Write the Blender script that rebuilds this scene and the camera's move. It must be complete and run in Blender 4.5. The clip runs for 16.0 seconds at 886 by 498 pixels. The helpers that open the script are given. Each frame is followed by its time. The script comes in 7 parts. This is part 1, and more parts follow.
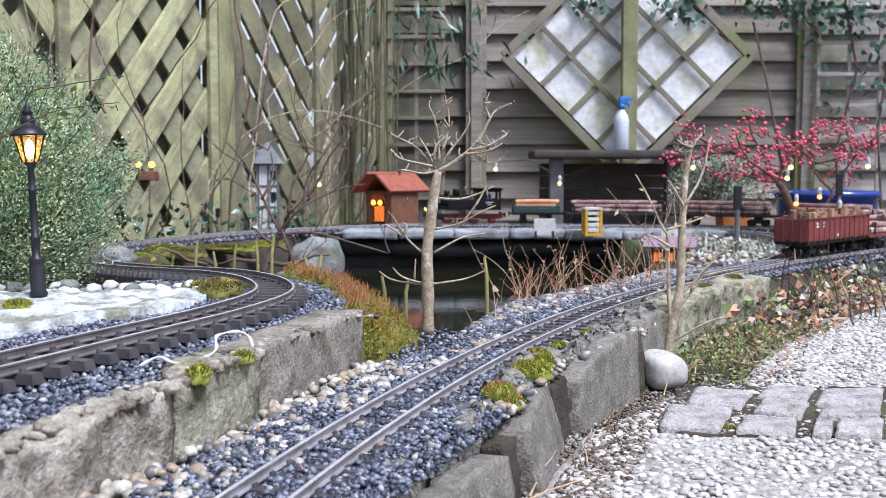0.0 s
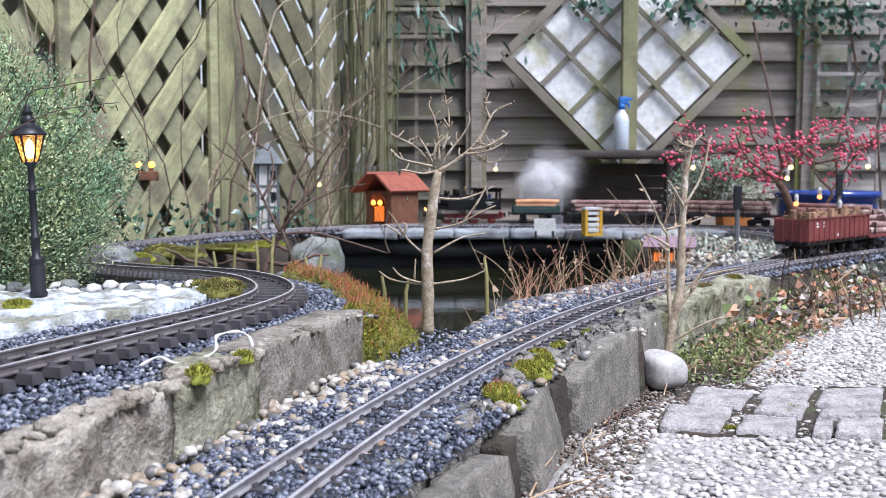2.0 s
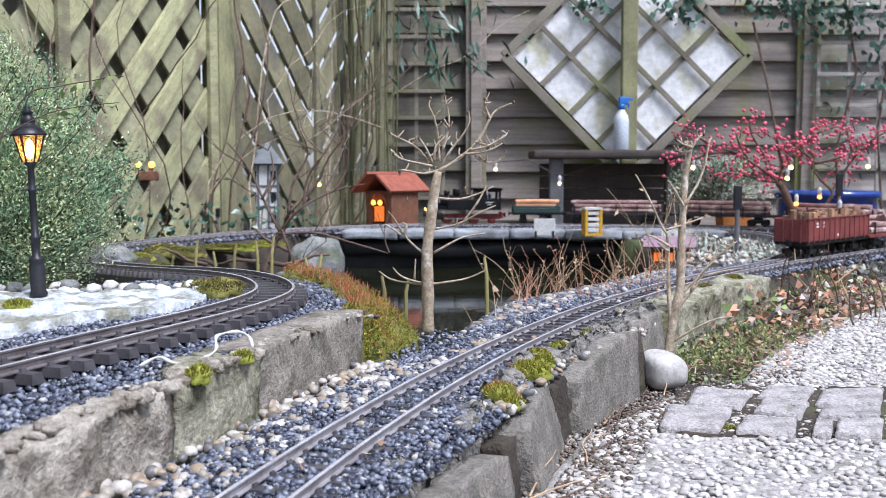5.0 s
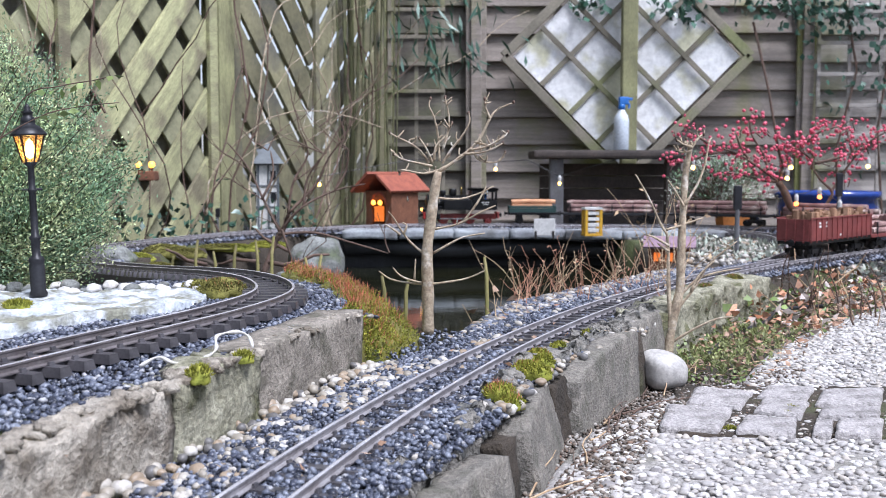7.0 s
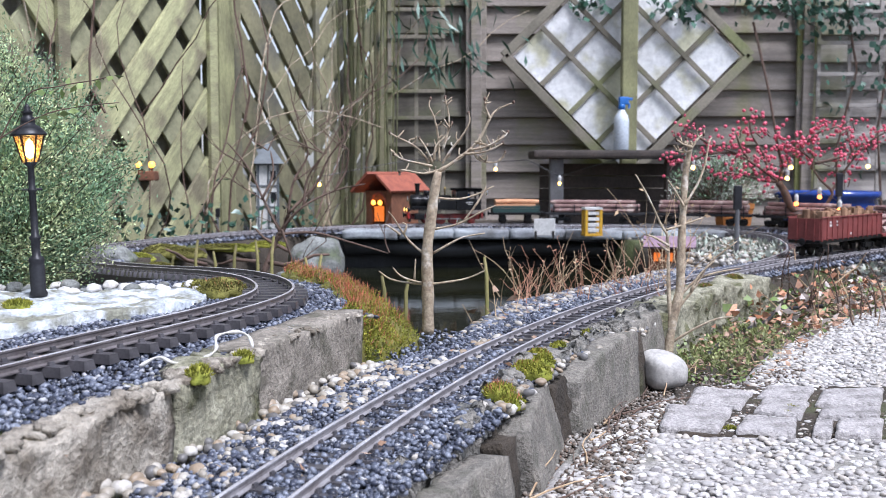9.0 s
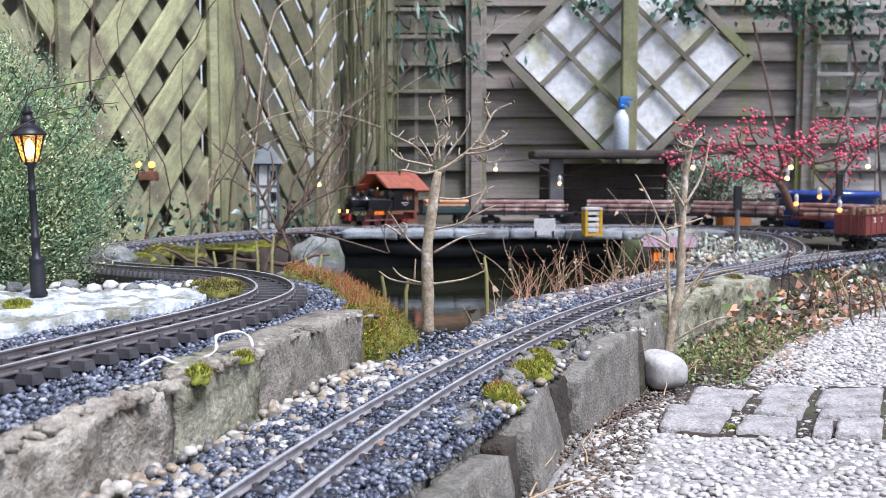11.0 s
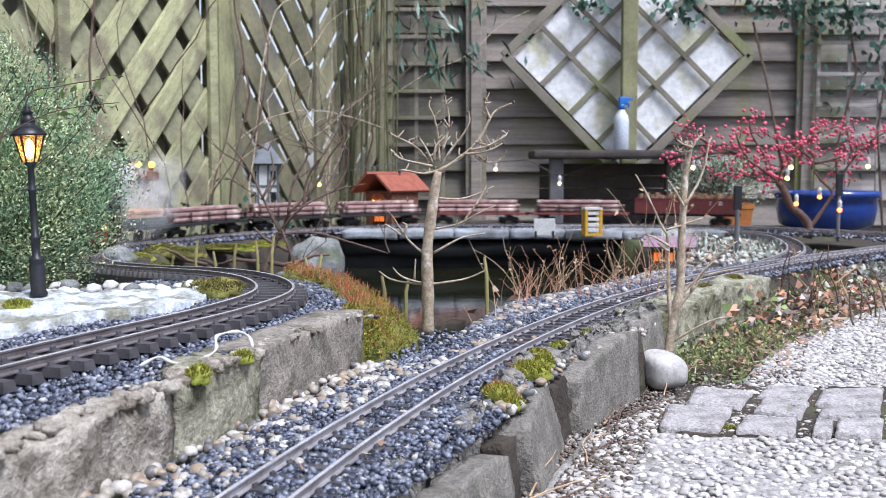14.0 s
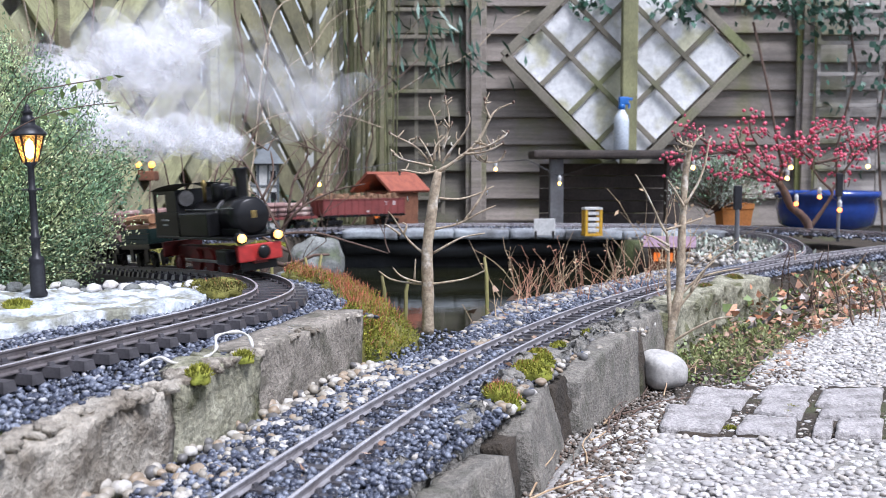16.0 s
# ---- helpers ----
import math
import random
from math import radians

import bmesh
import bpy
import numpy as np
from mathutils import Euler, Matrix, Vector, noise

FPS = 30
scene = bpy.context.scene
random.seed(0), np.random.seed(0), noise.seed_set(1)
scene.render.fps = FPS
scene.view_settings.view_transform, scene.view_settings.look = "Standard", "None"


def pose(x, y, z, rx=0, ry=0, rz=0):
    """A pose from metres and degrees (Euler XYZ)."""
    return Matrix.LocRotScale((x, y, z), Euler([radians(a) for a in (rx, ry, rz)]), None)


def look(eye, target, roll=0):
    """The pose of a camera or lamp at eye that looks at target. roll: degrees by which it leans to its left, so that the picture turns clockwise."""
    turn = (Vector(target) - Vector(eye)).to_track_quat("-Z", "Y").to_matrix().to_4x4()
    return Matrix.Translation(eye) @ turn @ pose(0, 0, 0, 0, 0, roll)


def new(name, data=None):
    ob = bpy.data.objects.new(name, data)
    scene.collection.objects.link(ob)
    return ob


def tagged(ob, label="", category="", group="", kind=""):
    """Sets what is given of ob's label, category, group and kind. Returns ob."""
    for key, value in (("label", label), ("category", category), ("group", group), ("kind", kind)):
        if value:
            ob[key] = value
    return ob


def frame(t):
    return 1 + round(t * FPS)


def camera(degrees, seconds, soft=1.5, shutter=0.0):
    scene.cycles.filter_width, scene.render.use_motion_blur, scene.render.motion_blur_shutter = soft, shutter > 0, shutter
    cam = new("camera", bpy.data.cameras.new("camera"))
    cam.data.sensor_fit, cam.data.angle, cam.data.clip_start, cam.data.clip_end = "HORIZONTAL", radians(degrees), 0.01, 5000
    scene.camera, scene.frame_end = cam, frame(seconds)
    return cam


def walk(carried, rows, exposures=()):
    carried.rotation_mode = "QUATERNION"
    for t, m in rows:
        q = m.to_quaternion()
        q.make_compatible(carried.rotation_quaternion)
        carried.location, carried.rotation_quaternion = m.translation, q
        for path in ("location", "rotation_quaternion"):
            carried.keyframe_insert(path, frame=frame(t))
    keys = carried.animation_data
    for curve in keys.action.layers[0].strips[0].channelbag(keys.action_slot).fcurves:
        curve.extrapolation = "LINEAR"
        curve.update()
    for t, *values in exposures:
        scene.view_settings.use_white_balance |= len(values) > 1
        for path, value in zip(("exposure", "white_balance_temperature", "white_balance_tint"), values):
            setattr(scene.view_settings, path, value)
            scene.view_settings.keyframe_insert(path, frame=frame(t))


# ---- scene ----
# A garden railway: one still camera 0.31 m above a pebbled terrace; z = 0 is the terrace.
EYE_Z = 0.31
cam = camera(45.94, 16.0, soft=0.75, shutter=0.5)
cam.data.dof.use_dof = True
cam.data.dof.focus_distance = 1.3
cam.data.dof.aperture_fstop = 14
STILL = pose(0, 0, EYE_Z, 90 - 4.24, 0, 0)
walk(cam, [(0, STILL), (16, STILL)], exposures=[(0, 0.66, 5800, 16), (16, 0.66, 5800, 16)])

# ---- light: bright overcast winter day ----
world = bpy.data.worlds.new("winter_sky")
scene.world = world
world.use_nodes = True
wn = world.node_tree
sky = wn.nodes.new("ShaderNodeTexSky")
sky.sky_type = 'NISHITA'
sky.sun_disc = False
sky.sun_elevation = radians(60)
sky.sun_rotation = radians(136)
sky.air_density = 1.0
sky.dust_density = 1.5
grey = wn.nodes.new("ShaderNodeHueSaturation")
grey.inputs["Saturation"].default_value = 0.4
wn.links.new(sky.outputs[0], grey.inputs["Color"])
wn.links.new(grey.outputs[0], wn.nodes["Background"].inputs[0])
wn.nodes["Background"].inputs[1].default_value = 0.115
sun = bpy.data.lights.new("sun", 'SUN')
sun.energy = 3.25
sun.angle = radians(18)
sun.color = (1.0, 0.98, 0.96)
sun_ob = new("sun", sun)
sun_ob.matrix_world = look((2.2, 0.2, 5.6), (0, 2.5, 0))

# ---- materials ----


def material(name, color, color2=None, rough=0.7, metal=0.0, scale=20.0, bump=0.3, fine=120.0, stain=None, stain_scale=3.0,
             stain_amount=0.5, per_object=0.0, per_island=0.0, bump_dist=0.003, emit=None, strength=0.0, coat=0.0, stretch=None, grain=0.2):
    """Two scales of colour noise, optional stains, per-piece variation, fine relief."""
    m = bpy.data.materials.new(name)
    m.use_nodes = True
    nt = m.node_tree
    N, L = nt.nodes, nt.links
    b = N["Principled BSDF"]
    b.inputs["Roughness"].default_value = rough
    b.inputs["Metallic"].default_value = metal
    if coat:
        b.inputs["Coat Weight"].default_value = coat
    tc = N.new("ShaderNodeTexCoord")
    src = tc.outputs["Object"]
    if stretch:
        mp = N.new("ShaderNodeMapping")
        mp.inputs["Scale"].default_value = stretch
        L.new(src, mp.inputs["Vector"])
        src = mp.outputs[0]
    n1 = N.new("ShaderNodeTexNoise")
    n1.inputs["Scale"].default_value = scale
    n1.inputs["Detail"].default_value = 6
    L.new(src, n1.inputs["Vector"])
    n2 = N.new("ShaderNodeTexNoise")
    n2.inputs["Scale"].default_value = fine
    n2.inputs["Detail"].default_value = 5
    n2.inputs["Roughness"].default_value = 0.62
    L.new(src, n2.inputs["Vector"])
    mix = N.new("ShaderNodeMix")
    mix.data_type = 'RGBA'
    ramp = N.new("ShaderNodeMapRange")
    ramp.inputs[1].default_value, ramp.inputs[2].default_value = 0.35, 0.65
    L.new(n1.outputs[0], ramp.inputs[0])
    L.new(ramp.outputs[0], mix.inputs[0])
    mix.inputs[6].default_value = (*color, 1)
    mix.inputs[7].default_value = (*(color2 or [c * 0.7 for c in color]), 1)
    out = mix.outputs[2]
    if stain:
        n3 = N.new("ShaderNodeTexNoise")
        n3.inputs["Scale"].default_value = stain_scale
        n3.inputs["Detail"].default_value = 5
        L.new(tc.outputs["Object"], n3.inputs["Vector"])
        r3 = N.new("ShaderNodeMapRange")
        r3.inputs[1].default_value, r3.inputs[2].default_value = 0.72 - 0.4 * stain_amount, 0.86 - 0.4 * stain_amount
        L.new(n3.outputs[0], r3.inputs[0])
        mx = N.new("ShaderNodeMix")
        mx.data_type = 'RGBA'
        L.new(r3.outputs[0], mx.inputs[0])
        L.new(out, mx.inputs[6])
        mx.inputs[7].default_value = (*stain, 1)
        out = mx.outputs[2]
    hsv = N.new("ShaderNodeHueSaturation")
    L.new(out, hsv.inputs["Color"])
    mr = N.new("ShaderNodeMapRange")
    mr.inputs[1].default_value, mr.inputs[2].default_value = 0.3, 0.7
    mr.inputs[3].default_value, mr.inputs[4].default_value = 1 - grain, 1 + grain
    L.new(n2.outputs[0], mr.inputs[0])
    val = mr.outputs[0]
    for amount, node, sock in ((per_object, "ShaderNodeObjectInfo", "Random"), (per_island, "ShaderNodeNewGeometry", "Random Per Island")):
        if amount:
            oi = N.new(node)
            m2 = N.new("ShaderNodeMapRange")
            m2.inputs[3].default_value, m2.inputs[4].default_value = 1 - amount, 1 + amount
            L.new(oi.outputs[sock], m2.inputs[0])
            mul = N.new("ShaderNodeMath")
            mul.operation = 'MULTIPLY'
            L.new(val, mul.inputs[0])
            L.new(m2.outputs[0], mul.inputs[1])
            val = mul.outputs[0]
    L.new(val, hsv.inputs["Value"])
    L.new(hsv.outputs[0], b.inputs["Base Color"])
    if bump:
        bp = N.new("ShaderNodeBump")
        bp.inputs["Strength"].default_value = bump
        bp.inputs["Distance"].default_value = bump_dist
        L.new(n2.outputs[0], bp.inputs["Height"])
        L.new(bp.outputs[0], b.inputs["Normal"])
    if emit:
        b.inputs["Emission Color"].default_value = (*emit, 1)
        b.inputs["Emission Strength"].default_value = strength
    return m


def pebble_material(name, stops, rough=0.45, fine=150.0):
    """Stones: each loose piece takes its own colour from a ramp."""
    m = material(name, (0.5, 0.5, 0.5), rough=rough, fine=fine, bump=0.15, bump_dist=0.001)
    nt = m.node_tree
    N, L = nt.nodes, nt.links
    geo = N.new("ShaderNodeNewGeometry")
    cr = N.new("ShaderNodeValToRGB")
    cr.color_ramp.interpolation = 'CONSTANT'
    for i, (p, c) in enumerate(stops):
        e = cr.color_ramp.elements[i] if i < 2 else cr.color_ramp.elements.new(p)
        e.position, e.color = p, (*c, 1)
    L.new(geo.outputs["Random Per Island"], cr.inputs[0])
    hsv = [n for n in N if n.bl_idname == "ShaderNodeHueSaturation"][0]
    L.new(cr.outputs[0], hsv.inputs["Color"])
    return m


M = {}
M["soil"] = material("soil", (0.07, 0.055, 0.04), (0.035, 0.028, 0.02), rough=0.95, scale=12, fine=160, bump=0.8, bump_dist=0.008, stain=(0.09, 0.11, 0.04), stain_scale=4)
M["concrete"] = material("concrete", (0.38, 0.365, 0.27), (0.24, 0.23, 0.16), rough=0.92, scale=38, fine=190, bump=1.0, bump_dist=0.005, grain=0.45, stain=(0.12, 0.12, 0.06), stain_scale=22, stain_amount=0.55)
M["slab"] = material("slab", (0.245, 0.225, 0.19), (0.155, 0.145, 0.125), rough=0.9, scale=45, fine=230, bump=1.0, bump_dist=0.004, grain=0.4, stain=(0.13, 0.125, 0.1), stain_scale=24, stain_amount=0.5, per_object=0.12)
M["mortar"] = material("mortar", (0.33, 0.31, 0.275), (0.19, 0.18, 0.155), rough=0.9, scale=60, fine=200, bump=1.0, bump_dist=0.006, grain=0.4, stain=(0.14, 0.14, 0.13), stain_scale=45, stain_amount=0.6)
M["rail"] = material("rail", (0.37, 0.355, 0.365), (0.24, 0.22, 0.22), rough=0.38, metal=0.3, scale=40, fine=300, bump=0.1)
# Darker copy of rail for the upper track's backlit, shaded sides.
M["rail_shaded"] = material("rail_shaded", (0.22, 0.2, 0.2), (0.14, 0.122, 0.12), rough=0.36, metal=0.3, scale=40, fine=300, bump=0.1)
# Worn head, paler still to hold the sheen of its lit top.
M["rail_head"] = material("rail_head", (0.74, 0.73, 0.76), (0.56, 0.54, 0.56), rough=0.32, metal=0.5, scale=30, fine=300, bump=0.05)
M["sleeper"] = material("sleeper", (0.095, 0.09, 0.097), (0.055, 0.052, 0.056), rough=0.28, scale=60, fine=400, bump=0.25, bump_dist=0.0006, per_object=0.15)
M["ballast"] = pebble_material("ballast", [(0.0, (0.058, 0.066, 0.095)), (0.25, (0.115, 0.13, 0.17)), (0.5, (0.2, 0.22, 0.27)), (0.7, (0.028, 0.032, 0.046)), (0.93, (0.34, 0.345, 0.36))], 0.38)
M["river_pebble"] = pebble_material("river_pebble", [(0.0, (0.3, 0.27, 0.22)), (0.25, (0.42, 0.39, 0.34)), (0.45, (0.14, 0.135, 0.13)), (0.65, (0.3, 0.235, 0.165)), (0.86, (0.48, 0.46, 0.42))], 0.45)
M["aggregate"] = pebble_material("aggregate", [(0.0, (0.43, 0.41, 0.39)), (0.3, (0.6, 0.59, 0.565)), (0.55, (0.35, 0.33, 0.305)), (0.75, (0.47, 0.43, 0.38)), (0.92, (0.24, 0.225, 0.215))], 0.55)
M["terrace"] = material("terrace", (0.42, 0.4, 0.38), (0.28, 0.265, 0.25), rough=0.9, grain=0.4, scale=90, fine=260, bump=0.7, stain=(0.2, 0.19, 0.16), stain_scale=5)
M["sett"] = material("sett", (0.45, 0.425, 0.41), (0.32, 0.3, 0.29), rough=0.75, scale=55, fine=260, bump=1.0, bump_dist=0.004, grain=0.45, stain=(0.25, 0.235, 0.22), stain_scale=38, stain_amount=0.5, per_object=0.12)
M["frost"] = material("frost", (0.62, 0.66, 0.7), (0.36, 0.4, 0.44), rough=0.8, scale=40, fine=170, bump=1.0, grain=0.35, stain=(0.22, 0.22, 0.17), stain_scale=20, stain_amount=0.62)
M["fence_green"] = material("fence_green", (0.41, 0.41, 0.22), (0.29, 0.285, 0.16), rough=0.85, scale=7, fine=50, bump=0.4, grain=0.3, stain=(0.19, 0.17, 0.11), stain_scale=6, stain_amount=0.55, per_object=0.2, stretch=(1, 3, 6))
M["fence_post"] = material("fence_post", (0.25, 0.25, 0.13), (0.17, 0.165, 0.09), rough=0.85, scale=5, fine=60, bump=0.4, grain=0.3, stain=(0.3, 0.3, 0.15), stain_scale=5, per_object=0.12, stretch=(5, 5, 0.8))
M["fence_brown"] = material("fence_brown", (0.31, 0.27, 0.235), (0.22, 0.192, 0.163), rough=0.85, scale=7, fine=70, bump=0.4, grain=0.28, stain=(0.21, 0.215, 0.075), stain_scale=1.9, stain_amount=0.56, per_object=0.2, stretch=(0.7, 4, 9))
M["fence_pale"] = material("fence_pale", (0.44, 0.405, 0.37), (0.32, 0.295, 0.27), rough=0.85, scale=7, fine=70, bump=0.4, grain=0.28, stain=(0.24, 0.24, 0.12), stain_scale=1.9, stain_amount=0.45, per_object=0.18, stretch=(0.7, 4, 9))
# Darker copy of fence_brown: algae and corner shade held in its tone.
M["fence_dark"] = material("fence_dark", (0.15, 0.135, 0.11), (0.1, 0.09, 0.075), rough=0.85, scale=7, fine=70, bump=0.4, grain=0.28, stain=(0.12, 0.13, 0.06), stain_scale=1.9, stain_amount=0.5, per_object=0.18, stretch=(0.7, 4, 9))
M["white_panel"] = material("white_panel", (0.8, 0.8, 0.8), (0.7, 0.71, 0.7), rough=0.6, scale=4, fine=40, bump=0.05, stain=(0.52, 0.51, 0.36), stain_scale=6, stain_amount=0.5)
M["bench_board"] = material("bench_board", (0.085, 0.068, 0.058), (0.05, 0.041, 0.036), rough=0.8, scale=10, fine=90, bump=0.4, grain=0.3, per_object=0.25)
M["dark_wood"] = material("dark_wood", (0.03, 0.026, 0.024), (0.018, 0.016, 0.015), rough=0.8, scale=10, fine=90, bump=0.4)
M["liner"] = material("liner", (0.012, 0.013, 0.014), (0.02, 0.021, 0.022), rough=0.55, scale=6, fine=30, bump=0.4, bump_dist=0.01)
M["water"] = material("water", (0.012, 0.014, 0.008), (0.02, 0.02, 0.01), rough=0.03, scale=3, fine=14, bump=0.12, bump_dist=0.004)
M["concrete_pale"] = material("concrete_pale", (0.5, 0.455, 0.38), (0.32, 0.285, 0.23), rough=0.92, scale=34, fine=170, bump=1.0, bump_dist=0.006, grain=0.4, stain=(0.2, 0.17, 0.13), stain_scale=26, stain_amount=0.6)
M["slab_warm"] = material("slab_warm", (0.33, 0.295, 0.245), (0.2, 0.178, 0.145), rough=0.92, scale=40, fine=210, bump=1.0, bump_dist=0.004, grain=0.4, stain=(0.13, 0.12, 0.09), stain_scale=24, stain_amount=0.55)
M["white_stone"] = material("white_stone", (0.62, 0.61, 0.58), (0.48, 0.46, 0.43), rough=0.5, scale=25, fine=200, bump=0.1)
M["trellis"] = material("trellis", (0.25, 0.225, 0.175), (0.17, 0.155, 0.12), rough=0.85, scale=6, fine=80, bump=0.3, stain=(0.2, 0.21, 0.1), stain_scale=3, per_object=0.12)
M["grey_post"] = material("grey_post", (0.16, 0.165, 0.17), (0.1, 0.1, 0.105), rough=0.7, scale=20, fine=100, bump=0.2)
M["bottle"] = material("bottle", (0.62, 0.68, 0.74), (0.5, 0.56, 0.62), rough=0.25, scale=8, bump=0.02)
M["blue_plastic"] = material("blue_plastic", (0.03, 0.16, 0.5), (0.025, 0.13, 0.42), rough=0.35, scale=8, bump=0.02)
M["white_plastic"] = material("white_plastic", (0.75, 0.76, 0.77), (0.68, 0.69, 0.7), rough=0.4, scale=8, bump=0.02)
M["shed_wood"] = material("shed_wood", (0.2, 0.085, 0.045), (0.13, 0.055, 0.03), rough=0.8, scale=30, fine=150, bump=0.3)
M["red_roof"] = material("red_roof", (0.33, 0.1, 0.06), (0.24, 0.07, 0.045), rough=0.8, scale=25, fine=120, bump=0.4)
M["plaster"] = material("plaster", (0.62, 0.62, 0.6), (0.5, 0.5, 0.48), rough=0.85, scale=20, fine=120, bump=0.2)
M["slate"] = material("slate", (0.13, 0.15, 0.16), (0.09, 0.1, 0.11), rough=0.6, scale=30, fine=120, bump=0.3)
M["window_dark"] = material("window_dark", (0.02, 0.022, 0.025), rough=0.12, scale=5, bump=0.0)
M["blue_glaze"] = material("blue_glaze", (0.02, 0.06, 0.3), (0.015, 0.045, 0.22), rough=0.18, scale=6, fine=30, bump=0.05, coat=0.4)
M["terracotta"] = material("terracotta", (0.6, 0.24, 0.06), (0.5, 0.19, 0.05), rough=0.75, scale=12, fine=90, bump=0.2)
M["yellow_paint"] = material("yellow_paint", (0.6, 0.36, 0.03), (0.5, 0.28, 0.02), rough=0.5, scale=15, bump=0.1)
M["frost_stone"] = material("frost_stone", (0.36, 0.39, 0.41), (0.19, 0.2, 0.215), rough=0.85, scale=10, fine=120, bump=0.5, stain=(0.13, 0.13, 0.13), stain_scale=7, stain_amount=0.55)
M["rock"] = material("rock", (0.24, 0.25, 0.235), (0.13, 0.135, 0.125), rough=0.9, scale=16, fine=90, bump=0.8, bump_dist=0.006, grain=0.35, stain=(0.09, 0.11, 0.055), stain_scale=12, stain_amount=0.5)
M["brick"] = material("brick", (0.26, 0.1, 0.06), (0.19, 0.075, 0.05), rough=0.9, scale=40, fine=200, bump=0.4, per_object=0.2)
M["lamp_black"] = material("lamp_black", (0.035, 0.036, 0.04), (0.025, 0.025, 0.028), rough=0.4, metal=0.3, scale=40, fine=250, bump=0.15, bump_dist=0.0006)
M["loco_black"] = material("loco_black", (0.007, 0.0072, 0.008), (0.012, 0.012, 0.0125), rough=0.3, scale=30, fine=200, bump=0.06, bump_dist=0.0006)
M["loco_red"] = material("loco_red", (0.4, 0.03, 0.025), (0.3, 0.022, 0.02), rough=0.45, scale=30, fine=150, bump=0.05)
M["wheel_red"] = material("wheel_red", (0.22, 0.025, 0.02), (0.12, 0.02, 0.016), rough=0.5, scale=40, bump=0.1)
M["wheel_dark"] = material("wheel_dark", (0.035, 0.033, 0.032), (0.06, 0.055, 0.05), rough=0.45, metal=0.6, scale=40, bump=0.1)
M["steel"] = material("steel", (0.35, 0.34, 0.33), (0.22, 0.21, 0.2), rough=0.35, metal=0.9, scale=40, bump=0.05)
M["brass"] = material("brass", (0.45, 0.33, 0.12), (0.33, 0.24, 0.09), rough=0.35, metal=0.9, scale=40, bump=0.05)
M["wagon_red"] = material("wagon_red", (0.2, 0.045, 0.04), (0.15, 0.034, 0.03), rough=0.6, scale=20, fine=150, bump=0.15, per_object=0.08)
M["wagon_black"] = material("wagon_black", (0.03, 0.03, 0.032), (0.02, 0.02, 0.022), rough=0.6, scale=20, bump=0.1)
M["wagon_green"] = material("wagon_green", (0.02, 0.055, 0.05), (0.016, 0.042, 0.038), rough=0.6, scale=20, fine=150, bump=0.15)
M["log_bark"] = material("log_bark", (0.3, 0.19, 0.17), (0.19, 0.11, 0.1), rough=0.85, scale=40, fine=160, bump=0.5, stain=(0.5, 0.4, 0.35), stain_scale=25, stain_amount=0.5, per_object=0.25)
M["fresh_wood"] = material("fresh_wood", (0.55, 0.3, 0.16), (0.42, 0.21, 0.11), rough=0.75, scale=40, fine=160, bump=0.3, per_object=0.25)
M["firewood"] = material("firewood", (0.36, 0.22, 0.13), (0.22, 0.12, 0.07), rough=0.85, scale=40, fine=160, bump=0.4, per_object=0.35)


def glow(name, color, strength):
    return material(name, (0.4, 0.2, 0.08), rough=0.4, bump=0.0, emit=color, strength=strength)


M["glow_warm"] = glow("glow_warm", (1.0, 0.34, 0.03), 4)
M["glow_door"] = glow("glow_door", (1.0, 0.2, 0.012), 0.55)
M["glow_lamp"] = glow("glow_lamp", (1.0, 0.5, 0.1), 16)
M["glow_fairy"] = glow("glow_fairy", (1.0, 0.55, 0.1), 7)
M["glow_red"] = glow("glow_red", (1.0, 0.2, 0.03), 6)
M["glow_head"] = glow("glow_head", (1.0, 0.5, 0.1), 3.2)


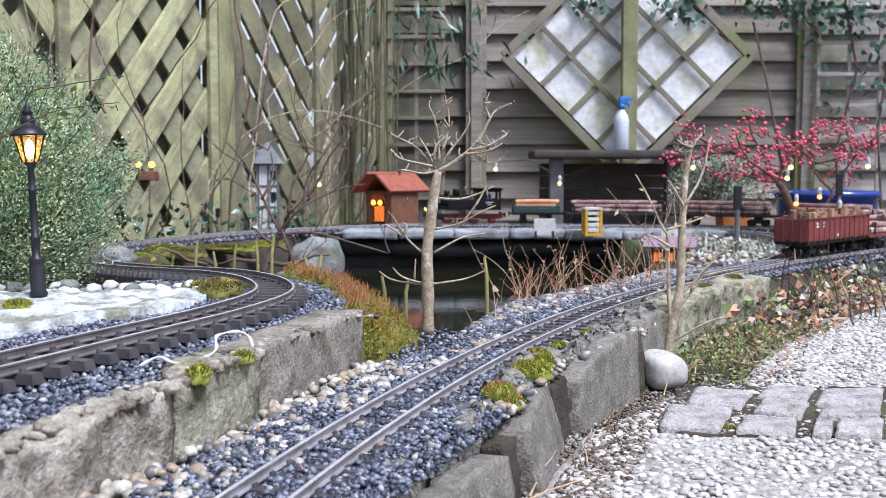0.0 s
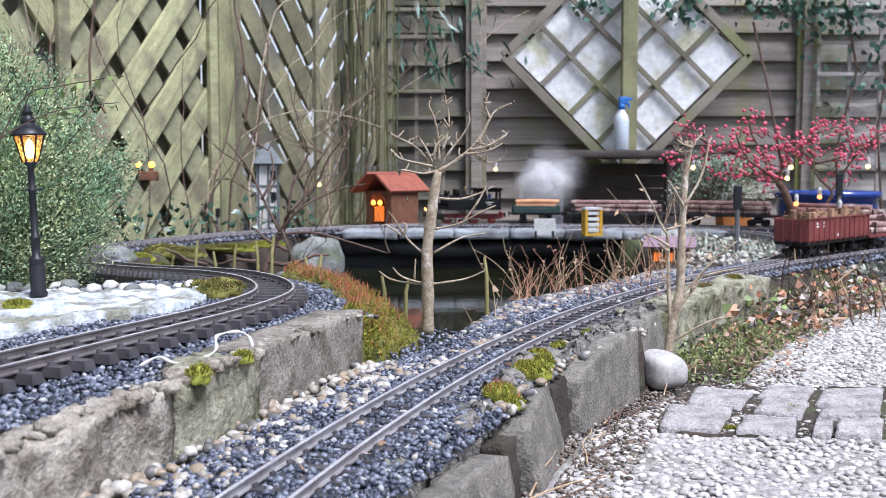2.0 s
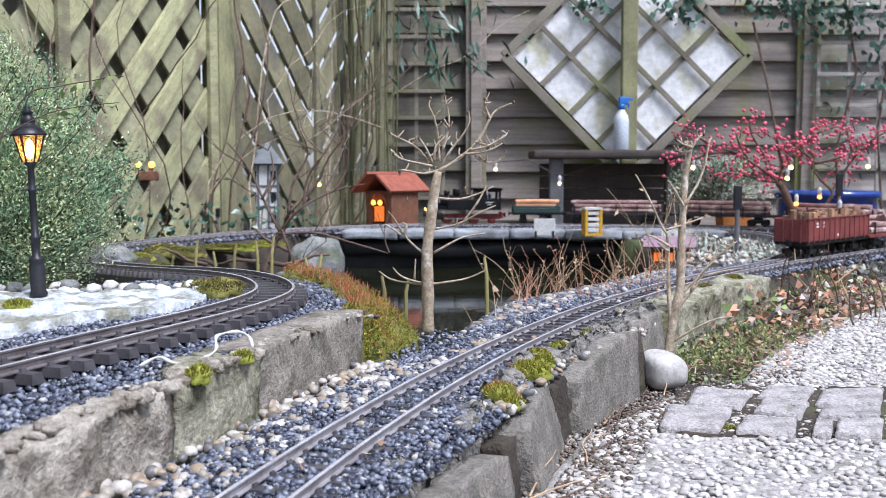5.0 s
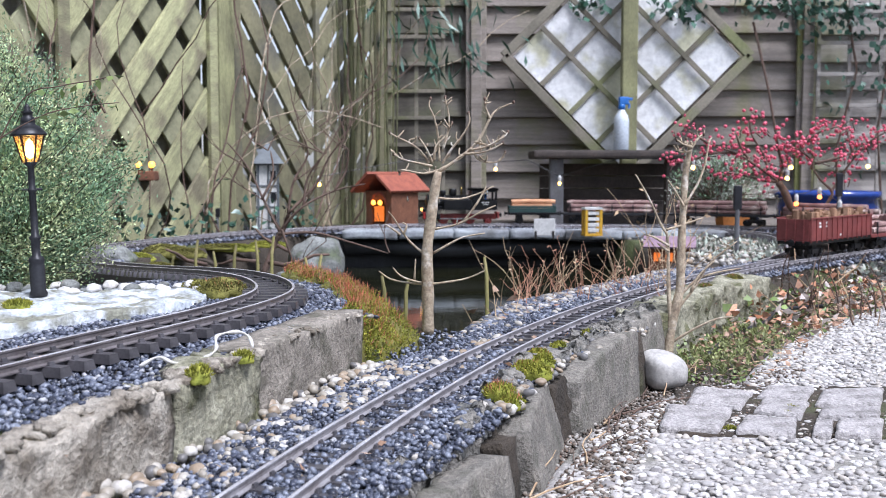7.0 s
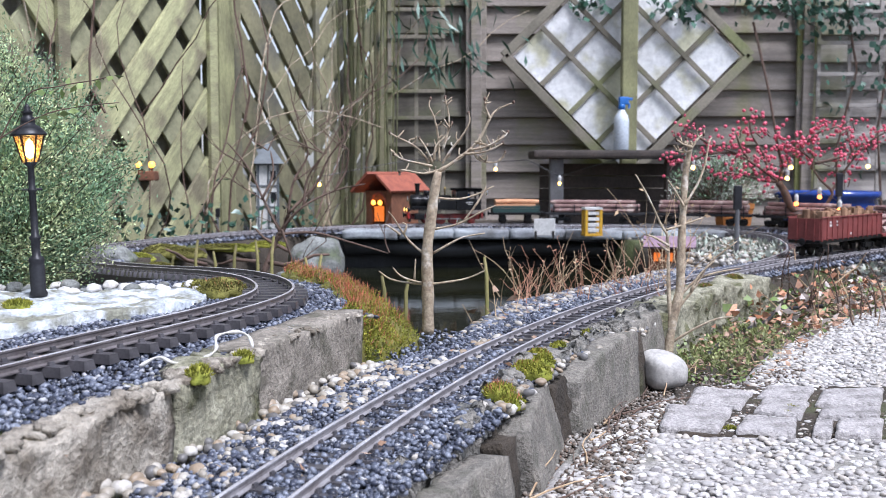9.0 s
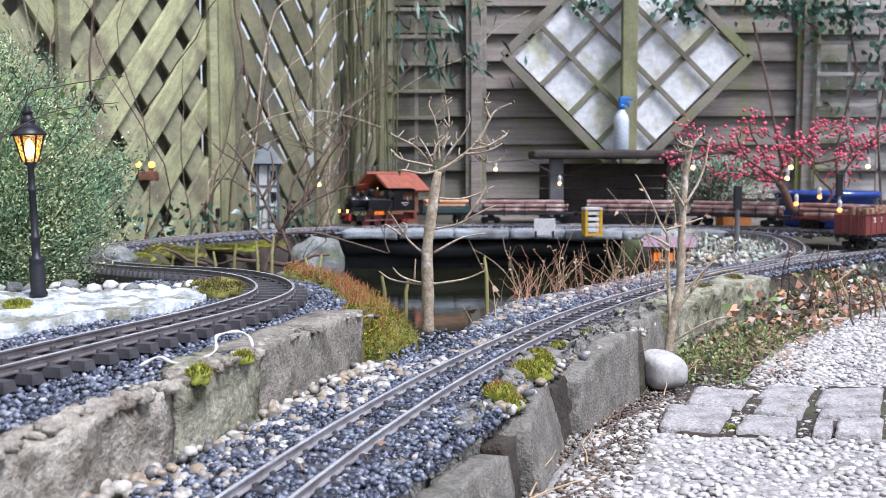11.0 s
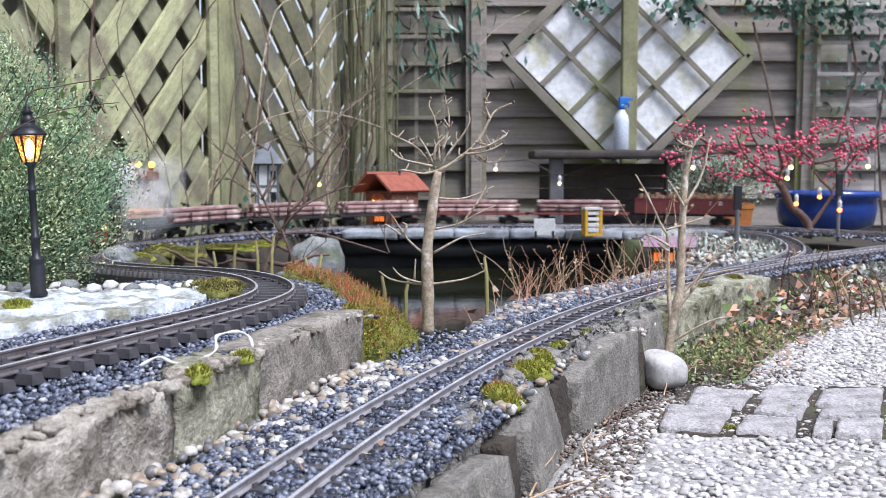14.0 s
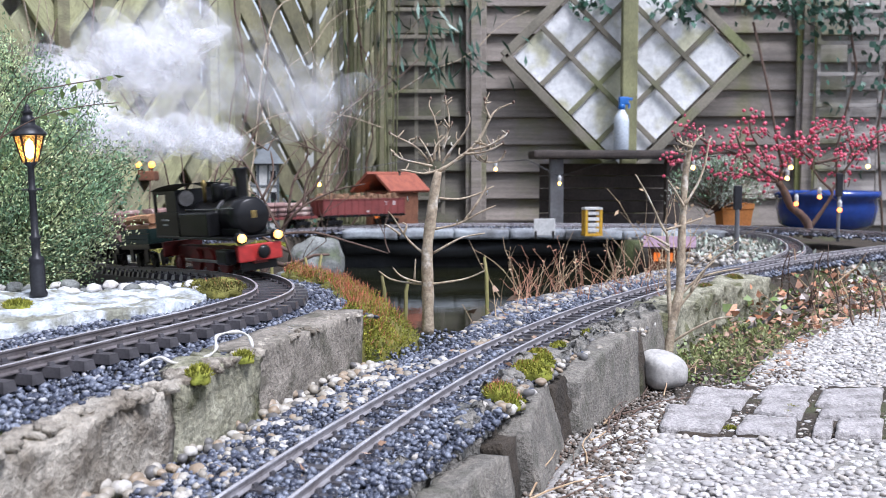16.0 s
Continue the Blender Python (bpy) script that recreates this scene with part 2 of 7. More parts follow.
def veil(name, alpha, color, soft=False):
    """A thin veil: mostly see-through, the rest scatters light; soft ones thin out wispily from their middle."""
    m = bpy.data.materials.new(name)
    m.use_nodes = True
    N, L = m.node_tree.nodes, m.node_tree.links
    N.clear()
    out = N.new("ShaderNodeOutputMaterial")
    mix = N.new("ShaderNodeMixShader")
    tr = N.new("ShaderNodeBsdfTransparent")
    add = N.new("ShaderNodeMixShader")
    df, tl = N.new("ShaderNodeBsdfDiffuse"), N.new("ShaderNodeBsdfTranslucent")
    df.inputs[0].default_value = tl.inputs[0].default_value = (*color, 1)
    L.new(df.outputs[0], add.inputs[1])
    L.new(tl.outputs[0], add.inputs[2])
    mix.inputs[0].default_value = alpha
    if soft:
        tc = N.new("ShaderNodeTexCoord")
        ln = N.new("ShaderNodeVectorMath")
        ln.operation = 'LENGTH'
        L.new(tc.outputs["Object"], ln.inputs[0])
        fall = N.new("ShaderNodeMapRange")
        fall.interpolation_type = 'SMOOTHSTEP'
        fall.inputs[1].default_value, fall.inputs[2].default_value = 0.15, 1.0
        fall.inputs[3].default_value, fall.inputs[4].default_value = alpha, 0.0
        L.new(ln.outputs["Value"], fall.inputs[0])
        ns = N.new("ShaderNodeTexNoise")
        ns.inputs["Scale"].default_value = 3.0
        ns.inputs["Detail"].default_value = 6
        L.new(tc.outputs["Object"], ns.inputs["Vector"])
        wisp = N.new("ShaderNodeMapRange")
        wisp.inputs[1].default_value, wisp.inputs[2].default_value = 0.38, 0.62
        wisp.inputs[3].default_value, wisp.inputs[4].default_value = 0.15, 1.2
        L.new(ns.outputs[0], wisp.inputs[0])
        mul = N.new("ShaderNodeMath")
        mul.operation = 'MULTIPLY'
        L.new(fall.outputs[0], mul.inputs[0])
        L.new(wisp.outputs[0], mul.inputs[1])
        L.new(mul.outputs[0], mix.inputs[0])
    L.new(tr.outputs[0], mix.inputs[1])
    L.new(add.outputs[0], mix.inputs[2])
    L.new(mix.outputs[0], out.inputs[0])
    return m


M["steam_dense"] = veil("steam_dense", 0.42, (0.97, 0.97, 0.98), True)
M["steam_thin"] = veil("steam_thin", 0.11, (0.95, 0.95, 0.96), True)
scene.cycles.transparent_max_bounces = 64
M["lamp_glass"] = veil("lamp_glass", 0.35, (0.9, 0.6, 0.25))
# Back-layer lattice slats, slightly darker than fence_green.
M["fence_back"] = material("fence_back", (0.36, 0.355, 0.22), (0.25, 0.245, 0.15), rough=0.9, scale=5, fine=60, bump=0.3, per_object=0.2)
# Weathered tone of the second panel, darkened further for the bamboo's shade.
M["fence_dim"] = material("fence_dim", (0.24, 0.225, 0.13), (0.16, 0.15, 0.09), rough=0.9, scale=5, fine=60, bump=0.3, stain=(0.12, 0.115, 0.09), stain_scale=4, per_object=0.25)
M["grit"] = pebble_material("grit", [(0.0, (0.14, 0.11, 0.085)), (0.3, (0.22, 0.19, 0.16)), (0.55, (0.09, 0.07, 0.055)), (0.75, (0.33, 0.31, 0.28)), (0.92, (0.2, 0.13, 0.09))], 0.8)
M["boulder"] = material("boulder", (0.5, 0.485, 0.455), (0.36, 0.345, 0.325), rough=0.55, scale=22, fine=160, bump=0.25, grain=0.25)
M["rear_boarding"] = material("rear_boarding", (0.42, 0.41, 0.35), (0.32, 0.31, 0.26), rough=0.9, scale=5, fine=60, bump=0.3, per_object=0.15)
for k in ("loco_black", "wagon_black", "lamp_black"):
    M[k].node_tree.nodes["Principled BSDF"].inputs["Specular IOR Level"].default_value = 0.3
M["mauve_roof"] = material("mauve_roof", (0.3, 0.2, 0.25), (0.22, 0.15, 0.19), rough=0.8, scale=30, fine=150, bump=0.3)
M["moss_olive"] = material("moss_olive", (0.21, 0.2, 0.045), (0.13, 0.12, 0.03), rough=0.9, scale=40, fine=300, bump=0.4, per_island=0.45)
M["drop"] = material("drop", (0.95, 0.96, 0.97), rough=0.02, bump=0.0, grain=0.0)
M["drop"].node_tree.nodes["Principled BSDF"].inputs["Transmission Weight"].default_value = 1.0

# ---- building helpers ----


def finish(ob, smooth=False):
    if smooth:
        for p in ob.data.polygons:
            p.use_smooth = True
    return ob


def mesh_object(name, bm, mat, parent=None, label="", smooth=False):
    me = bpy.data.meshes.new(name)
    bm.to_mesh(me)
    bm.free()
    me.materials.append(mat)
    ob = new(name, me)
    if parent:
        ob.parent = parent
    if label:
        ob["label"] = label
    return finish(ob, smooth)


def part(name, bm, mat, parent, label="", smooth=False):
    """One mesh under a thing or a part, in the thing's space."""
    return mesh_object(name, bm, mat, parent, label, smooth)


def raw_mesh(name, verts, faces, mat, parent=None, smooth=False):
    me = bpy.data.meshes.new(name)
    verts = np.asarray(verts, dtype=np.float32)
    faces = np.asarray(faces, dtype=np.int32)
    n = faces.shape[1]
    me.vertices.add(len(verts))
    me.vertices.foreach_set("co", verts.ravel())
    me.loops.add(faces.size)
    me.loops.foreach_set("vertex_index", faces.ravel())
    me.polygons.add(len(faces))
    me.polygons.foreach_set("loop_start", np.arange(0, faces.size, n, dtype=np.int32))
    me.update(calc_edges=True)
    me.validate()
    me.materials.append(mat)
    ob = new(name, me)
    if parent:
        ob.parent = parent
    return finish(ob, smooth)


def thing(name, x, y, z, rz=0.0, label="", category="", group="", kind="", rx=0.0, ry=0.0):
    e = new(name)
    e.empty_display_size = 0.02
    e.matrix_basis = pose(x, y, z, rx, ry, rz)
    return tagged(e, label, category, group, kind)


def box(bm, x0, x1, y0, y1, z0, z1, bevel=0.0, m=None, rough=0.0, rng=None):
    made = bmesh.ops.create_cube(bm, size=1.0)["verts"]
    for v in made:
        v.co = Vector((x0 + (v.co.x + 0.5) * (x1 - x0), y0 + (v.co.y + 0.5) * (y1 - y0), z0 + (v.co.z + 0.5) * (z1 - z0)))
        if rough and rng:
            v.co += Vector((rng.uniform(-rough, rough), rng.uniform(-rough, rough), rng.uniform(-rough, rough)))
    if bevel:
        edges = {e for v in made for e in v.link_edges}
        made = [v for v in bmesh.ops.bevel(bm, geom=list(edges), offset=bevel, segments=2, affect='EDGES', profile=0.6)["verts"]] + [v for v in made if v.is_valid]
    if m is not None:
        for v in set(made):
            v.co = m @ v.co
    return bm


def rod(bm, pts, radii, sides=8, cap=True):
    """A round tapered bar along points."""
    pts = [Vector(p) for p in pts]
    if not isinstance(radii, (list, tuple)):
        radii = [radii] * len(pts)
    rings = []
    ref = None
    for i, p in enumerate(pts):
        d = (pts[min(i + 1, len(pts) - 1)] - pts[max(i - 1, 0)]).normalized()
        if ref is None:
            ref = d.orthogonal().normalized()
        ref = (ref - d * ref.dot(d))
        ref = ref.normalized() if ref.length > 1e-6 else d.orthogonal().normalized()
        s = d.cross(ref)
        rings.append([bm.verts.new(p + (ref * math.cos(a) + s * math.sin(a)) * radii[i]) for a in [2 * math.pi * k / sides for k in range(sides)]])
    for a, b in zip(rings, rings[1:]):
        for k in range(sides):
            bm.faces.new((a[k], a[(k + 1) % sides], b[(k + 1) % sides], b[k]))
    if cap:
        bm.faces.new(rings[0][::-1])
        bm.faces.new(rings[-1])
    return bm


def lathe(bm, profile, sides=16, m=None):
    """Profile of (radius, z) turned round z."""
    rings = []
    for r, z in profile:
        rings.append([bm.verts.new((r * math.cos(2 * math.pi * k / sides), r * math.sin(2 * math.pi * k / sides), z)) for k in range(sides)])
    for a, b in zip(rings, rings[1:]):
        for k in range(sides):
            bm.faces.new((a[k], a[(k + 1) % sides], b[(k + 1) % sides], b[k]))
    bm.faces.new(rings[0][::-1])
    bm.faces.new(rings[-1])
    if m is not None:
        for ring in rings:
            for v in ring:
                v.co = m @ v.co
    return bm


def BM():
    return bmesh.new()


# icosahedron as a base for loose stones and clumps
PHI = (1 + 5 ** 0.5) / 2
ICO_V = np.array([(-1, PHI, 0), (1, PHI, 0), (-1, -PHI, 0), (1, -PHI, 0), (0, -1, PHI), (0, 1, PHI), (0, -1, -PHI), (0, 1, -PHI),
                  (PHI, 0, -1), (PHI, 0, 1), (-PHI, 0, -1), (-PHI, 0, 1)]) / math.hypot(1, PHI)
ICO_F = np.array([(0, 11, 5), (0, 5, 1), (0, 1, 7), (0, 7, 10), (0, 10, 11), (1, 5, 9), (5, 11, 4), (11, 10, 2), (10, 7, 6), (7, 1, 8),
                  (3, 9, 4), (3, 4, 2), (3, 2, 6), (3, 6, 8), (3, 8, 9), (4, 9, 5), (2, 4, 11), (6, 2, 10), (8, 6, 7), (9, 8, 1)])


def ico2():
    verts = [tuple(v) for v in ICO_V]
    mids, faces = {}, []

    def mid(a, b):
        k = (min(a, b), max(a, b))
        if k not in mids:
            p = np.array(verts[a]) + np.array(verts[b])
            verts.append(tuple(p / np.linalg.norm(p)))
            mids[k] = len(verts) - 1
        return mids[k]
    for a, b, c in ICO_F:
        ab, bc, ca = mid(a, b), mid(b, c), mid(c, a)
        faces += [(a, ab, ca), (b, bc, ab), (c, ca, bc), (ab, bc, ca)]
    return np.array(verts), np.array(faces)


ICO2_V, ICO2_F = ico2()


def stones(name, pos, sizes, mat, label, category, jag=0.25, flat=0.65, seed=1, smooth=False, fine=False, kind="stuff", parent=None):
    """Loose stones as one object: pos (n,3), sizes (n,) radius."""
    r = np.random.RandomState(seed)
    BV, BF = (ICO2_V, ICO2_F) if fine else (ICO_V, ICO_F)
    n, k = len(pos), len(BV)
    V = np.repeat(BV[None], n, 0) * (1 + r.uniform(-jag, jag, (n, k, 1)))
    V = V * np.stack([r.uniform(0.8, 1.3, n), r.uniform(0.7, 1.0, n), r.uniform(flat * 0.8, flat * 1.2, n)], 1)[:, None, :]
    a, b = r.uniform(0, 6.28, n), r.uniform(-0.5, 0.5, n)
    ca, sa, cb, sb = np.cos(a), np.sin(a), np.cos(b), np.sin(b)
    x, y, z = V[..., 0].copy(), V[..., 1].copy(), V[..., 2].copy()
    y, z = y * cb[:, None] - z * sb[:, None], y * sb[:, None] + z * cb[:, None]
    x, y = x * ca[:, None] - y * sa[:, None], x * sa[:, None] + y * ca[:, None]
    V = np.stack([x, y, z], 2) * np.asarray(sizes)[:, None, None] + np.asarray(pos)[:, None, :]
    F = (BF[None] + (np.arange(n) * k)[:, None, None]).reshape(-1, 3)
    ob = raw_mesh(name, V.reshape(-1, 3), F, mat, parent, smooth)
    if parent is None:
        tagged(ob, label, category, kind=kind)
    return ob


# ---- the railway's line: one run from the lower track round both loops to the upper track ----
def spline(points, step=0.01):
    P = [Vector(p) for p in points]
    P = [P[0] * 2 - P[1]] + P + [P[-1] * 2 - P[-2]]
    out = []
    for i in range(1, len(P) - 2):
        a, b, c, d = P[i - 1:i + 3]
        for k in range(24):
            t = k / 24
            out.append(0.5 * (2 * b + (c - a) * t + (2 * a - 5 * b + 4 * c - d) * t * t + (3 * b - a - 3 * c + d) * t ** 3))
    out.append(P[-2])
    pts = np.array([tuple(p) for p in out])
    s = np.concatenate([[0], np.cumsum(np.linalg.norm(np.diff(pts, axis=0), axis=1))])
    q = np.arange(0, s[-1], step)
    return np.stack([np.interp(q, s, pts[:, j]) for j in range(3)], 1)


def lower_arc(y):
    return 4.43 - math.sqrt(4.7 ** 2 - (y + 0.45) ** 2)


LINE = [(lower_arc(y), y, 0.09) for y in (0.3, 0.6, 0.9, 1.2, 1.5, 1.8, 2.1, 2.4, 2.7)] + [
    (1.276, 3.03, 0.092), (1.455, 3.165, 0.095), (1.55, 3.36, 0.098), (1.505, 3.59, 0.101), (1.33, 3.8, 0.103), (1.1, 3.96, 0.105), (0.85, 4.07, 0.105), (0.55, 4.13, 0.105),
    (0.25, 4.14, 0.105), (-0.13, 4.08, 0.106), (-0.46, 3.82, 0.106), (-0.7, 3.53, 0.106), (-0.84, 3.3, 0.103), (-0.9, 3.1, 0.104), (-0.94, 2.87, 0.106), (-0.88, 2.64, 0.11),
    (-0.81, 2.41, 0.114), (-0.713, 2.2, 0.12), (-0.571, 1.98, 0.132), (-0.45, 1.78, 0.147), (-0.336, 1.62, 0.157), (-0.258, 1.5, 0.158),
    (-0.22, 1.345, 0.158), (-0.248, 1.17, 0.158), (-0.318, 0.97, 0.158), (-0.37, 0.82, 0.158), (-0.45, 0.6, 0.158), (-0.56, 0.3, 0.158)]
PATH = spline(LINE)
PATH_S = np.arange(len(PATH)) * 0.01


def on_line(s):
    return Vector([float(np.interp(s, PATH_S, PATH[:, j])) for j in range(3)])


def heading(s):
    return (on_line(s + 0.02) - on_line(s - 0.02)).normalized()


def s_near(x, y, lo=0.0, hi=99.0):
    d = np.hypot(PATH[:, 0] - x, PATH[:, 1] - y) + 99 * ((PATH_S < lo) | (PATH_S > hi))
    return float(PATH_S[np.argmin(d)])


S_UP = s_near(-0.571, 1.98)        # from here on the upper track
S_JUNCTION = s_near(0.9, 2.65)


# ---- the ground ----
def smooth(a, b, x):
    t = np.clip((x - a) / (b - a), 0, 1)
    return t * t * (3 - 2 * t)


def dist_to(pts, X, Y):
    d = np.full(X.shape, 9.0)
    for p in pts:
        d = np.minimum(d, (X - p[0]) ** 2 + (Y - p[1]) ** 2)
    return np.sqrt(d)


# edge of the terrace: the foot of the lower kerb, then the planted strip
def wall_x(y):
    """x of the lower kerb wall's face for a given y."""
    return np.interp(y, [0.3, 0.7, 0.99, 1.218, 1.448, 1.7, 2.0, 2.4, 2.8], [-0.15, -0.03, 0.078, 0.149, 0.279, 0.385, 0.55, 0.82, 1.1])


def upper_wall_x(y):
    return np.interp(y, [0.2, 0.65, 0.84, 1.0, 1.26], [-0.42, -0.277, -0.219, -0.175, -0.098])


def pond(X, Y):
    """Signed: positive inside the pond."""
    near = np.interp(Y, [1.3, 1.9, 2.4, 2.9, 3.4, 4.0], [-0.05, 0.12, 0.45, 0.68, 0.66, 0.62])
    left = np.interp(Y, [1.3, 1.6, 1.85, 2.1, 2.4, 2.7, 3.0, 3.4, 4.0], [-0.13, -0.18, -0.36, -0.53, -0.66, -0.77, -0.78, -0.62, -0.42])
    a = np.minimum(np.minimum(near - X, X - left), np.minimum(Y - 1.31, 3.92 - Y))
    return a


def ground_z(X, Y):
    X, Y = np.asarray(X, float), np.asarray(Y, float)
    z = np.full(X.shape, 0.07)
    main = PATH[::4]
    d = dist_to(main, X, Y)
    near = np.argmin(np.stack([(X - p[0]) ** 2 + (Y - p[1]) ** 2 for p in main]), axis=0)
    bed = main[near][..., 2] - 0.025
    # the bank drops away under the girder bridge
    bed = np.where((near * 0.04 > S_UP - 0.32) & (near * 0.04 < S_UP + 0.2), 0.02, bed)
    z = z + (bed - z) * (1 - smooth(0.09, 0.3, d))
    # upper bank on the left of the upper wall
    up = (X < upper_wall_x(Y) - 0.03) * smooth(1.5, 1.25, Y)
    z = np.where(up > 0.5, np.maximum(z, 0.128), z)
    # lower bed between the two walls
    low = (X >= upper_wall_x(Y) - 0.03) & (X < wall_x(Y) - 0.03) & (Y < 1.3)
    z = np.where(low, 0.066, z)
    # terrace and planted strip
    out = X - wall_x(Y) + 0.03
    z = np.where(out > 0, -0.012, z)
    pd = pond(X, Y)
    z = np.where(pd > 0, np.minimum(z, 0.06 - 0.4 * smooth(0, 0.06, pd)), z)
    return z


def build_ground():
    xs = np.concatenate([[-60, -20, -8, -4], np.arange(-2.6, 3.2, 0.025), [4, 8, 20, 60]])
    ys = np.concatenate([[-60, -20, -6, -2], np.arange(0.0, 5.9, 0.025), [7, 10, 25, 80]])
    X, Y = np.meshgrid(xs, ys)
    Z = ground_z(X, Y)
    V = np.stack([X, Y, Z], 2).reshape(-1, 3)
    nx, ny = len(xs), len(ys)
    i = (np.arange(ny - 1)[:, None] * nx + np.arange(nx - 1)[None]).reshape(-1)
    F = np.stack([i, i + 1, i + nx + 1, i + nx], 1)
    g = raw_mesh("ground", V, F, M["soil"], smooth=True)
    return tagged(g, "dark damp garden soil under the railway", "ground", kind="structure")


build_ground()
bm = BM()
box(bm, -1.2, 1.6, 1.3, 4.3, -0.06, -0.04)
tagged(mesh_object("water", bm, M["water"]), "still dark pond water below the track", "water", kind="structure")


# ---- track ----
def rail_mesh(bm, s0, s1, side, gauge=0.045, path=None):
    """A flat-bottomed rail along the line: foot, web and rounded head."""
    prof = [(-0.0035, -0.0085), (0.0035, -0.0085), (0.0035, -0.0075), (0.0009, -0.0062), (0.0009, -0.0028), (0.0017, -0.002), (0.0017, -0.0004),
            (0.0012, 0), (-0.0012, 0), (-0.0017, -0.0004), (-0.0017, -0.002), (-0.0009, -0.0028), (-0.0009, -0.0062), (-0.0035, -0.0075)]
    rings = []
    n = max(2, int((s1 - s0) / 0.02))
    for k in range(n + 1):
        s = s0 + (s1 - s0) * k / n
        p, h = on_line(s), heading(s)
        side_v = Vector((h.y, -h.x, 0)).normalized()
        c = p + side_v * side * (gauge / 2 + 0.0017)
        rings.append([bm.verts.new(c + side_v * a + Vector((0, 0, b))) for a, b in prof])
    m = len(prof)
    for a, b in zip(rings, rings[1:]):
        for k in range(m):
            bm.faces.new((a[k], b[k], b[(k + 1) % m], a[(k + 1) % m])).material_index = 1 if 5 < k < 9 else 0
    bm.faces.new(rings[0])
    bm.faces.new(rings[-1][::-1])


def sleeper_bm(bm, mats):
    """A moulded sleeper with four chairs."""
    for m in mats:
        for x0, x1, y0, y1, z0, z1, tap in ((-0.0445, 0.0445, -0.0075, 0.0075, -0.0172, -0.0086, 0.0016),
                                            (-0.0305, -0.0268, -0.0035, 0.0035, -0.0088, -0.0052, 0.0008), (-0.0222, -0.0188, -0.0035, 0.0035, -0.0088, -0.0052, 0.0008),
                                            (0.0188, 0.0222, -0.0035, 0.0035, -0.0088, -0.0052, 0.0008), (0.0268, 0.0305, -0.0035, 0.0035, -0.0088, -0.0052, 0.0008)):
            b = [bm.verts.new(m @ Vector(c)) for c in ((x0, y0, z0), (x1, y0, z0), (x1, y1, z0), (x0, y1, z0),
                                                      (x0 + tap, y0 + tap, z1), (x1 - tap, y0 + tap, z1), (x1 - tap, y1 - tap, z1), (x0 + tap, y1 - tap, z1))]
            for f in ((3, 2, 1, 0), (4, 5, 6, 7), (0, 1, 5, 4), (1, 2, 6, 5), (2, 3, 7, 6), (3, 0, 4, 7)):
                bm.faces.new([b[i] for i in f])


def line_matrix(s):
    p, h = on_line(s), heading(s)
    return Matrix.Translation(p) @ Matrix.Rotation(math.atan2(-h.x, h.y), 4, 'Z') @ Matrix.Rotation(math.asin(h.z), 4, 'X')


def build_track(name, s0, s1, pick, label, rail="rail"):
    t = thing(name, 0, 0, 0, 0, label, "railway track")
    for side in (-1, 1):
        bm = BM()
        rail_mesh(bm, s0, s1, side)
        part("rail", bm, M[rail], t, "brown-grey metal rail with worn head, top sheen put into its colour").data.materials.append(M["rail_head"])
    bm = BM()
    sleeper_bm(bm, [Matrix()])
    me = bpy.data.meshes.new("sleeper")
    bm.to_mesh(me)
    bm.free()
    me.materials.append(M["sleeper"])
    rest, count = [], 0
    s = s0 + 0.02
    rng = random.Random(4)
    while s < s1 - 0.02:
        m = line_matrix(s) @ pose(rng.uniform(-0.001, 0.001), 0, 0, 0, 0, rng.uniform(-1.5, 1.5))
        if pick[0] <= s <= pick[1] and count < 140:
            ob = new("sleeper", me)
            ob.parent = t
            ob.matrix_basis = m
            count += 1
        else:
            rest.append(m)
        s += 0.0315
    if rest:
        bm = BM()
        sleeper_bm(bm, rest)
        tagged(part("sleeper_run", bm, M["sleeper"], t), kind="stuff")
    return t


S_END = PATH_S[-1]
MAIN_PATH, MAIN_S = PATH, PATH_S
build_track("railway_track", 0.05, S_JUNCTION, (0.05, S_JUNCTION), "garden railway track with brown plastic sleepers sunk in dark ballast")
build_track("railway_track", S_JUNCTION, S_UP - 0.3, (0, -1), "garden railway track looping behind the pond")
build_track("railway_track", S_UP - 0.3, S_END - 0.05, (S_UP, S_END - 0.05), "curved garden railway track on the raised bank", "rail_shaded")
# the siding that cuts off the right-hand loop
SIDING = [(0.62, 2.3, 0.0905), (0.8, 2.56, 0.0905), (0.98, 2.9, 0.092), (1.08, 3.25, 0.096), (1.1, 3.55, 0.1), (0.98, 3.82, 0.103), (0.75, 3.99, 0.104), (0.4, 4.04, 0.104)]
PATH = spline(SIDING)
PATH_S = np.arange(len(PATH)) * 0.01
build_track("railway_track", 0.3, PATH_S[-1] - 0.02, (0, -1), "siding track branching off between the two loops")
PATH, PATH_S = MAIN_PATH, MAIN_S

# ---- walls, terrace, ballast ----


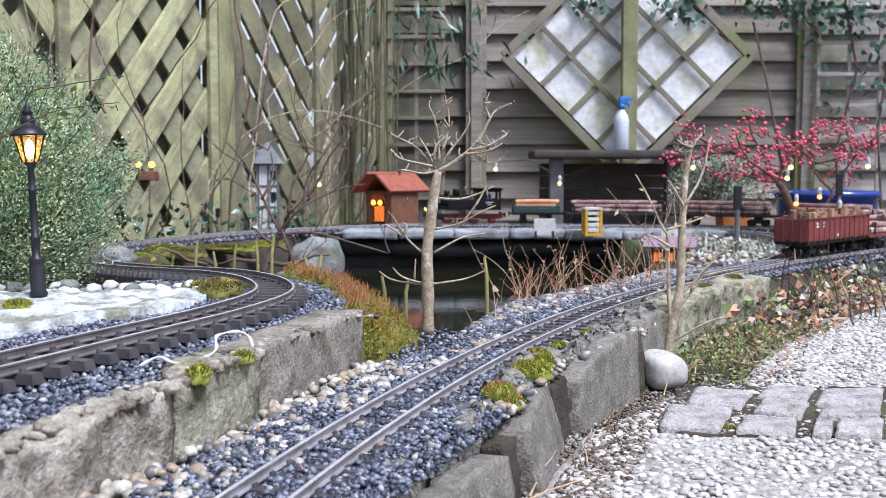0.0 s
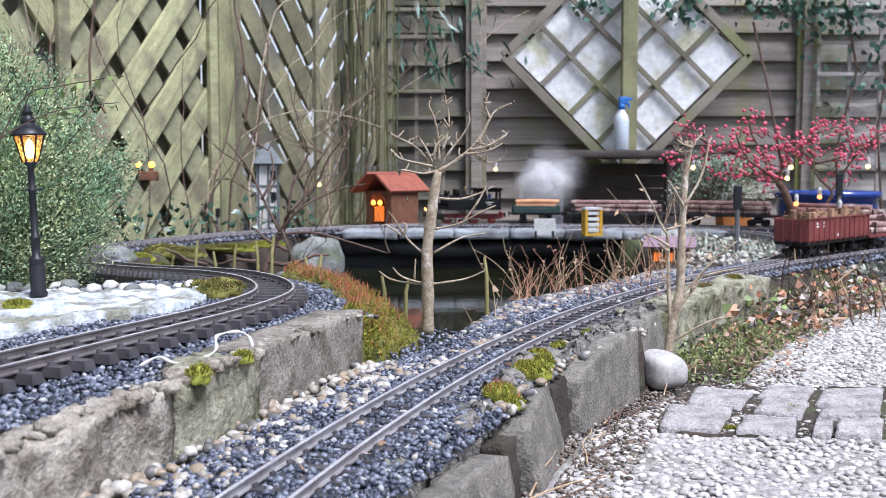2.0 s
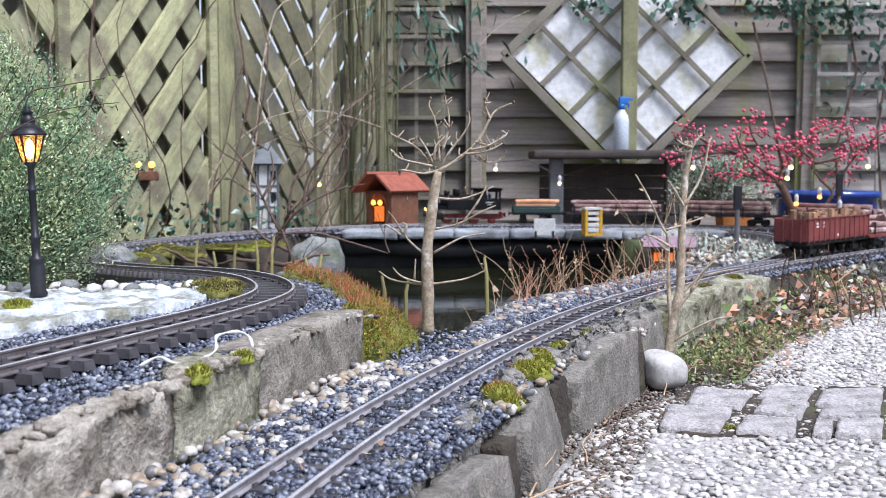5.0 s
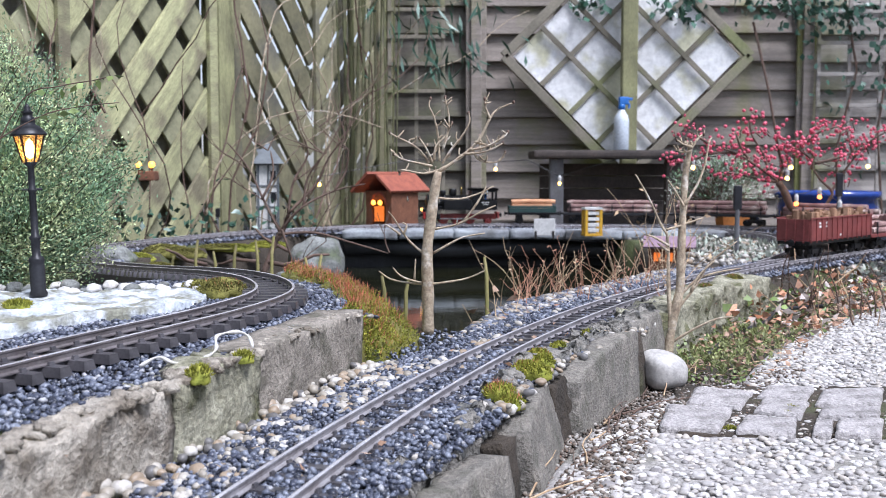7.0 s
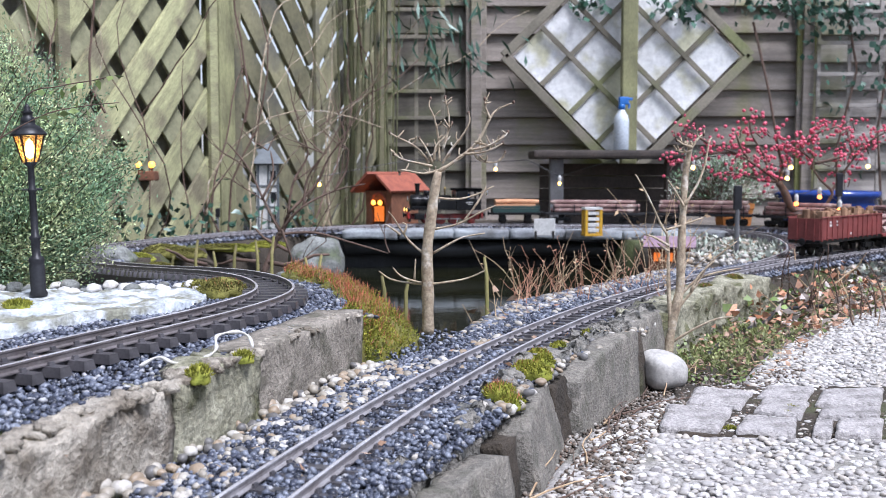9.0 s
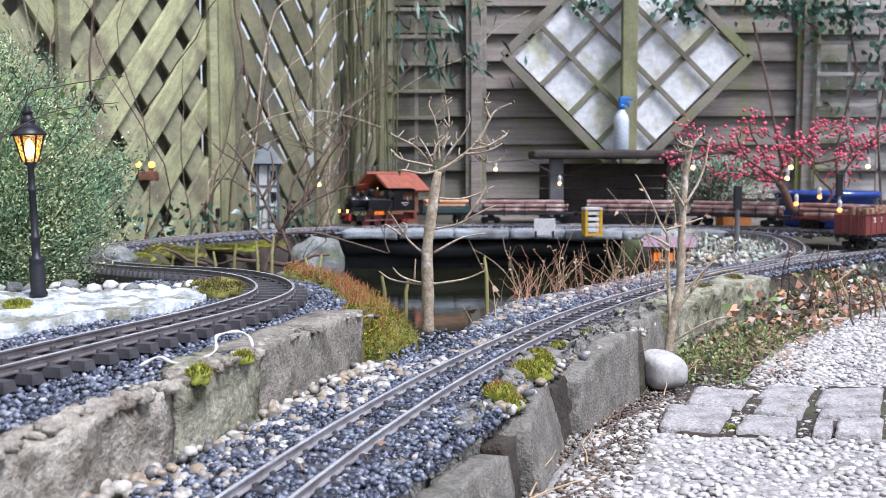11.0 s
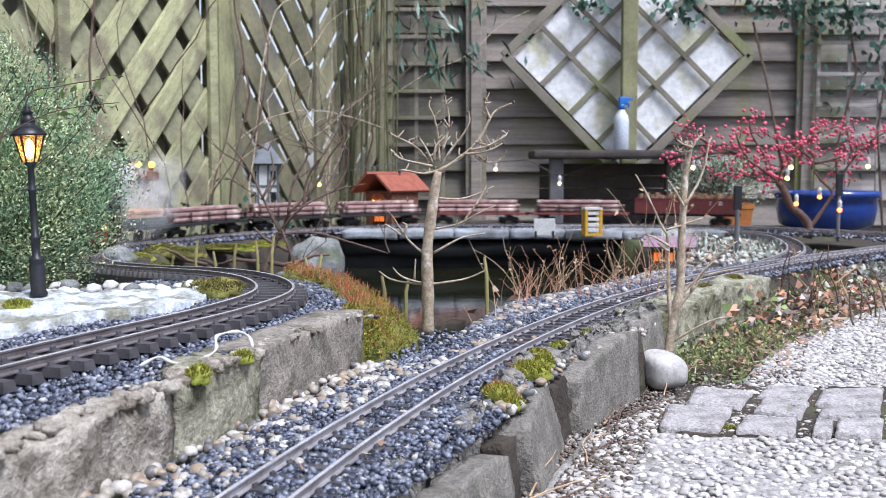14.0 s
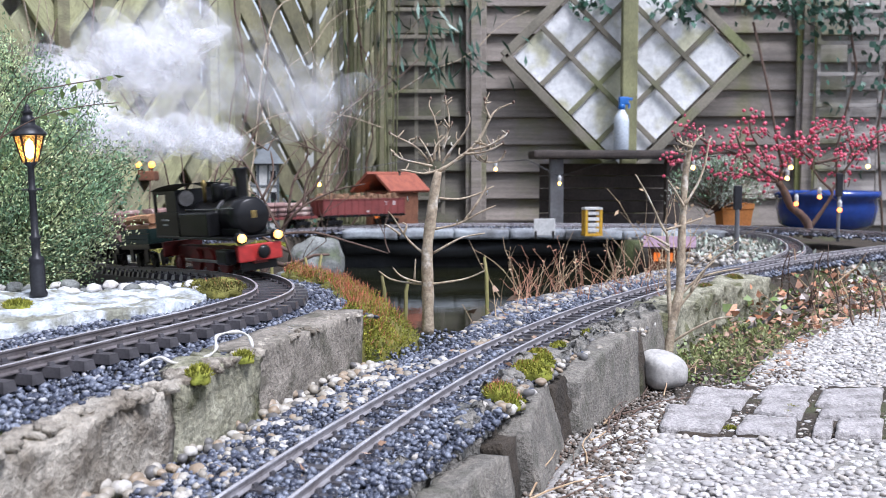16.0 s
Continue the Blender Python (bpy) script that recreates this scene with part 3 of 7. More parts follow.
def warped_box(nx, ny, nz, shape, amp, scale, seed=0.0):
    """A box divided finely; shape(u,v,w) gives the place, noise roughens it. Returns bmesh."""
    bm = BM()
    vs = {}

    def vert(i, j, k):
        if (i, j, k) not in vs:
            p = Vector(shape(i / nx, j / ny, k / nz))
            q = p * scale + Vector((seed, seed * 0.7, 0))
            p = p + (noise.noise_vector(q) * 0.65 + noise.noise_vector(q * 3.1) * 0.35 + noise.noise_vector(q * 9.0) * 0.12) * amp
            vs[(i, j, k)] = bm.verts.new(p)
        return vs[(i, j, k)]
    for i in range(nx):
        for j in range(ny):
            bm.faces.new((vert(i, j, 0), vert(i, j + 1, 0), vert(i + 1, j + 1, 0), vert(i + 1, j, 0)))
            bm.faces.new((vert(i, j, nz), vert(i + 1, j, nz), vert(i + 1, j + 1, nz), vert(i, j + 1, nz)))
    for i in range(nx):
        for k in range(nz):
            bm.faces.new((vert(i, 0, k), vert(i + 1, 0, k), vert(i + 1, 0, k + 1), vert(i, 0, k + 1)))
            bm.faces.new((vert(i, ny, k), vert(i, ny, k + 1), vert(i + 1, ny, k + 1), vert(i + 1, ny, k)))
    for j in range(ny):
        for k in range(nz):
            bm.faces.new((vert(0, j, k), vert(0, j, k + 1), vert(0, j + 1, k + 1), vert(0, j + 1, k)))
            bm.faces.new((vert(nx, j, k), vert(nx, j + 1, k), vert(nx, j + 1, k + 1), vert(nx, j, k + 1)))
    return bm


def wall_block(edge, y0, y1, za, zb, base, thick, amp, scale, seed, push=0.0, lean=0.0, round_top=0.0, twist=0.0):
    """A stretch of wall whose face follows edge(y); za, zb are the top's heights at its ends."""
    def shape(u, v, w):
        y = y0 + (y1 - y0) * u
        top = za + (zb - za) * u - round_top * abs(2 * u - 1) ** 5
        z = base + (top - base) * w
        x = float(edge(y)) + push + twist * (u - 0.5) - thick * (1 - v) + lean * (w - 0.5)
        return x, y, z
    return warped_box(max(4, int((y1 - y0) / 0.008)), 5, max(4, int((za - base) / 0.006)), shape, amp, scale, seed)


upper = thing("retaining_wall", 0, 0, 0, 0, "weathered grey concrete retaining wall with pale flaking top edge", "wall", kind="structure")
part("wall_block", wall_block(upper_wall_x, 0.2, 0.838, 0.122, 0.136, 0.03, 0.035, 0.0105, 20, 3.0), M["concrete_pale"], upper, "pale flaking old concrete", True)
part("wall_block", wall_block(upper_wall_x, 0.842, 0.985, 0.137, 0.14, 0.03, 0.05, 0.011, 20, 8.0, 0.004), M["concrete"], upper, "greenish stained concrete", True)
part("wall_block", wall_block(upper_wall_x, 0.99, 1.262, 0.139, 0.142, 0.03, 0.055, 0.0035, 16, 5.0), M["slab_warm"], upper, "brown-grey cast slab with a straight face", True)

lower = thing("kerb_wall", 0, 0, 0, 0, "row of upright grey stone slabs holding up the lower track bed", "wall", kind="structure")
for (y0, y1, za, zb, amp, seed, push, lean, tw) in ((0.55, 0.95, 0.05, 0.06, 0.004, 1.0, -0.002, -0.012, 0.014), (0.998, 1.18, 0.066, 0.078, 0.004, 2.0, 0.005, -0.024, -0.016),
                                          (1.232, 1.442, 0.07, 0.097, 0.004, 3.0, 0.003, -0.008, -0.01), (1.485, 1.625, 0.084, 0.097, 0.003, 4.0, -0.01, -0.016, 0.012)):
    part("slab", wall_block(wall_x, y0, y1, za, zb, -0.03, 0.03, amp, 24, seed, push, lean, 0.012, tw), M["slab"], lower, "", True)
# Dark strips fill the slab gaps, standing in for their shade.
for y0, y1, top in ((0.952, 0.995, 0.056), (1.172, 1.236, 0.066), (1.446, 1.489, 0.08)):
    part("joint", wall_block(wall_x, y0, y1, top, top, -0.03, 0.02, 0.006, 60, y0 * 9, -0.004, -0.012), M["soil"], lower, "dark strip standing in for shade in the slab gap", True)
old = thing("garden_wall", 0, 0, 0, 0, "old crumbling concrete garden wall with moss on top", "wall", kind="structure")
for y0, y1, za, zb, seed in ((1.635, 1.9, 0.088, 0.092, 11.0), (1.9, 2.2, 0.092, 0.088, 12.0)):
    part("wall_block", wall_block(wall_x, y0, y1, za, zb, -0.03, 0.08, 0.02, 18, seed), M["concrete"], old, "", True)

# crumbly mortar shoulder between the lower rails and the slabs
def shoulder(u, v, w):
    y = 0.55 + 1.2 * u
    x1 = float(wall_x(y)) - 0.034
    x0 = lower_arc(y) + 0.052
    bulge = 0.006 * math.sin(v * math.pi)
    return x0 + (x1 - x0) * v, y, 0.03 + (0.036 + 0.01 * smooth(0.3, 0.5, u) - 0.004 * (v > 0.9) + bulge + 0.012 * u * v) * w


sh = warped_box(260, 28, 2, shoulder, 0.026, 38, 4.0)
tagged(mesh_object("mortar_bed", sh, M["mortar"], smooth=True), "rough grey mortar shoulder with pebbles stuck in it", "mortar", kind="structure")
rr = np.random.RandomState(40)
n = 380
sy = rr.uniform(1.0, 1.75, n)
sx = np.array([lower_arc(y) + 0.06 for y in sy]) + rr.uniform(0, 1, n) * (wall_x(sy) - 0.012 - np.array([lower_arc(y) + 0.06 for y in sy]))
stones("mortar_pebbles", np.stack([sx, sy, rr.uniform(0.072, 0.083, n)], 1), rr.uniform(0.003, 0.008, n), M["river_pebble"], "small pebbles set in the mortar shoulder", "pebbles", jag=0.12, seed=3, fine=True, smooth=True)


n = 900
sy = rr.uniform(0.95, 1.8, n)
c = np.array([lower_arc(y) + 0.05 for y in sy])
sx = c + rr.uniform(0, 1, n) ** 1.5 * (wall_x(sy) - 0.02 - c)
stones("mortar_gravel", np.stack([sx, sy, rr.uniform(0.072, 0.082, n)], 1), rr.uniform(0.0022, 0.005, n), M["ballast"], "dark gravel lying on the mortar shoulder", "gravel", seed=4)


# terrace slab with exposed pebbles
def terrace_edge(y):
    return np.interp(y, [0, 0.99, 1.218, 1.448, 1.525, 1.874, 2.156, 2.38, 2.9], [-0.2, 0.105, 0.18, 0.34, 0.45, 0.624, 0.834, 1.01, 1.5])


def terrace_shape(u, v, w):
    y = -0.6 + 3.6 * v
    x0 = float(terrace_edge(y)) - 0.02
    return x0 + (3.2 - x0) * u ** 2.2, y, -0.05 + (0.05 - 0.014 * max(0.0, 1 - u * 14) ** 0.7) * w


tb = warped_box(60, 120, 1, terrace_shape, 0.004, 14, 1.0)
terrace = tagged(mesh_object("pavement", tb, M["terrace"], smooth=True), "pale exposed-aggregate terrace with rounded pebbles", "terrace", kind="structure")
SETTS = [[(0.257, 1.226), (0.291, 1.340), (0.373, 1.323), (0.323, 1.205)],
         [(0.319, 1.356), (0.356, 1.460), (0.427, 1.422), (0.384, 1.327)],
         [(0.342, 1.207), (0.379, 1.292), (0.438, 1.272), (0.409, 1.192)],
         [(0.395, 1.314), (0.433, 1.390), (0.483, 1.359), (0.443, 1.275)],
         [(0.422, 1.394), (0.462, 1.471), (0.525, 1.456), (0.485, 1.373)],
         [(0.429, 1.197), (0.460, 1.269), (0.478, 1.260), (0.451, 1.192)],
         [(0.484, 1.346), (0.527, 1.433), (0.616, 1.441), (0.567, 1.333)],
         [(0.463, 1.275), (0.485, 1.323), (0.562, 1.320), (0.538, 1.269)],
         [(0.454, 1.192), (0.483, 1.257), (0.541, 1.263), (0.506, 1.184)]]
pitch = 0.0099
gx, gy = np.meshgrid(np.arange(0.08, 1.9, pitch), np.arange(0.85, 2.8, pitch))
rr = np.random.RandomState(7)
gx = (gx + (np.arange(gx.shape[0]) % 2)[:, None] * pitch / 2 + rr.uniform(-0.005, 0.005, gx.shape)).ravel()
gy = (gy + rr.uniform(-0.005, 0.005, gy.shape)).ravel()
keep = (gx > terrace_edge(gy) + 0.0) & (gx < 0.48 * gy + 0.1) & (rr.uniform(0, 1, gx.shape) < 0.97)
for quad in SETTS:
    inside = np.ones(gx.shape, bool)
    for (ax, ay), (bx, by) in zip(quad, quad[1:] + quad[:1]):
        inside &= ((bx - ax) * (gy - ay) - (by - ay) * (gx - ax)) / math.hypot(bx - ax, by - ay) < 0.004
    keep &= ~inside
gx, gy = gx[keep], gy[keep]
big = rr.uniform(0.0032, 0.0057, len(gx)) * np.where(rr.uniform(0, 1, len(gx)) < 0.14, 1.4, 1)
stones("terrace_pebbles", np.stack([gx, gy, rr.uniform(-0.001, 0.0016, len(gx))], 1), big, M["aggregate"], "rounded pale pebbles set in the terrace", "pebbles", jag=0.1, flat=0.5, seed=8, smooth=True, fine=True)


def build_sett(quad, seed):
    cx, cy = sum(q[0] for q in quad) / 4, sum(q[1] for q in quad) / 4
    near_l, far_l, far_r, near_r = [(q[0] - cx, q[1] - cy) for q in quad]

    def shape(u, v, wz):
        x = (near_l[0] * (1 - u) + near_r[0] * u) * (1 - v) + (far_l[0] * (1 - u) + far_r[0] * u) * v
        y = (near_l[1] * (1 - u) + near_r[1] * u) * (1 - v) + (far_l[1] * (1 - u) + far_r[1] * u) * v
        edge = max(abs(2 * u - 1), abs(2 * v - 1)) ** 14
        k = 0.995 - 0.02 * edge * wz
        return x * k, y * k, -0.03 + (0.034 - 0.003 * edge) * wz
    bm = warped_box(16, 18, 4, shape, 0.0026, 48, seed)
    ob = mesh_object("paving_stone", bm, M["sett"], terrace, "", True)
    ob.matrix_basis = pose(cx, cy, 0.006 + 0.0015 * math.sin(seed * 3), 0.9 * math.sin(seed), 0.9 * math.cos(seed), 0)


# Dark sheet under the setts; its tone also carries the joints' shadows.
def joint(u, v, w):
    return 0.275 + 0.42 * u + 0.06 * v, 1.205 + 0.285 * v - 0.02 * u, -0.02 + 0.0225 * w


tagged(mesh_object("joint_bed", warped_box(30, 24, 1, joint, 0.003, 40, 2.0), M["soil"], smooth=True), "dark soil sheet between paving stones, also standing for the joints' shadow", "soil", kind="structure")
for i, s_ in enumerate(SETTS):
    build_sett(s_, i * 2.3 + 1)

# white boulder at the foot of the small tree
bm = BM()
bmesh.ops.create_icosphere(bm, subdivisions=4, radius=1)
for v in bm.verts:
    q = Vector([math.copysign(abs(c) ** 0.78, c) for c in v.co])
    v.co = Vector((q.x * 0.034, q.y * 0.034, q.z * 0.027 * (1.0 + 0.15 * q.x * -1))) * (1 + 0.09 * noise.noise(q * 1.3 + Vector((3, 1, 0))))
b = mesh_object("boulder", bm, M["boulder"], smooth=True)
b.matrix_basis = pose(0.32, 1.5, 0.022, 6, 10, 15)
tagged(b, "smooth rounded white-grey boulder against the kerb", "stone")


# ballast
def ballast(name, s0, s1, lat0, lat1, density, seed, r0=0.002, r1=0.0042, dz=-0.0145, clip=None, mat="ballast", shoulder_drop=0.0):
    r = np.random.RandomState(seed)
    n = int((s1 - s0) * (lat1 - lat0) * density)
    s = r.uniform(s0, s1, n)
    lat = r.uniform(lat0, lat1, n)
    k = np.clip((s / 0.01).astype(int), 1, len(PATH) - 2)
    h = PATH[k + 1] - PATH[k - 1]
    h = h / np.linalg.norm(h[:, :2], axis=1)[:, None]
    x = PATH[k, 0] + h[:, 1] * lat
    y = PATH[k, 1] - h[:, 0] * lat
    size = r.uniform(r0, r1, n)
    z = PATH[k, 2] + dz + r.uniform(-0.003, 0.002, n) - shoulder_drop * np.clip((abs(lat) - 0.05) / 0.05, 0, 1.5)
    ok = abs(abs(lat) - 0.0242) > size + 0.0012
    ok |= z + size < PATH[k, 2] - 0.008
    if clip is not None:
        ok &= clip(x, y)
    return stones(name, np.stack([x, y, z], 1)[ok], size[ok], M[mat], "dark blue-grey crushed stone ballast" if mat == "ballast" else "mixed rounded river pebbles beside the rails", "gravel", jag=0.36 if mat == "ballast" else 0.14, seed=seed + 1, flat=0.75,
                  fine=False if mat == "ballast" else True, smooth=(mat != "ballast"))


def in_lower(x, y):
    return (x > upper_wall_x(y) - 0.01) & (x < wall_x(y) - 0.02) | (y > 1.3) & (x < wall_x(y) - 0.02)


ballast("lower_ballast", 0.2, 1.1, -0.1, 0.075, 76000, 11, clip=in_lower, dz=-0.0106)
ballast("lower_ballast", 1.1, 2.6, -0.1, 0.075, 56000, 17, clip=in_lower, dz=-0.0138)
ballast("lower_ballast", 0.2, 1.0, 0.06, 0.15, 60000, 16, clip=in_lower, dz=-0.0125, shoulder_drop=0.004)
ballast("lower_ballast", 0.2, 1.25, -0.17, -0.03, 16000, 12, clip=in_lower, dz=-0.018)
ballast("lower_pebbles", 0.2, 0.95, -0.16, -0.045, 9500, 13, 0.0035, 0.0078, clip=in_lower, dz=-0.012, mat="river_pebble")
ballast("lower_pebbles", 0.2, 1.9, -0.085, 0.075, 700, 14, 0.0035, 0.0065, clip=in_lower, dz=-0.0115, mat="river_pebble")
ballast("bank_pebbles", 0.93, 1.25, -0.11, -0.035, 8000, 15, 0.005, 0.0105, dz=-0.014, mat="river_pebble", shoulder_drop=0.012, clip=lambda x, y: (y > 1.24) | (x > upper_wall_x(y)))


def in_upper(x, y):
    return (x < upper_wall_x(y) - 0.004) & (y <= 1.262) | (y > 1.262) & (x < -0.118 - 0.1 * (y - 1.26))


ballast("upper_ballast", S_UP + 0.25, S_END - 0.2, -0.11, 0.17, 56000, 21, clip=in_upper, dz=-0.0212, shoulder_drop=0.002)
ballast("far_ballast", 2.6, S_UP - 0.3, -0.07, 0.07, 7000, 22, 0.004, 0.008, dz=-0.017, shoulder_drop=0.01)

# crumbled pale edge along the top of the upper wall
r = np.random.RandomState(60)
n = 130
y = r.uniform(0.5, 1.25, n)
P = np.stack([upper_wall_x(y) - r.uniform(0.0, 0.022, n), y, np.interp(y, [0.5, 0.84, 1.25], [0.13, 0.138, 0.141]) + r.uniform(-0.004, 0.001, n)], 1)
stones("wall_rubble", P, r.uniform(0.004, 0.011, n) * np.where(y > 0.99, 0.6, 1.0), M["concrete_pale"], "crumbled pale mortar lumps along the wall top", "rubble", jag=0.3, flat=0.5, seed=61, fine=True)
# dirt and grit at the foot of the kerb and in the joints of the paving stones
n = 4600
y = r.uniform(0.9, 1.62, n)
x = wall_x(y) + r.uniform(0.0, 1.0, n) ** 1.5 * (terrace_edge(y) + 0.07 - wall_x(y))
stones("grit", np.stack([x, y, np.where(x > terrace_edge(y), r.uniform(-0.001, 0.003, n), r.uniform(-0.011, -0.002, n))], 1), r.uniform(0.0015, 0.0038, n), M["grit"], "brown grit and earth crumbs at the foot of the kerb", "grit", jag=0.3, seed=62)
n = 1500
u, v = r.uniform(0, 1, n), r.uniform(0, 1, n)
stones("grit", np.stack([0.275 + 0.42 * u + 0.06 * v, 1.205 + 0.285 * v - 0.02 * u, r.uniform(0.001, 0.003, n)], 1), r.uniform(0.001, 0.0026, n), M["grit"], "grey-brown grit in the joints between paving stones", "grit", jag=0.3, seed=63)
# loose gravel on the far ground between the loops
n = 3800
x, y = r.uniform(0.6, 2.2, n), r.uniform(2.5, 4.1, n)
ok = (pond(x, y) < -0.02) & (x > wall_x(np.minimum(y, 2.8)) - 0.45 * (y > 2.6)) & (x < 0.5 * y)
x, y = x[ok], y[ok]
stones("far_gravel", np.stack([x, y, ground_z(x, y) + 0.003], 1), r.uniform(0.005, 0.013, len(x)), M["river_pebble"], "grey pebbles scattered between the far tracks", "gravel", jag=0.25, seed=64)
# dark gravel and pebbles spilling from the lower track towards the pond
n = 9000
y = r.uniform(1.28, 2.6, n)
x = np.array([lower_arc(v) for v in y]) - r.uniform(0.06, 0.26, n)
ok = (pond(x, y) < 0.012) & (x > -0.12)
x, y = x[ok], y[ok]
P = np.stack([x, y, ground_z(x, y) + 0.002], 1)
pick = r.uniform(0, 1, len(x)) < 0.88
stones("pond_bank_gravel", P[pick], r.uniform(0.0028, 0.006, pick.sum()), M["ballast"], "dark gravel spilling down the pond bank", "gravel", jag=0.28, seed=65)
stones("pond_bank_gravel", P[~pick], r.uniform(0.004, 0.009, (~pick).sum()), M["river_pebble"], "mixed pebbles on the pond bank", "gravel", jag=0.12, seed=66, fine=True, smooth=True)

# ---- fences ----
FA, FB = Vector((-1.9, 2.162, 0)), Vector((-0.29, 5.2, 0))
F_DIR = (FB - FA).normalized()
F_LEN = (FB - FA).length
F_MAT = Matrix.Translation(FA) @ Matrix.Rotation(math.atan2(F_DIR.y, F_DIR.x), 4, 'Z')


def u_at(y):
    return (y - FA.y) / F_DIR.y


def clip_line(p, q, u0, u1, z0, z1):
    d = q - p
    t0, t1 = 0.0, 1.0
    for a, b, lo, hi in ((p.x, d.x, u0, u1), (p.y, d.y, z0, z1)):
        if abs(b) < 1e-9:
            if not lo <= a <= hi:
                return None
            continue
        ta, tb = sorted(((lo - a) / b, (hi - a) / b))
        t0, t1 = max(t0, ta), min(t1, tb)
    return (p + d * t0, p + d * t1) if t1 - t0 > 0.03 else None


def slat(parent, p, q, width, y0, thick, mat, name="slat"):
    d = (q - p)
    bm = BM()
    box(bm, 0, d.length, -thick / 2, thick / 2, -width / 2, width / 2, 0.003)
    ob = part(name, bm, mat, parent)
    ob.matrix_basis = pose(p.x, y0, p.y) @ Matrix.Rotation(-math.atan2(d.y, d.x), 4, 'Y')
    return ob


def lattice_field(parent, u0, u1, z0, z1, angle, pitch, width, y0, thick, mat):
    a = radians(angle)
    d, n = Vector((math.cos(a), math.sin(a))), Vector((-math.sin(a), math.cos(a)))
    c = Vector(((u0 + u1) / 2, (z0 + z1) / 2))
    for k in range(-30, 31):
        o = c + n * pitch * k
        seg = clip_line(o - d * 5, o + d * 5, u0, u1, z0, z1)
        if seg:
            slat(parent, seg[0], seg[1], width, y0, thick, mat)


def chevron_panel(u0, um, u1, z1, pitch, width, back_pitch, back_width, label, front="fence_green", gap=0.012):
    p = thing("lattice_fence", 0, 0, 0, 0, label, "fence", "lattice fence panels")
    p.matrix_basis = F_MAT
    z0 = 0.04
    for a, b, f in ((u0, um, -50), (um, u1, 50)):
        lattice_field(p, a, b, z0, z1, f, pitch, width, -0.012, 0.018, M[front])
        lattice_field(p, a, b, z0, z1, -f, back_pitch, back_width, gap, 0.014, M["fence_back"])
    for u, w in ((u0 + 0.02, 0.045), (um, 0.05 if front == "fence_green" else 0.028), (u1 - 0.02, 0.045)):
        bm = BM()
        box(bm, u - w / 2, u + w / 2, -0.04, -0.021, z0 - 0.02, z1 + 0.02, 0.003)
        part("upright", bm, M[front], p)
    for z in (z0 - 0.02, z1 + 0.01):
        bm = BM()
        box(bm, u0, u1, -0.03, 0.03, z - 0.03, z, 0.003)
        part("rail", bm, M["fence_green"], p)
    return p


def fence_post(u, w=0.09):
    t = thing("wooden_post", 0, 0, 0, 0, "square dark olive wooden fence post between lattice panels", "post", "fence posts")
    t.matrix_basis = F_MAT @ Matrix.Translation((u, 0, 0))
    bm = BM()
    box(bm, -w / 2, w / 2, -0.045, 0.045, -0.1, 1.95, 0.006)
    part("shaft", bm, M["fence_post"], t)
    bm = BM()
    box(bm, -w / 2 - 0.012, w / 2 + 0.012, -0.057, 0.057, 1.952, 1.98, 0.006)
    part("cap", bm, M["fence_green"], t)
    return t


U_POST, U_MID = u_at(4.1), u_at(3.40)
fence_post(U_POST)
fence_post(U_POST - 1.62)
fence_post(F_LEN - 0.02)
chevron_panel(U_POST - 1.57, U_MID, U_POST - 0.05, 1.85, 0.168, 0.088, 0.168, 0.118, "yellow-green stained diagonal lattice fence panel")
chevron_panel(U_POST + 0.05, U_POST + 0.62, F_LEN - 0.07, 1.85, 0.125, 0.096, 0.17, 0.06, "weathered diagonal lattice fence panel, shade in its tone, daylight through its gaps", "fence_dim", 0.008)

# plain backing boards added close behind the first lattice panel to fill its gaps
t = thing("board_fence", 0, 0, 0, 0, "plain grey-brown backing boards added close behind the lattice gaps", "fence")
t.matrix_basis = F_MAT
for k in range(12):
    bm = BM()
    box(bm, U_POST - 1.6 + 0.132 * k, U_POST - 1.6 + 0.132 * k + 0.128, 0.07, 0.085, -0.05, 1.9, 0.003)
    part("board", bm, M["rear_boarding"], t)

BACK_Y = 5.22


def board_panel(x0, x1, label, mat="fence_brown"):
    p = thing("board_fence", 0, BACK_Y, 0, 0, label, "fence", "board fence panels")
    rng = random.Random(int(x0 * 100))
    z = -0.02
    bm = BM()
    box(bm, x0 + 0.002, x1 - 0.002, -0.01, 0.01, -0.08, 0.08, 0.004)
    me = bpy.data.meshes.new("board")
    bm.to_mesh(me)
    bm.free()
    me.materials.append(M[mat])
    k = 0
    while z < 1.75:
        ob = new("board", me)
        ob.parent = p
        ob.matrix_basis = pose(0, rng.uniform(-0.003, 0.003), z + rng.uniform(-0.004, 0.004), -14, 0, rng.uniform(-0.2, 0.2))
        z += 0.135
        k += 1
    for x in (x0 + 0.025, x1 - 0.025):
        bm = BM()
        box(bm, x - 0.023, x + 0.023, -0.06, -0.04, -0.1, 1.8, 0.004)
        part("upright", bm, M["fence_brown"], p)
    return p


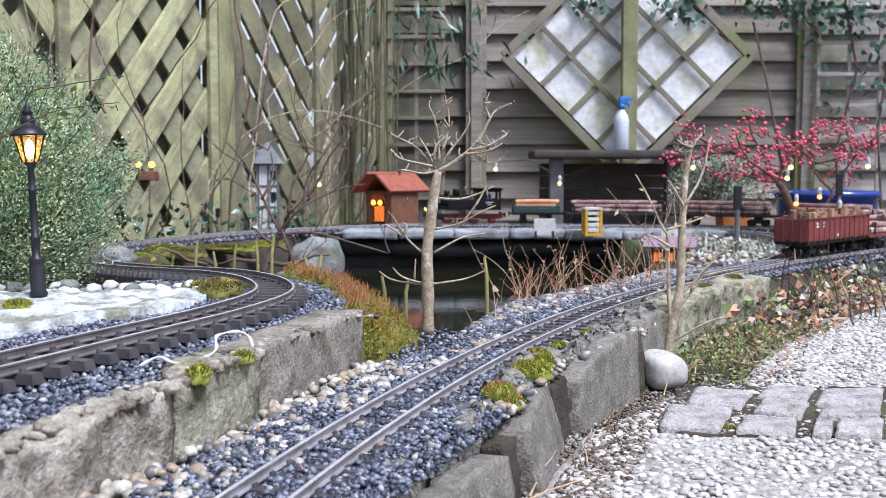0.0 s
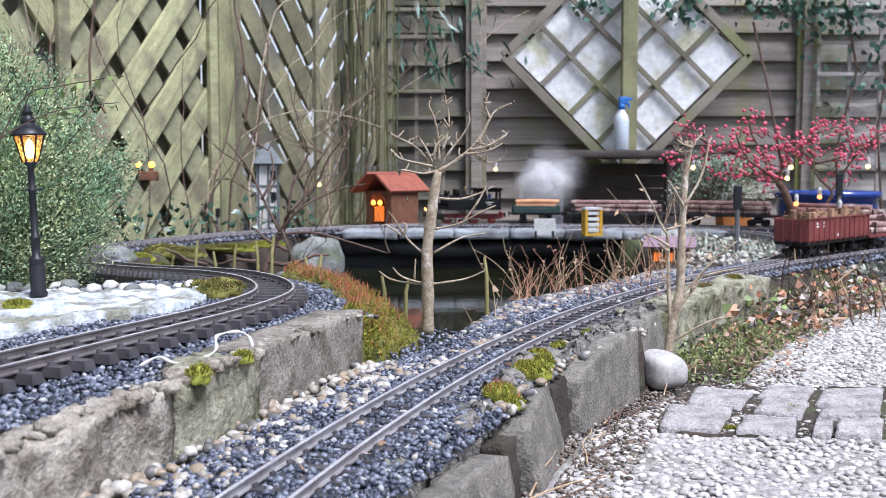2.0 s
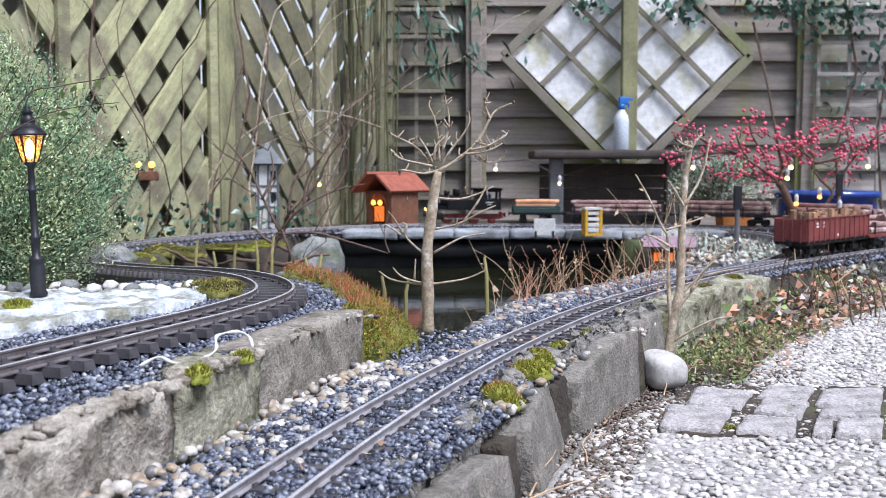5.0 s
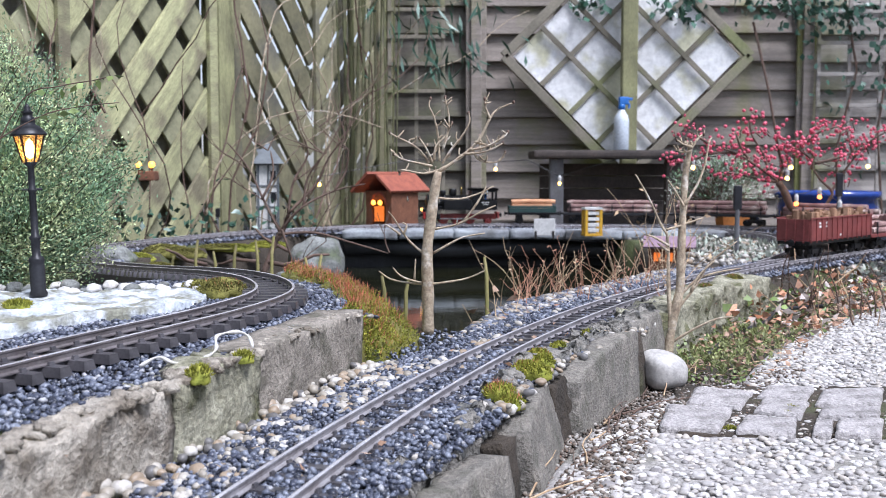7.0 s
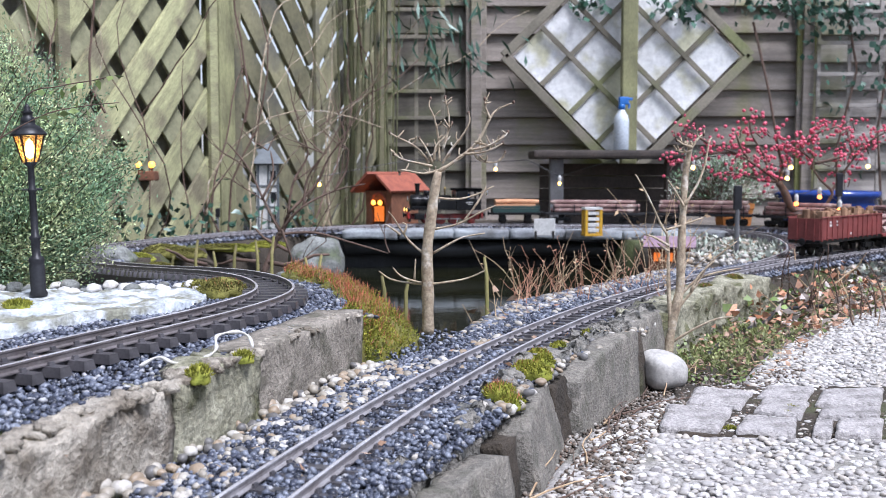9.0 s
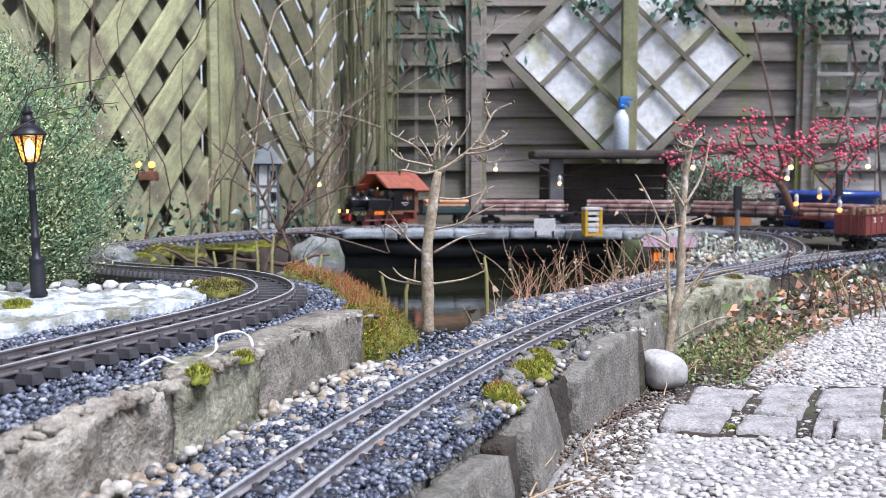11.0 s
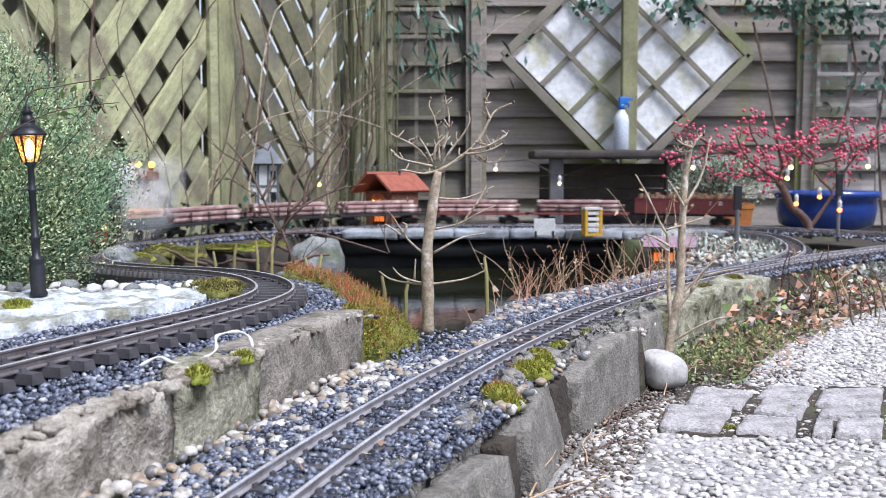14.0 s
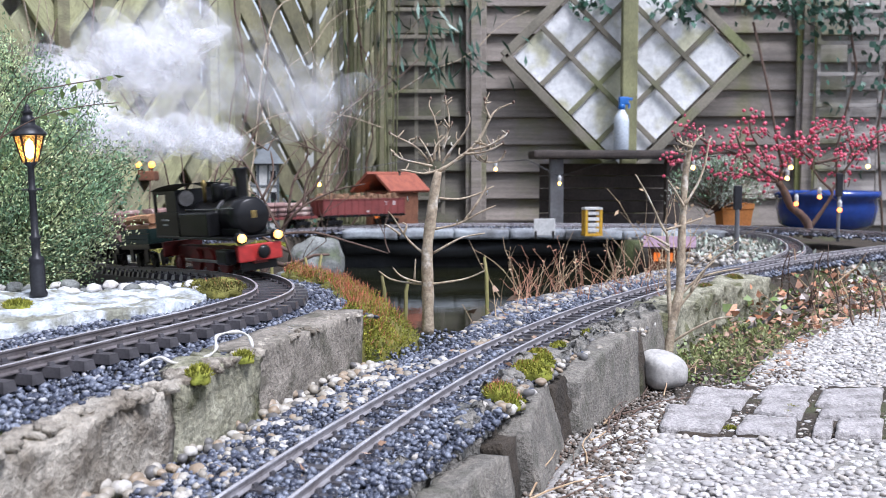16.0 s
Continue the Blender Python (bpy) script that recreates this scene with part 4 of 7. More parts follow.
board_panel(-0.3, 0.16, "brown horizontal board fence panel, darkened for algae and corner shade", "fence_dark")
board_panel(0.165, 0.9, "grey-brown horizontal board fence panel with green algae")
board_panel(0.905, 1.78, "grey-brown horizontal board fence panel behind the trellis")
board_panel(1.785, 2.9, "pale grey weathered horizontal board fence panel", "fence_pale")
board_panel(2.905, 4.2, "grey-brown horizontal board fence panel")
for x in (0.9, 2.9):
    t = thing("wooden_post", x - 0.02, BACK_Y - 0.23, 0, 0, "green-tinged square wooden post in front of the board fence", "post", "fence posts")
    bm = BM()
    box(bm, -0.036, 0.036, -0.03, 0.035, -0.1, 1.9, 0.006)
    part("shaft", bm, M["fence_post"] if x < 1 else M["fence_brown"], t)
    bm = BM()
    box(bm, -0.05, 0.05, -0.04, 0.045, 1.902, 1.925, 0.004)
    part("cap", bm, M["fence_green"], t)
for x in (0.1625, 1.7825):
    t = thing("wooden_post", x, BACK_Y - 0.065, 0, 0, "flat grey-brown batten covering a fence joint", "batten", "fence battens")
    bm = BM()
    box(bm, -0.026, 0.026, -0.012, 0.012, -0.1, 1.82, 0.004)
    part("shaft", bm, M["fence_brown"], t)
# unseen fence added to close the garden behind the camera and to the sides
for x0, x1, y0, y1 in ((-2.6, 4.4, -2.6, -2.5), (4.3, 4.4, -2.5, 5.3), (-2.6, -2.5, -2.5, 2.0)):
    bm = BM()
    box(bm, x0, x1, y0, y1, -0.1, 0.9, 0.01)
    tagged(mesh_object("wall_outer", bm, M["fence_brown"]), "plain brown fence added out of view to close the plot", "fence", kind="structure")


def diamond_trellis():
    t = thing("trellis", 0.882, BACK_Y - 0.16, 0.862, 0, "square wooden trellis hung as a diamond with white backing panes", "trellis")
    R = Matrix.Rotation(radians(45), 4, 'Y')
    half = 0.418
    for a in range(4):
        bm = BM()
        box(bm, -half, half, -0.012, 0.018, half - 0.022, half + 0.022, 0.003, R @ Matrix.Rotation(radians(90 * a), 4, 'Y'))
        part("frame_bar", bm, M["trellis"], t)
    n, inner = 4, half - 0.03
    pitch = 2 * inner / n
    for k in range(1, n):
        c = -inner + pitch * k
        for turn, y0 in ((0, -0.006), (90, 0.006)):
            bm = BM()
            box(bm, -inner, inner, y0 - 0.006, y0 + 0.006, c - 0.012, c + 0.012, 0.002, R @ Matrix.Rotation(radians(turn), 4, 'Y'))
            part("lath", bm, M["trellis"], t)
    for i in range(n):
        for j in range(n):
            bm = BM()
            x0, z0 = -inner + pitch * i, -inner + pitch * j
            box(bm, x0 + 0.004, x0 + pitch - 0.004, 0.0135, 0.0175, z0 + 0.004, z0 + pitch - 0.004, 0, R)
            part("pane", bm, M["white_panel"], t)
    return t


diamond_trellis()


def grid_trellis(x0, x1, z0, z1, pitch, y, label, mat):
    t = thing("trellis", 0, y, 0, 0, label, "trellis")
    x = x0
    while x <= x1 + 0.001:
        bm = BM()
        box(bm, x - 0.009, x + 0.009, -0.006, 0.006, z0, z1, 0.002)
        part("lath", bm, M[mat], t)
        x += pitch
    z = z0 + 0.08
    while z <= z1:
        bm = BM()
        box(bm, x0 - 0.01, x1 + 0.01, -0.017, -0.0065, z - 0.009, z + 0.009, 0.002)
        part("lath", bm, M[mat], t)
        z += pitch
    return t


grid_trellis(-0.26, 0.0, 0.1, 1.5, 0.13, BACK_Y - 0.09, "brown square-mesh climbing trellis on the fence", "trellis")
grid_trellis(1.82, 2.5, 0.1, 1.5, 0.15, BACK_Y - 0.1, "pale brown climbing trellis with ivy on the fence", "fence_pale")

# ---- dark bench against the fence, with a spray bottle ----
t = thing("bench", 0.75, 4.78, 0.06, 0, "black-stained plank bench against the board fence", "bench")
bm = BM()
box(bm, -0.35, 0.37, -0.14, 0.16, 0.308, 0.345, 0.012)
part("top", bm, M["bench_board"], t)
for x in (-0.24, 0.28):
    bm = BM()
    box(bm, x - 0.03, x + 0.03, -0.09, -0.03, -0.02, 0.307, 0.004)
    part("leg", bm, M["grey_post"] if x < 0 else M["bench_board"], t)
for k in range(5):
    bm = BM()
    box(bm, -0.3, 0.36, 0.1, 0.115, 0.0 + 0.058 * k, 0.055 + 0.058 * k, 0.003)
    part("back_board", bm, M["bench_board"], t)

t = thing("spray_bottle", 0.808, 4.76, 0.405, 10, "clear plastic spray bottle with blue and white head on the bench", "spray bottle")
bm = BM()
lathe(bm, [(0.03, 0), (0.034, 0.006), (0.034, 0.13), (0.03, 0.155), (0.016, 0.175), (0.013, 0.19)], 20)
part("body", bm, M["bottle"], t, "cloudy translucent plastic body", True)
bm = BM()
lathe(bm, [(0.016, 0.185), (0.016, 0.205), (0.013, 0.208)], 16)
part("collar", bm, M["blue_plastic"], t, "blue screw collar", True)
bm = BM()
box(bm, -0.014, 0.03, -0.012, 0.012, 0.206, 0.242, 0.006)
box(bm, 0.03, 0.05, -0.007, 0.007, 0.226, 0.238, 0.003)
part("spray_head", bm, M["blue_plastic"], t, "blue spray head")
bm = BM()
rod(bm, [(0.026, 0, 0.222), (0.036, 0, 0.205), (0.034, 0, 0.19)], 0.005, 8)
part("trigger", bm, M["blue_plastic"], t, "blue trigger")

# ---- model houses and small structures ----
t = thing("model_engine_shed", -0.225, 4.52, 0.078, -36, "small red-brown wooden model shed with a red roof and lit doorway", "model house")
for q in ((-0.085, -0.045, -0.1, 0.12, 0, 0.15), (0.045, 0.085, -0.1, 0.12, 0, 0.15), (-0.0449, 0.0449, 0.1, 0.12, 0, 0.15), (-0.0449, 0.0449, -0.1, -0.085, 0.11, 0.15)):
    bm = BM()
    box(bm, *q, 0.003)
    part("wall", bm, M["shed_wood"], t)
for s_ in (-1, 1):
    bm = BM()
    box(bm, -0.012, 0.125, -0.13, 0.2, -0.004, 0.008, 0.002, Matrix.Translation((0, 0, 0.218)) @ Matrix.Rotation(radians(90 - s_ * 90), 4, 'Z') @ Matrix.Rotation(radians(36), 4, 'Y'))
    part("roof_slope", bm, M["red_roof"], t, "red tiled roof slope")
bm = BM()
rod(bm, [(0.05 * math.cos(math.pi * k / 10), -0.102, 0.09 + 0.05 * math.sin(math.pi * k / 10)) for k in range(11)], 0.006, 6)
part("door_arch", bm, M["red_roof"], t)
for s_ in (-1, 1):
    bm = BM()
    bmesh.ops.create_uvsphere(bm, u_segments=12, v_segments=8, radius=0.011, matrix=Matrix.Translation((s_ * 0.021, -0.115, 0.1)))
    part("lamp", bm, M["glow_warm"], t, "glowing amber lamp", True)
# Glowing panel in place of the lamplit interior.
bm = BM()
box(bm, -0.03, 0.03, -0.098, -0.09, 0.02, 0.085, 0.002)
part("doorway", bm, M["glow_door"], t, "glowing amber panel for the lamplit interior")

t.scale = (0.84, 0.84, 1.0)

t = thing("model_tower_house", -0.745, 4.33, 0.07, 12, "small white half-timbered model house with a grey slate roof", "model house")
bm = BM()
box(bm, -0.05, 0.05, -0.05, 0.05, 0, 0.25, 0.002)
part("wall", bm, M["plaster"], t)
for z in (0.0, 0.085, 0.165, 0.245):
    bm = BM()
    box(bm, -0.053, 0.053, -0.053, 0.053, z, z + 0.007, 0.001)
    part("beam", bm, M["slate"], t)
for x in (-0.049, -0.017, 0.017, 0.049):
    bm = BM()
    box(bm, x - 0.0035, x + 0.0035, -0.0545, -0.048, 0.007, 0.25, 0.001)
    part("beam", bm, M["slate"], t)
for x in (-0.033, 0.033):
    for z in (0.03, 0.11, 0.19):
        bm = BM()
        box(bm, x - 0.009, x + 0.009, -0.0535, -0.049, z, z + 0.035, 0.001)
        part("window", bm, M["window_dark"], t, "small dark window")
bm = BM()
a = [bm.verts.new(c) for c in ((-0.07, -0.07, 0.252), (0.07, -0.07, 0.252), (0.07, 0.07, 0.252), (-0.07, 0.07, 0.252), (-0.02, 0, 0.335), (0.02, 0, 0.335))]
for f in ((0, 1, 5, 4), (1, 2, 5), (2, 3, 4, 5), (3, 0, 4), (3, 2, 1, 0)):
    bm.faces.new([a[i] for i in f])
part("roof", bm, M["slate"], t, "grey slate hipped roof")
t.scale = (1.2, 1.2, 1.08)

# planter pot behind the track
t = thing("plant_pot", 1.62, 4.42, 0.07, 0, "wide glossy cobalt blue glazed plant pot", "plant pot")
bm = BM()
lathe(bm, [(0.16, 0), (0.19, 0.02), (0.205, 0.09), (0.2, 0.125), (0.218, 0.135), (0.218, 0.158), (0.2, 0.158), (0.185, 0.12), (0.02, 0.118)], 40)
part("bowl", bm, M["blue_glaze"], t, smooth=True)
bm = BM()
lathe(bm, [(0.155, 0.121), (0.1, 0.13), (0.01, 0.134)], 24)
part("earth", bm, M["soil"], t)

t = thing("plant_pot", 1.2, 4.32, 0.07, 4, "square orange terracotta pot under the silvery shrub", "plant pot")
bm = BM()
lathe(bm, [(0.075, 0), (0.09, 0.085), (0.094, 0.088), (0.094, 0.11), (0.085, 0.11), (0.08, 0.095), (0.01, 0.093)], 4, Matrix.Rotation(radians(42), 4, 'Z'))
part("body", bm, M["terracotta"], t)
bm = BM()
lathe(bm, [(0.07, 0.094), (0.04, 0.1), (0.01, 0.102)], 12)
part("earth", bm, M["soil"], t)

# yellow lantern crate and pale sign board on the pond's rim
t = thing("lantern_box", 0.522, 3.66, 0.085, 8, "small yellow framed lantern box with clear panes on the pond rim", "lantern")
for sx in (-1, 1):
    for sy in (-1, 1):
        bm = BM()
        box(bm, sx * 0.026 - 0.005, sx * 0.026 + 0.005, sy * 0.02 - 0.005, sy * 0.02 + 0.005, 0, 0.1, 0.001)
        part("corner_post", bm, M["yellow_paint"], t)
for z in (0.0, 0.092):
    bm = BM()
    box(bm, -0.032, 0.032, -0.026, 0.026, z, z + 0.008, 0.001)
    part("plate", bm, M["yellow_paint"] if z == 0 else M["plaster"], t)
for k in range(4):
    bm = BM()
    box(bm, -0.02, 0.02, -0.022, -0.019, 0.014 + 0.02 * k, 0.026 + 0.02 * k, 0.001)
    part("slat", bm, M["plaster"], t)
t = thing("sign_board", 0.352, 3.62, 0.085, -4, "small blank pale grey board standing on the pond rim", "board")
bm = BM()
box(bm, -0.037, 0.037, -0.003, 0.003, 0.004, 0.062, 0.002)
part("panel", bm, M["plaster"], t)
for x in (-0.03, 0.03):
    bm = BM()
    box(bm, x - 0.004, x + 0.004, -0.0075, -0.0035, -0.01, 0.02, 0.001)
    part("peg", bm, M["dark_wood"], t)


# pond rim: black liner fold and pale edging along the far bank
def rim(u, v, w):
    x = -0.42 + 1.25 * u
    return x, 3.86 + 0.09 * v + 0.03 * math.sin(4 * x), -0.15 + 0.228 * w


tagged(mesh_object("pond_liner", warped_box(60, 4, 12, rim, 0.02, 9, 2.0), M["liner"], smooth=True), "black rubber pond liner hanging over the far bank", "pond liner", kind="structure")
bm = BM()
rod(bm, [(-0.36 + 0.06 * k, 3.8 + 0.012 * math.sin(k), 0.03 + 0.006 * math.sin(k * 0.7)) for k in range(18)], 0.03, 12)
tagged(mesh_object("pipe", bm, M["liner"], smooth=True), "thick black pipe along the far pond edge", "pipe")
for k in range(7):
    x = -0.36 + 0.2 * k
    def edging(u, v, w, x=x, k=k):
        return x + 0.197 * u, 3.72 + 0.16 * v + 0.02 * math.sin(k), 0.07 + 0.03 * w
    tagged(mesh_object("edging_stone", warped_box(10, 8, 3, edging, 0.007, 14, k), M["frost_stone"], smooth=True), "flat pale frosted edging stone along the pond", "edging stone", "pond edging stones")


# ---- lamps and small lights ----
def street_lamp(x, y, z):
    t = thing("street_lamp", x, y, z, 20, "black cast model street lamp with a glowing amber lantern", "street lamp")
    bm = BM()
    lathe(bm, [(0.011, 0), (0.0115, 0.004), (0.0095, 0.008), (0.0098, 0.04), (0.0088, 0.043), (0.0102, 0.047), (0.0088, 0.051), (0.0055, 0.053), (0.0055, 0.073), (0.0072, 0.075), (0.0072, 0.078), (0.0048, 0.08),
               (0.0044, 0.135), (0.006, 0.137), (0.006, 0.139), (0.0042, 0.141), (0.004, 0.168), (0.007, 0.171), (0.009, 0.174)], 20)
    part("post", bm, M["lamp_black"], t, smooth=True)
    bm = BM()
    rod(bm, [(-0.012, 0, 0.139), (0.012, 0, 0.139)], 0.0013, 8)
    part("ladder_bar", bm, M["lamp_black"], t)
    for k in range(6):
        a = math.pi / 3 * k
        bm = BM()
        rod(bm, [(0.0095 * math.cos(a), 0.0095 * math.sin(a), 0.174), (0.0185 * math.cos(a), 0.0185 * math.sin(a), 0.208)], 0.0011, 6)
        part("lantern_bar", bm, M["lamp_black"], t)
        b2 = a + math.pi / 3
        bm = BM()
        v = [bm.verts.new(c) for c in ((0.009 * math.cos(a), 0.009 * math.sin(a), 0.1742), (0.009 * math.cos(b2), 0.009 * math.sin(b2), 0.1742),
                                       (0.0178 * math.cos(b2), 0.0178 * math.sin(b2), 0.2075), (0.0178 * math.cos(a), 0.0178 * math.sin(a), 0.2075))]
        bm.faces.new(v)
        bmesh.ops.solidify(bm, geom=list(bm.faces), thickness=0.0005)
        part("pane", bm, M["lamp_glass"], t, "amber-lit lantern pane").visible_shadow = False
    bm = BM()
    lathe(bm, [(0.0005, 0.178), (0.005, 0.182), (0.006, 0.192), (0.004, 0.2), (0.0005, 0.204)], 12)
    part("bulb", bm, M["glow_lamp"], t, "glowing bulb", True)
    bm = BM()
    lathe(bm, [(0.0185, 0.2076), (0.0228, 0.208), (0.0222, 0.2105), (0.0175, 0.2165), (0.0115, 0.221), (0.0088, 0.2225), (0.0092, 0.2255), (0.0088, 0.231), (0.0062, 0.2325), (0.006, 0.236), (0.0078, 0.2375), (0.0035, 0.241), (0.0042, 0.2445), (0.0008, 0.249)], 24)
    part("cap", bm, M["lamp_black"], t, "pointed black lantern roof", True)
    return t


street_lamp(-0.526, 1.352, 0.148).matrix_basis = pose(-0.526, 1.352, 0.148, 0, -1.8, 20)


def signal(x, y, z, h, label):
    t = thing("signal_post", x, y, z, 0, label, "signal")
    bm = BM()
    rod(bm, [(0, 0, -0.01), (0, 0, h * 0.66)], 0.007, 8)
    part("post", bm, M["grey_post"], t)
    bm = BM()
    box(bm, -0.012, 0.012, -0.007, 0.007, h * 0.64, h, 0.004)
    part("head", bm, M["lamp_black"], t)
    return t


signal(0.845, 3.0, 0.075, 0.195, "slim grey model signal post with a black head")
signal(1.385, 3.66, 0.075, 0.23, "slim grey model signal post beside the berry shrub")
signal(-0.87, 4.02, 0.07, 0.1, "short grey signal box post beside the fence post")


def unit(px, py, depth):
    """Place on the view's slanted grid: sideways and upward units of 1/1850 at a depth."""
    k = depth / 1850
    return (px * k, depth, EYE_Z + py * k)


# wall lantern on the left fence
t = thing("wall_lantern", *unit(-520, 12, 3.3), 0, "small wooden wall lantern with two amber bulbs on the fence", "wall lantern")
bm = BM()
box(bm, -0.03, 0.02, -0.01, 0.05, -0.05, -0.02, 0.004)
part("bracket", bm, M["shed_wood"], t)
for x, y, r in ((-0.03, 0.0, 0.009), (0.012, -0.005, 0.0105)):
    bm = BM()
    bmesh.ops.create_uvsphere(bm, u_segments=12, v_segments=8, radius=r, matrix=Matrix.Translation((x, y, 0.0)))
    part("bulb", bm, M["glow_warm"], t, "glowing amber bulb", True)
    bm = BM()
    rod(bm, [(x, y + 0.005, -0.03), (x, y, -0.008)], 0.005, 6)
    part("holder", bm, M["shed_wood"], t)

# grey rock by the pond
bm = BM()
bmesh.ops.create_icosphere(bm, subdivisions=4, radius=1)
for v in bm.verts:
    q = Vector(v.co)
    v.co = Vector((q.x * 0.095, q.y * 0.08, q.z * 0.085)) * (1 + 0.22 * noise.noise(q * 1.6))
rk = mesh_object("boulder", bm, M["rock"], smooth=True)
rk.matrix_basis = pose(-0.405, 3.4, 0.012)
tagged(rk, "large grey lichen-covered boulder at the pond edge", "stone")

# bridge carrying the track out of the shrub
t = thing("model_bridge", 0, 0, 0, 0, "dark steel girder bridge under the curved track on brick piers", "bridge")
for side in (-1, 1):
    bm = BM()
    ring = []
    for k in range(14):
        s_ = S_UP - 0.3 + 0.045 * k
        m = line_matrix(s_)
        ring.append([bm.verts.new(m @ Vector((side * 0.042 + dx, 0, dz))) for dx, dz in ((-0.004, -0.0175), (0.004, -0.0175), (0.004, -0.046), (-0.004, -0.046))])
    for a, b in zip(ring, ring[1:]):
        for k in range(4):
            bm.faces.new((a[k], b[k], b[(k + 1) % 4], a[(k + 1) % 4]))
    bm.faces.new(ring[0])
    bm.faces.new(ring[-1][::-1])
    part("girder", bm, M["lamp_black"], t)
for s_ in (S_UP - 0.12, S_UP + 0.12):
    m = line_matrix(s_)
    for r_ in range(5):
        for c in (-1, 1):
            bm = BM()
            box(bm, -0.019, 0.019, -0.02, 0.02, -0.0085, 0.0085, 0.0015)
            ob = part("brick", bm, M["brick"], t)
            ob.matrix_basis = Matrix.Translation(m.translation + m.to_3x3() @ Vector((c * 0.0205, 0, 0)) + Vector((0, 0, -0.057 - 0.0185 * r_)))

# model building with a mauve roof behind the stalks
t = thing("model_station", 0.665, 3.06, 0.03, -12, "small red-brown model building with a mauve roof and lit windows", "model house")
bm = BM()
box(bm, -0.06, 0.06, -0.04, 0.04, -0.01, 0.06, 0.002)
part("wall", bm, M["shed_wood"], t)
for s_ in (-1, 1):
    bm = BM()
    box(bm, -0.075, 0.075, -0.002, 0.06, -0.003, 0.003, 0.001, Matrix.Translation((0, 0, 0.088)) @ Matrix.Rotation(radians(90 - s_ * 90), 4, 'Z') @ Matrix.Rotation(radians(-28), 4, 'X'))
    part("roof_slope", bm, M["mauve_roof"], t, "mauve roof slope")
for x in (-0.035, 0.0, 0.035):
    bm = BM()
    box(bm, x - 0.01, x + 0.01, -0.0425, -0.039, 0.02, 0.045, 0.001)
    part("window", bm, M["glow_door"], t, "amber-lit window")

# ---- the train: each vehicle's origin is at its front end on the rail head, y forward ----
TRAIN, WHEELS = [], []


def wheelset_parts(t, y, r, mat, spokes=False, gauge=0.0225):
    for sx in (-1, 1):
        bm = BM()
        m = Matrix.Rotation(radians(90), 4, 'Y')
        if spokes:
            lathe(bm, [(r * 0.82, -0.0035), (r, -0.0035), (r, 0.002), (r + 0.002, 0.002), (r + 0.002, 0.0035), (r * 0.82, 0.0035), (r * 0.82, -0.0034)], 24, m)
            lathe(bm, [(r * 0.25, -0.004), (r * 0.25, 0.003)], 10, m)
            for k in range(8):
                a = math.pi / 4 * k
                rod(bm, [(0, r * 0.2 * math.cos(a), r * 0.2 * math.sin(a)), (0, r * 0.85 * math.cos(a), r * 0.85 * math.sin(a))], 0.0016, 5)
        else:
            lathe(bm, [(r * 0.3, -0.004), (r * 0.8, -0.002), (r * 0.85, -0.0035), (r, -0.0035), (r, 0.002), (r + 0.0015, 0.002), (r + 0.0015, 0.0035), (r * 0.3, 0.0035)], 18, m)
        w = part("wheel", bm, mat, t, "", False)
        w.matrix_basis = pose(sx * gauge, y, r, 0, 0, 0 if sx < 0 else 180)
        if spokes:
            WHEELS.append((w, pose(sx * gauge, y, r), sx, r))


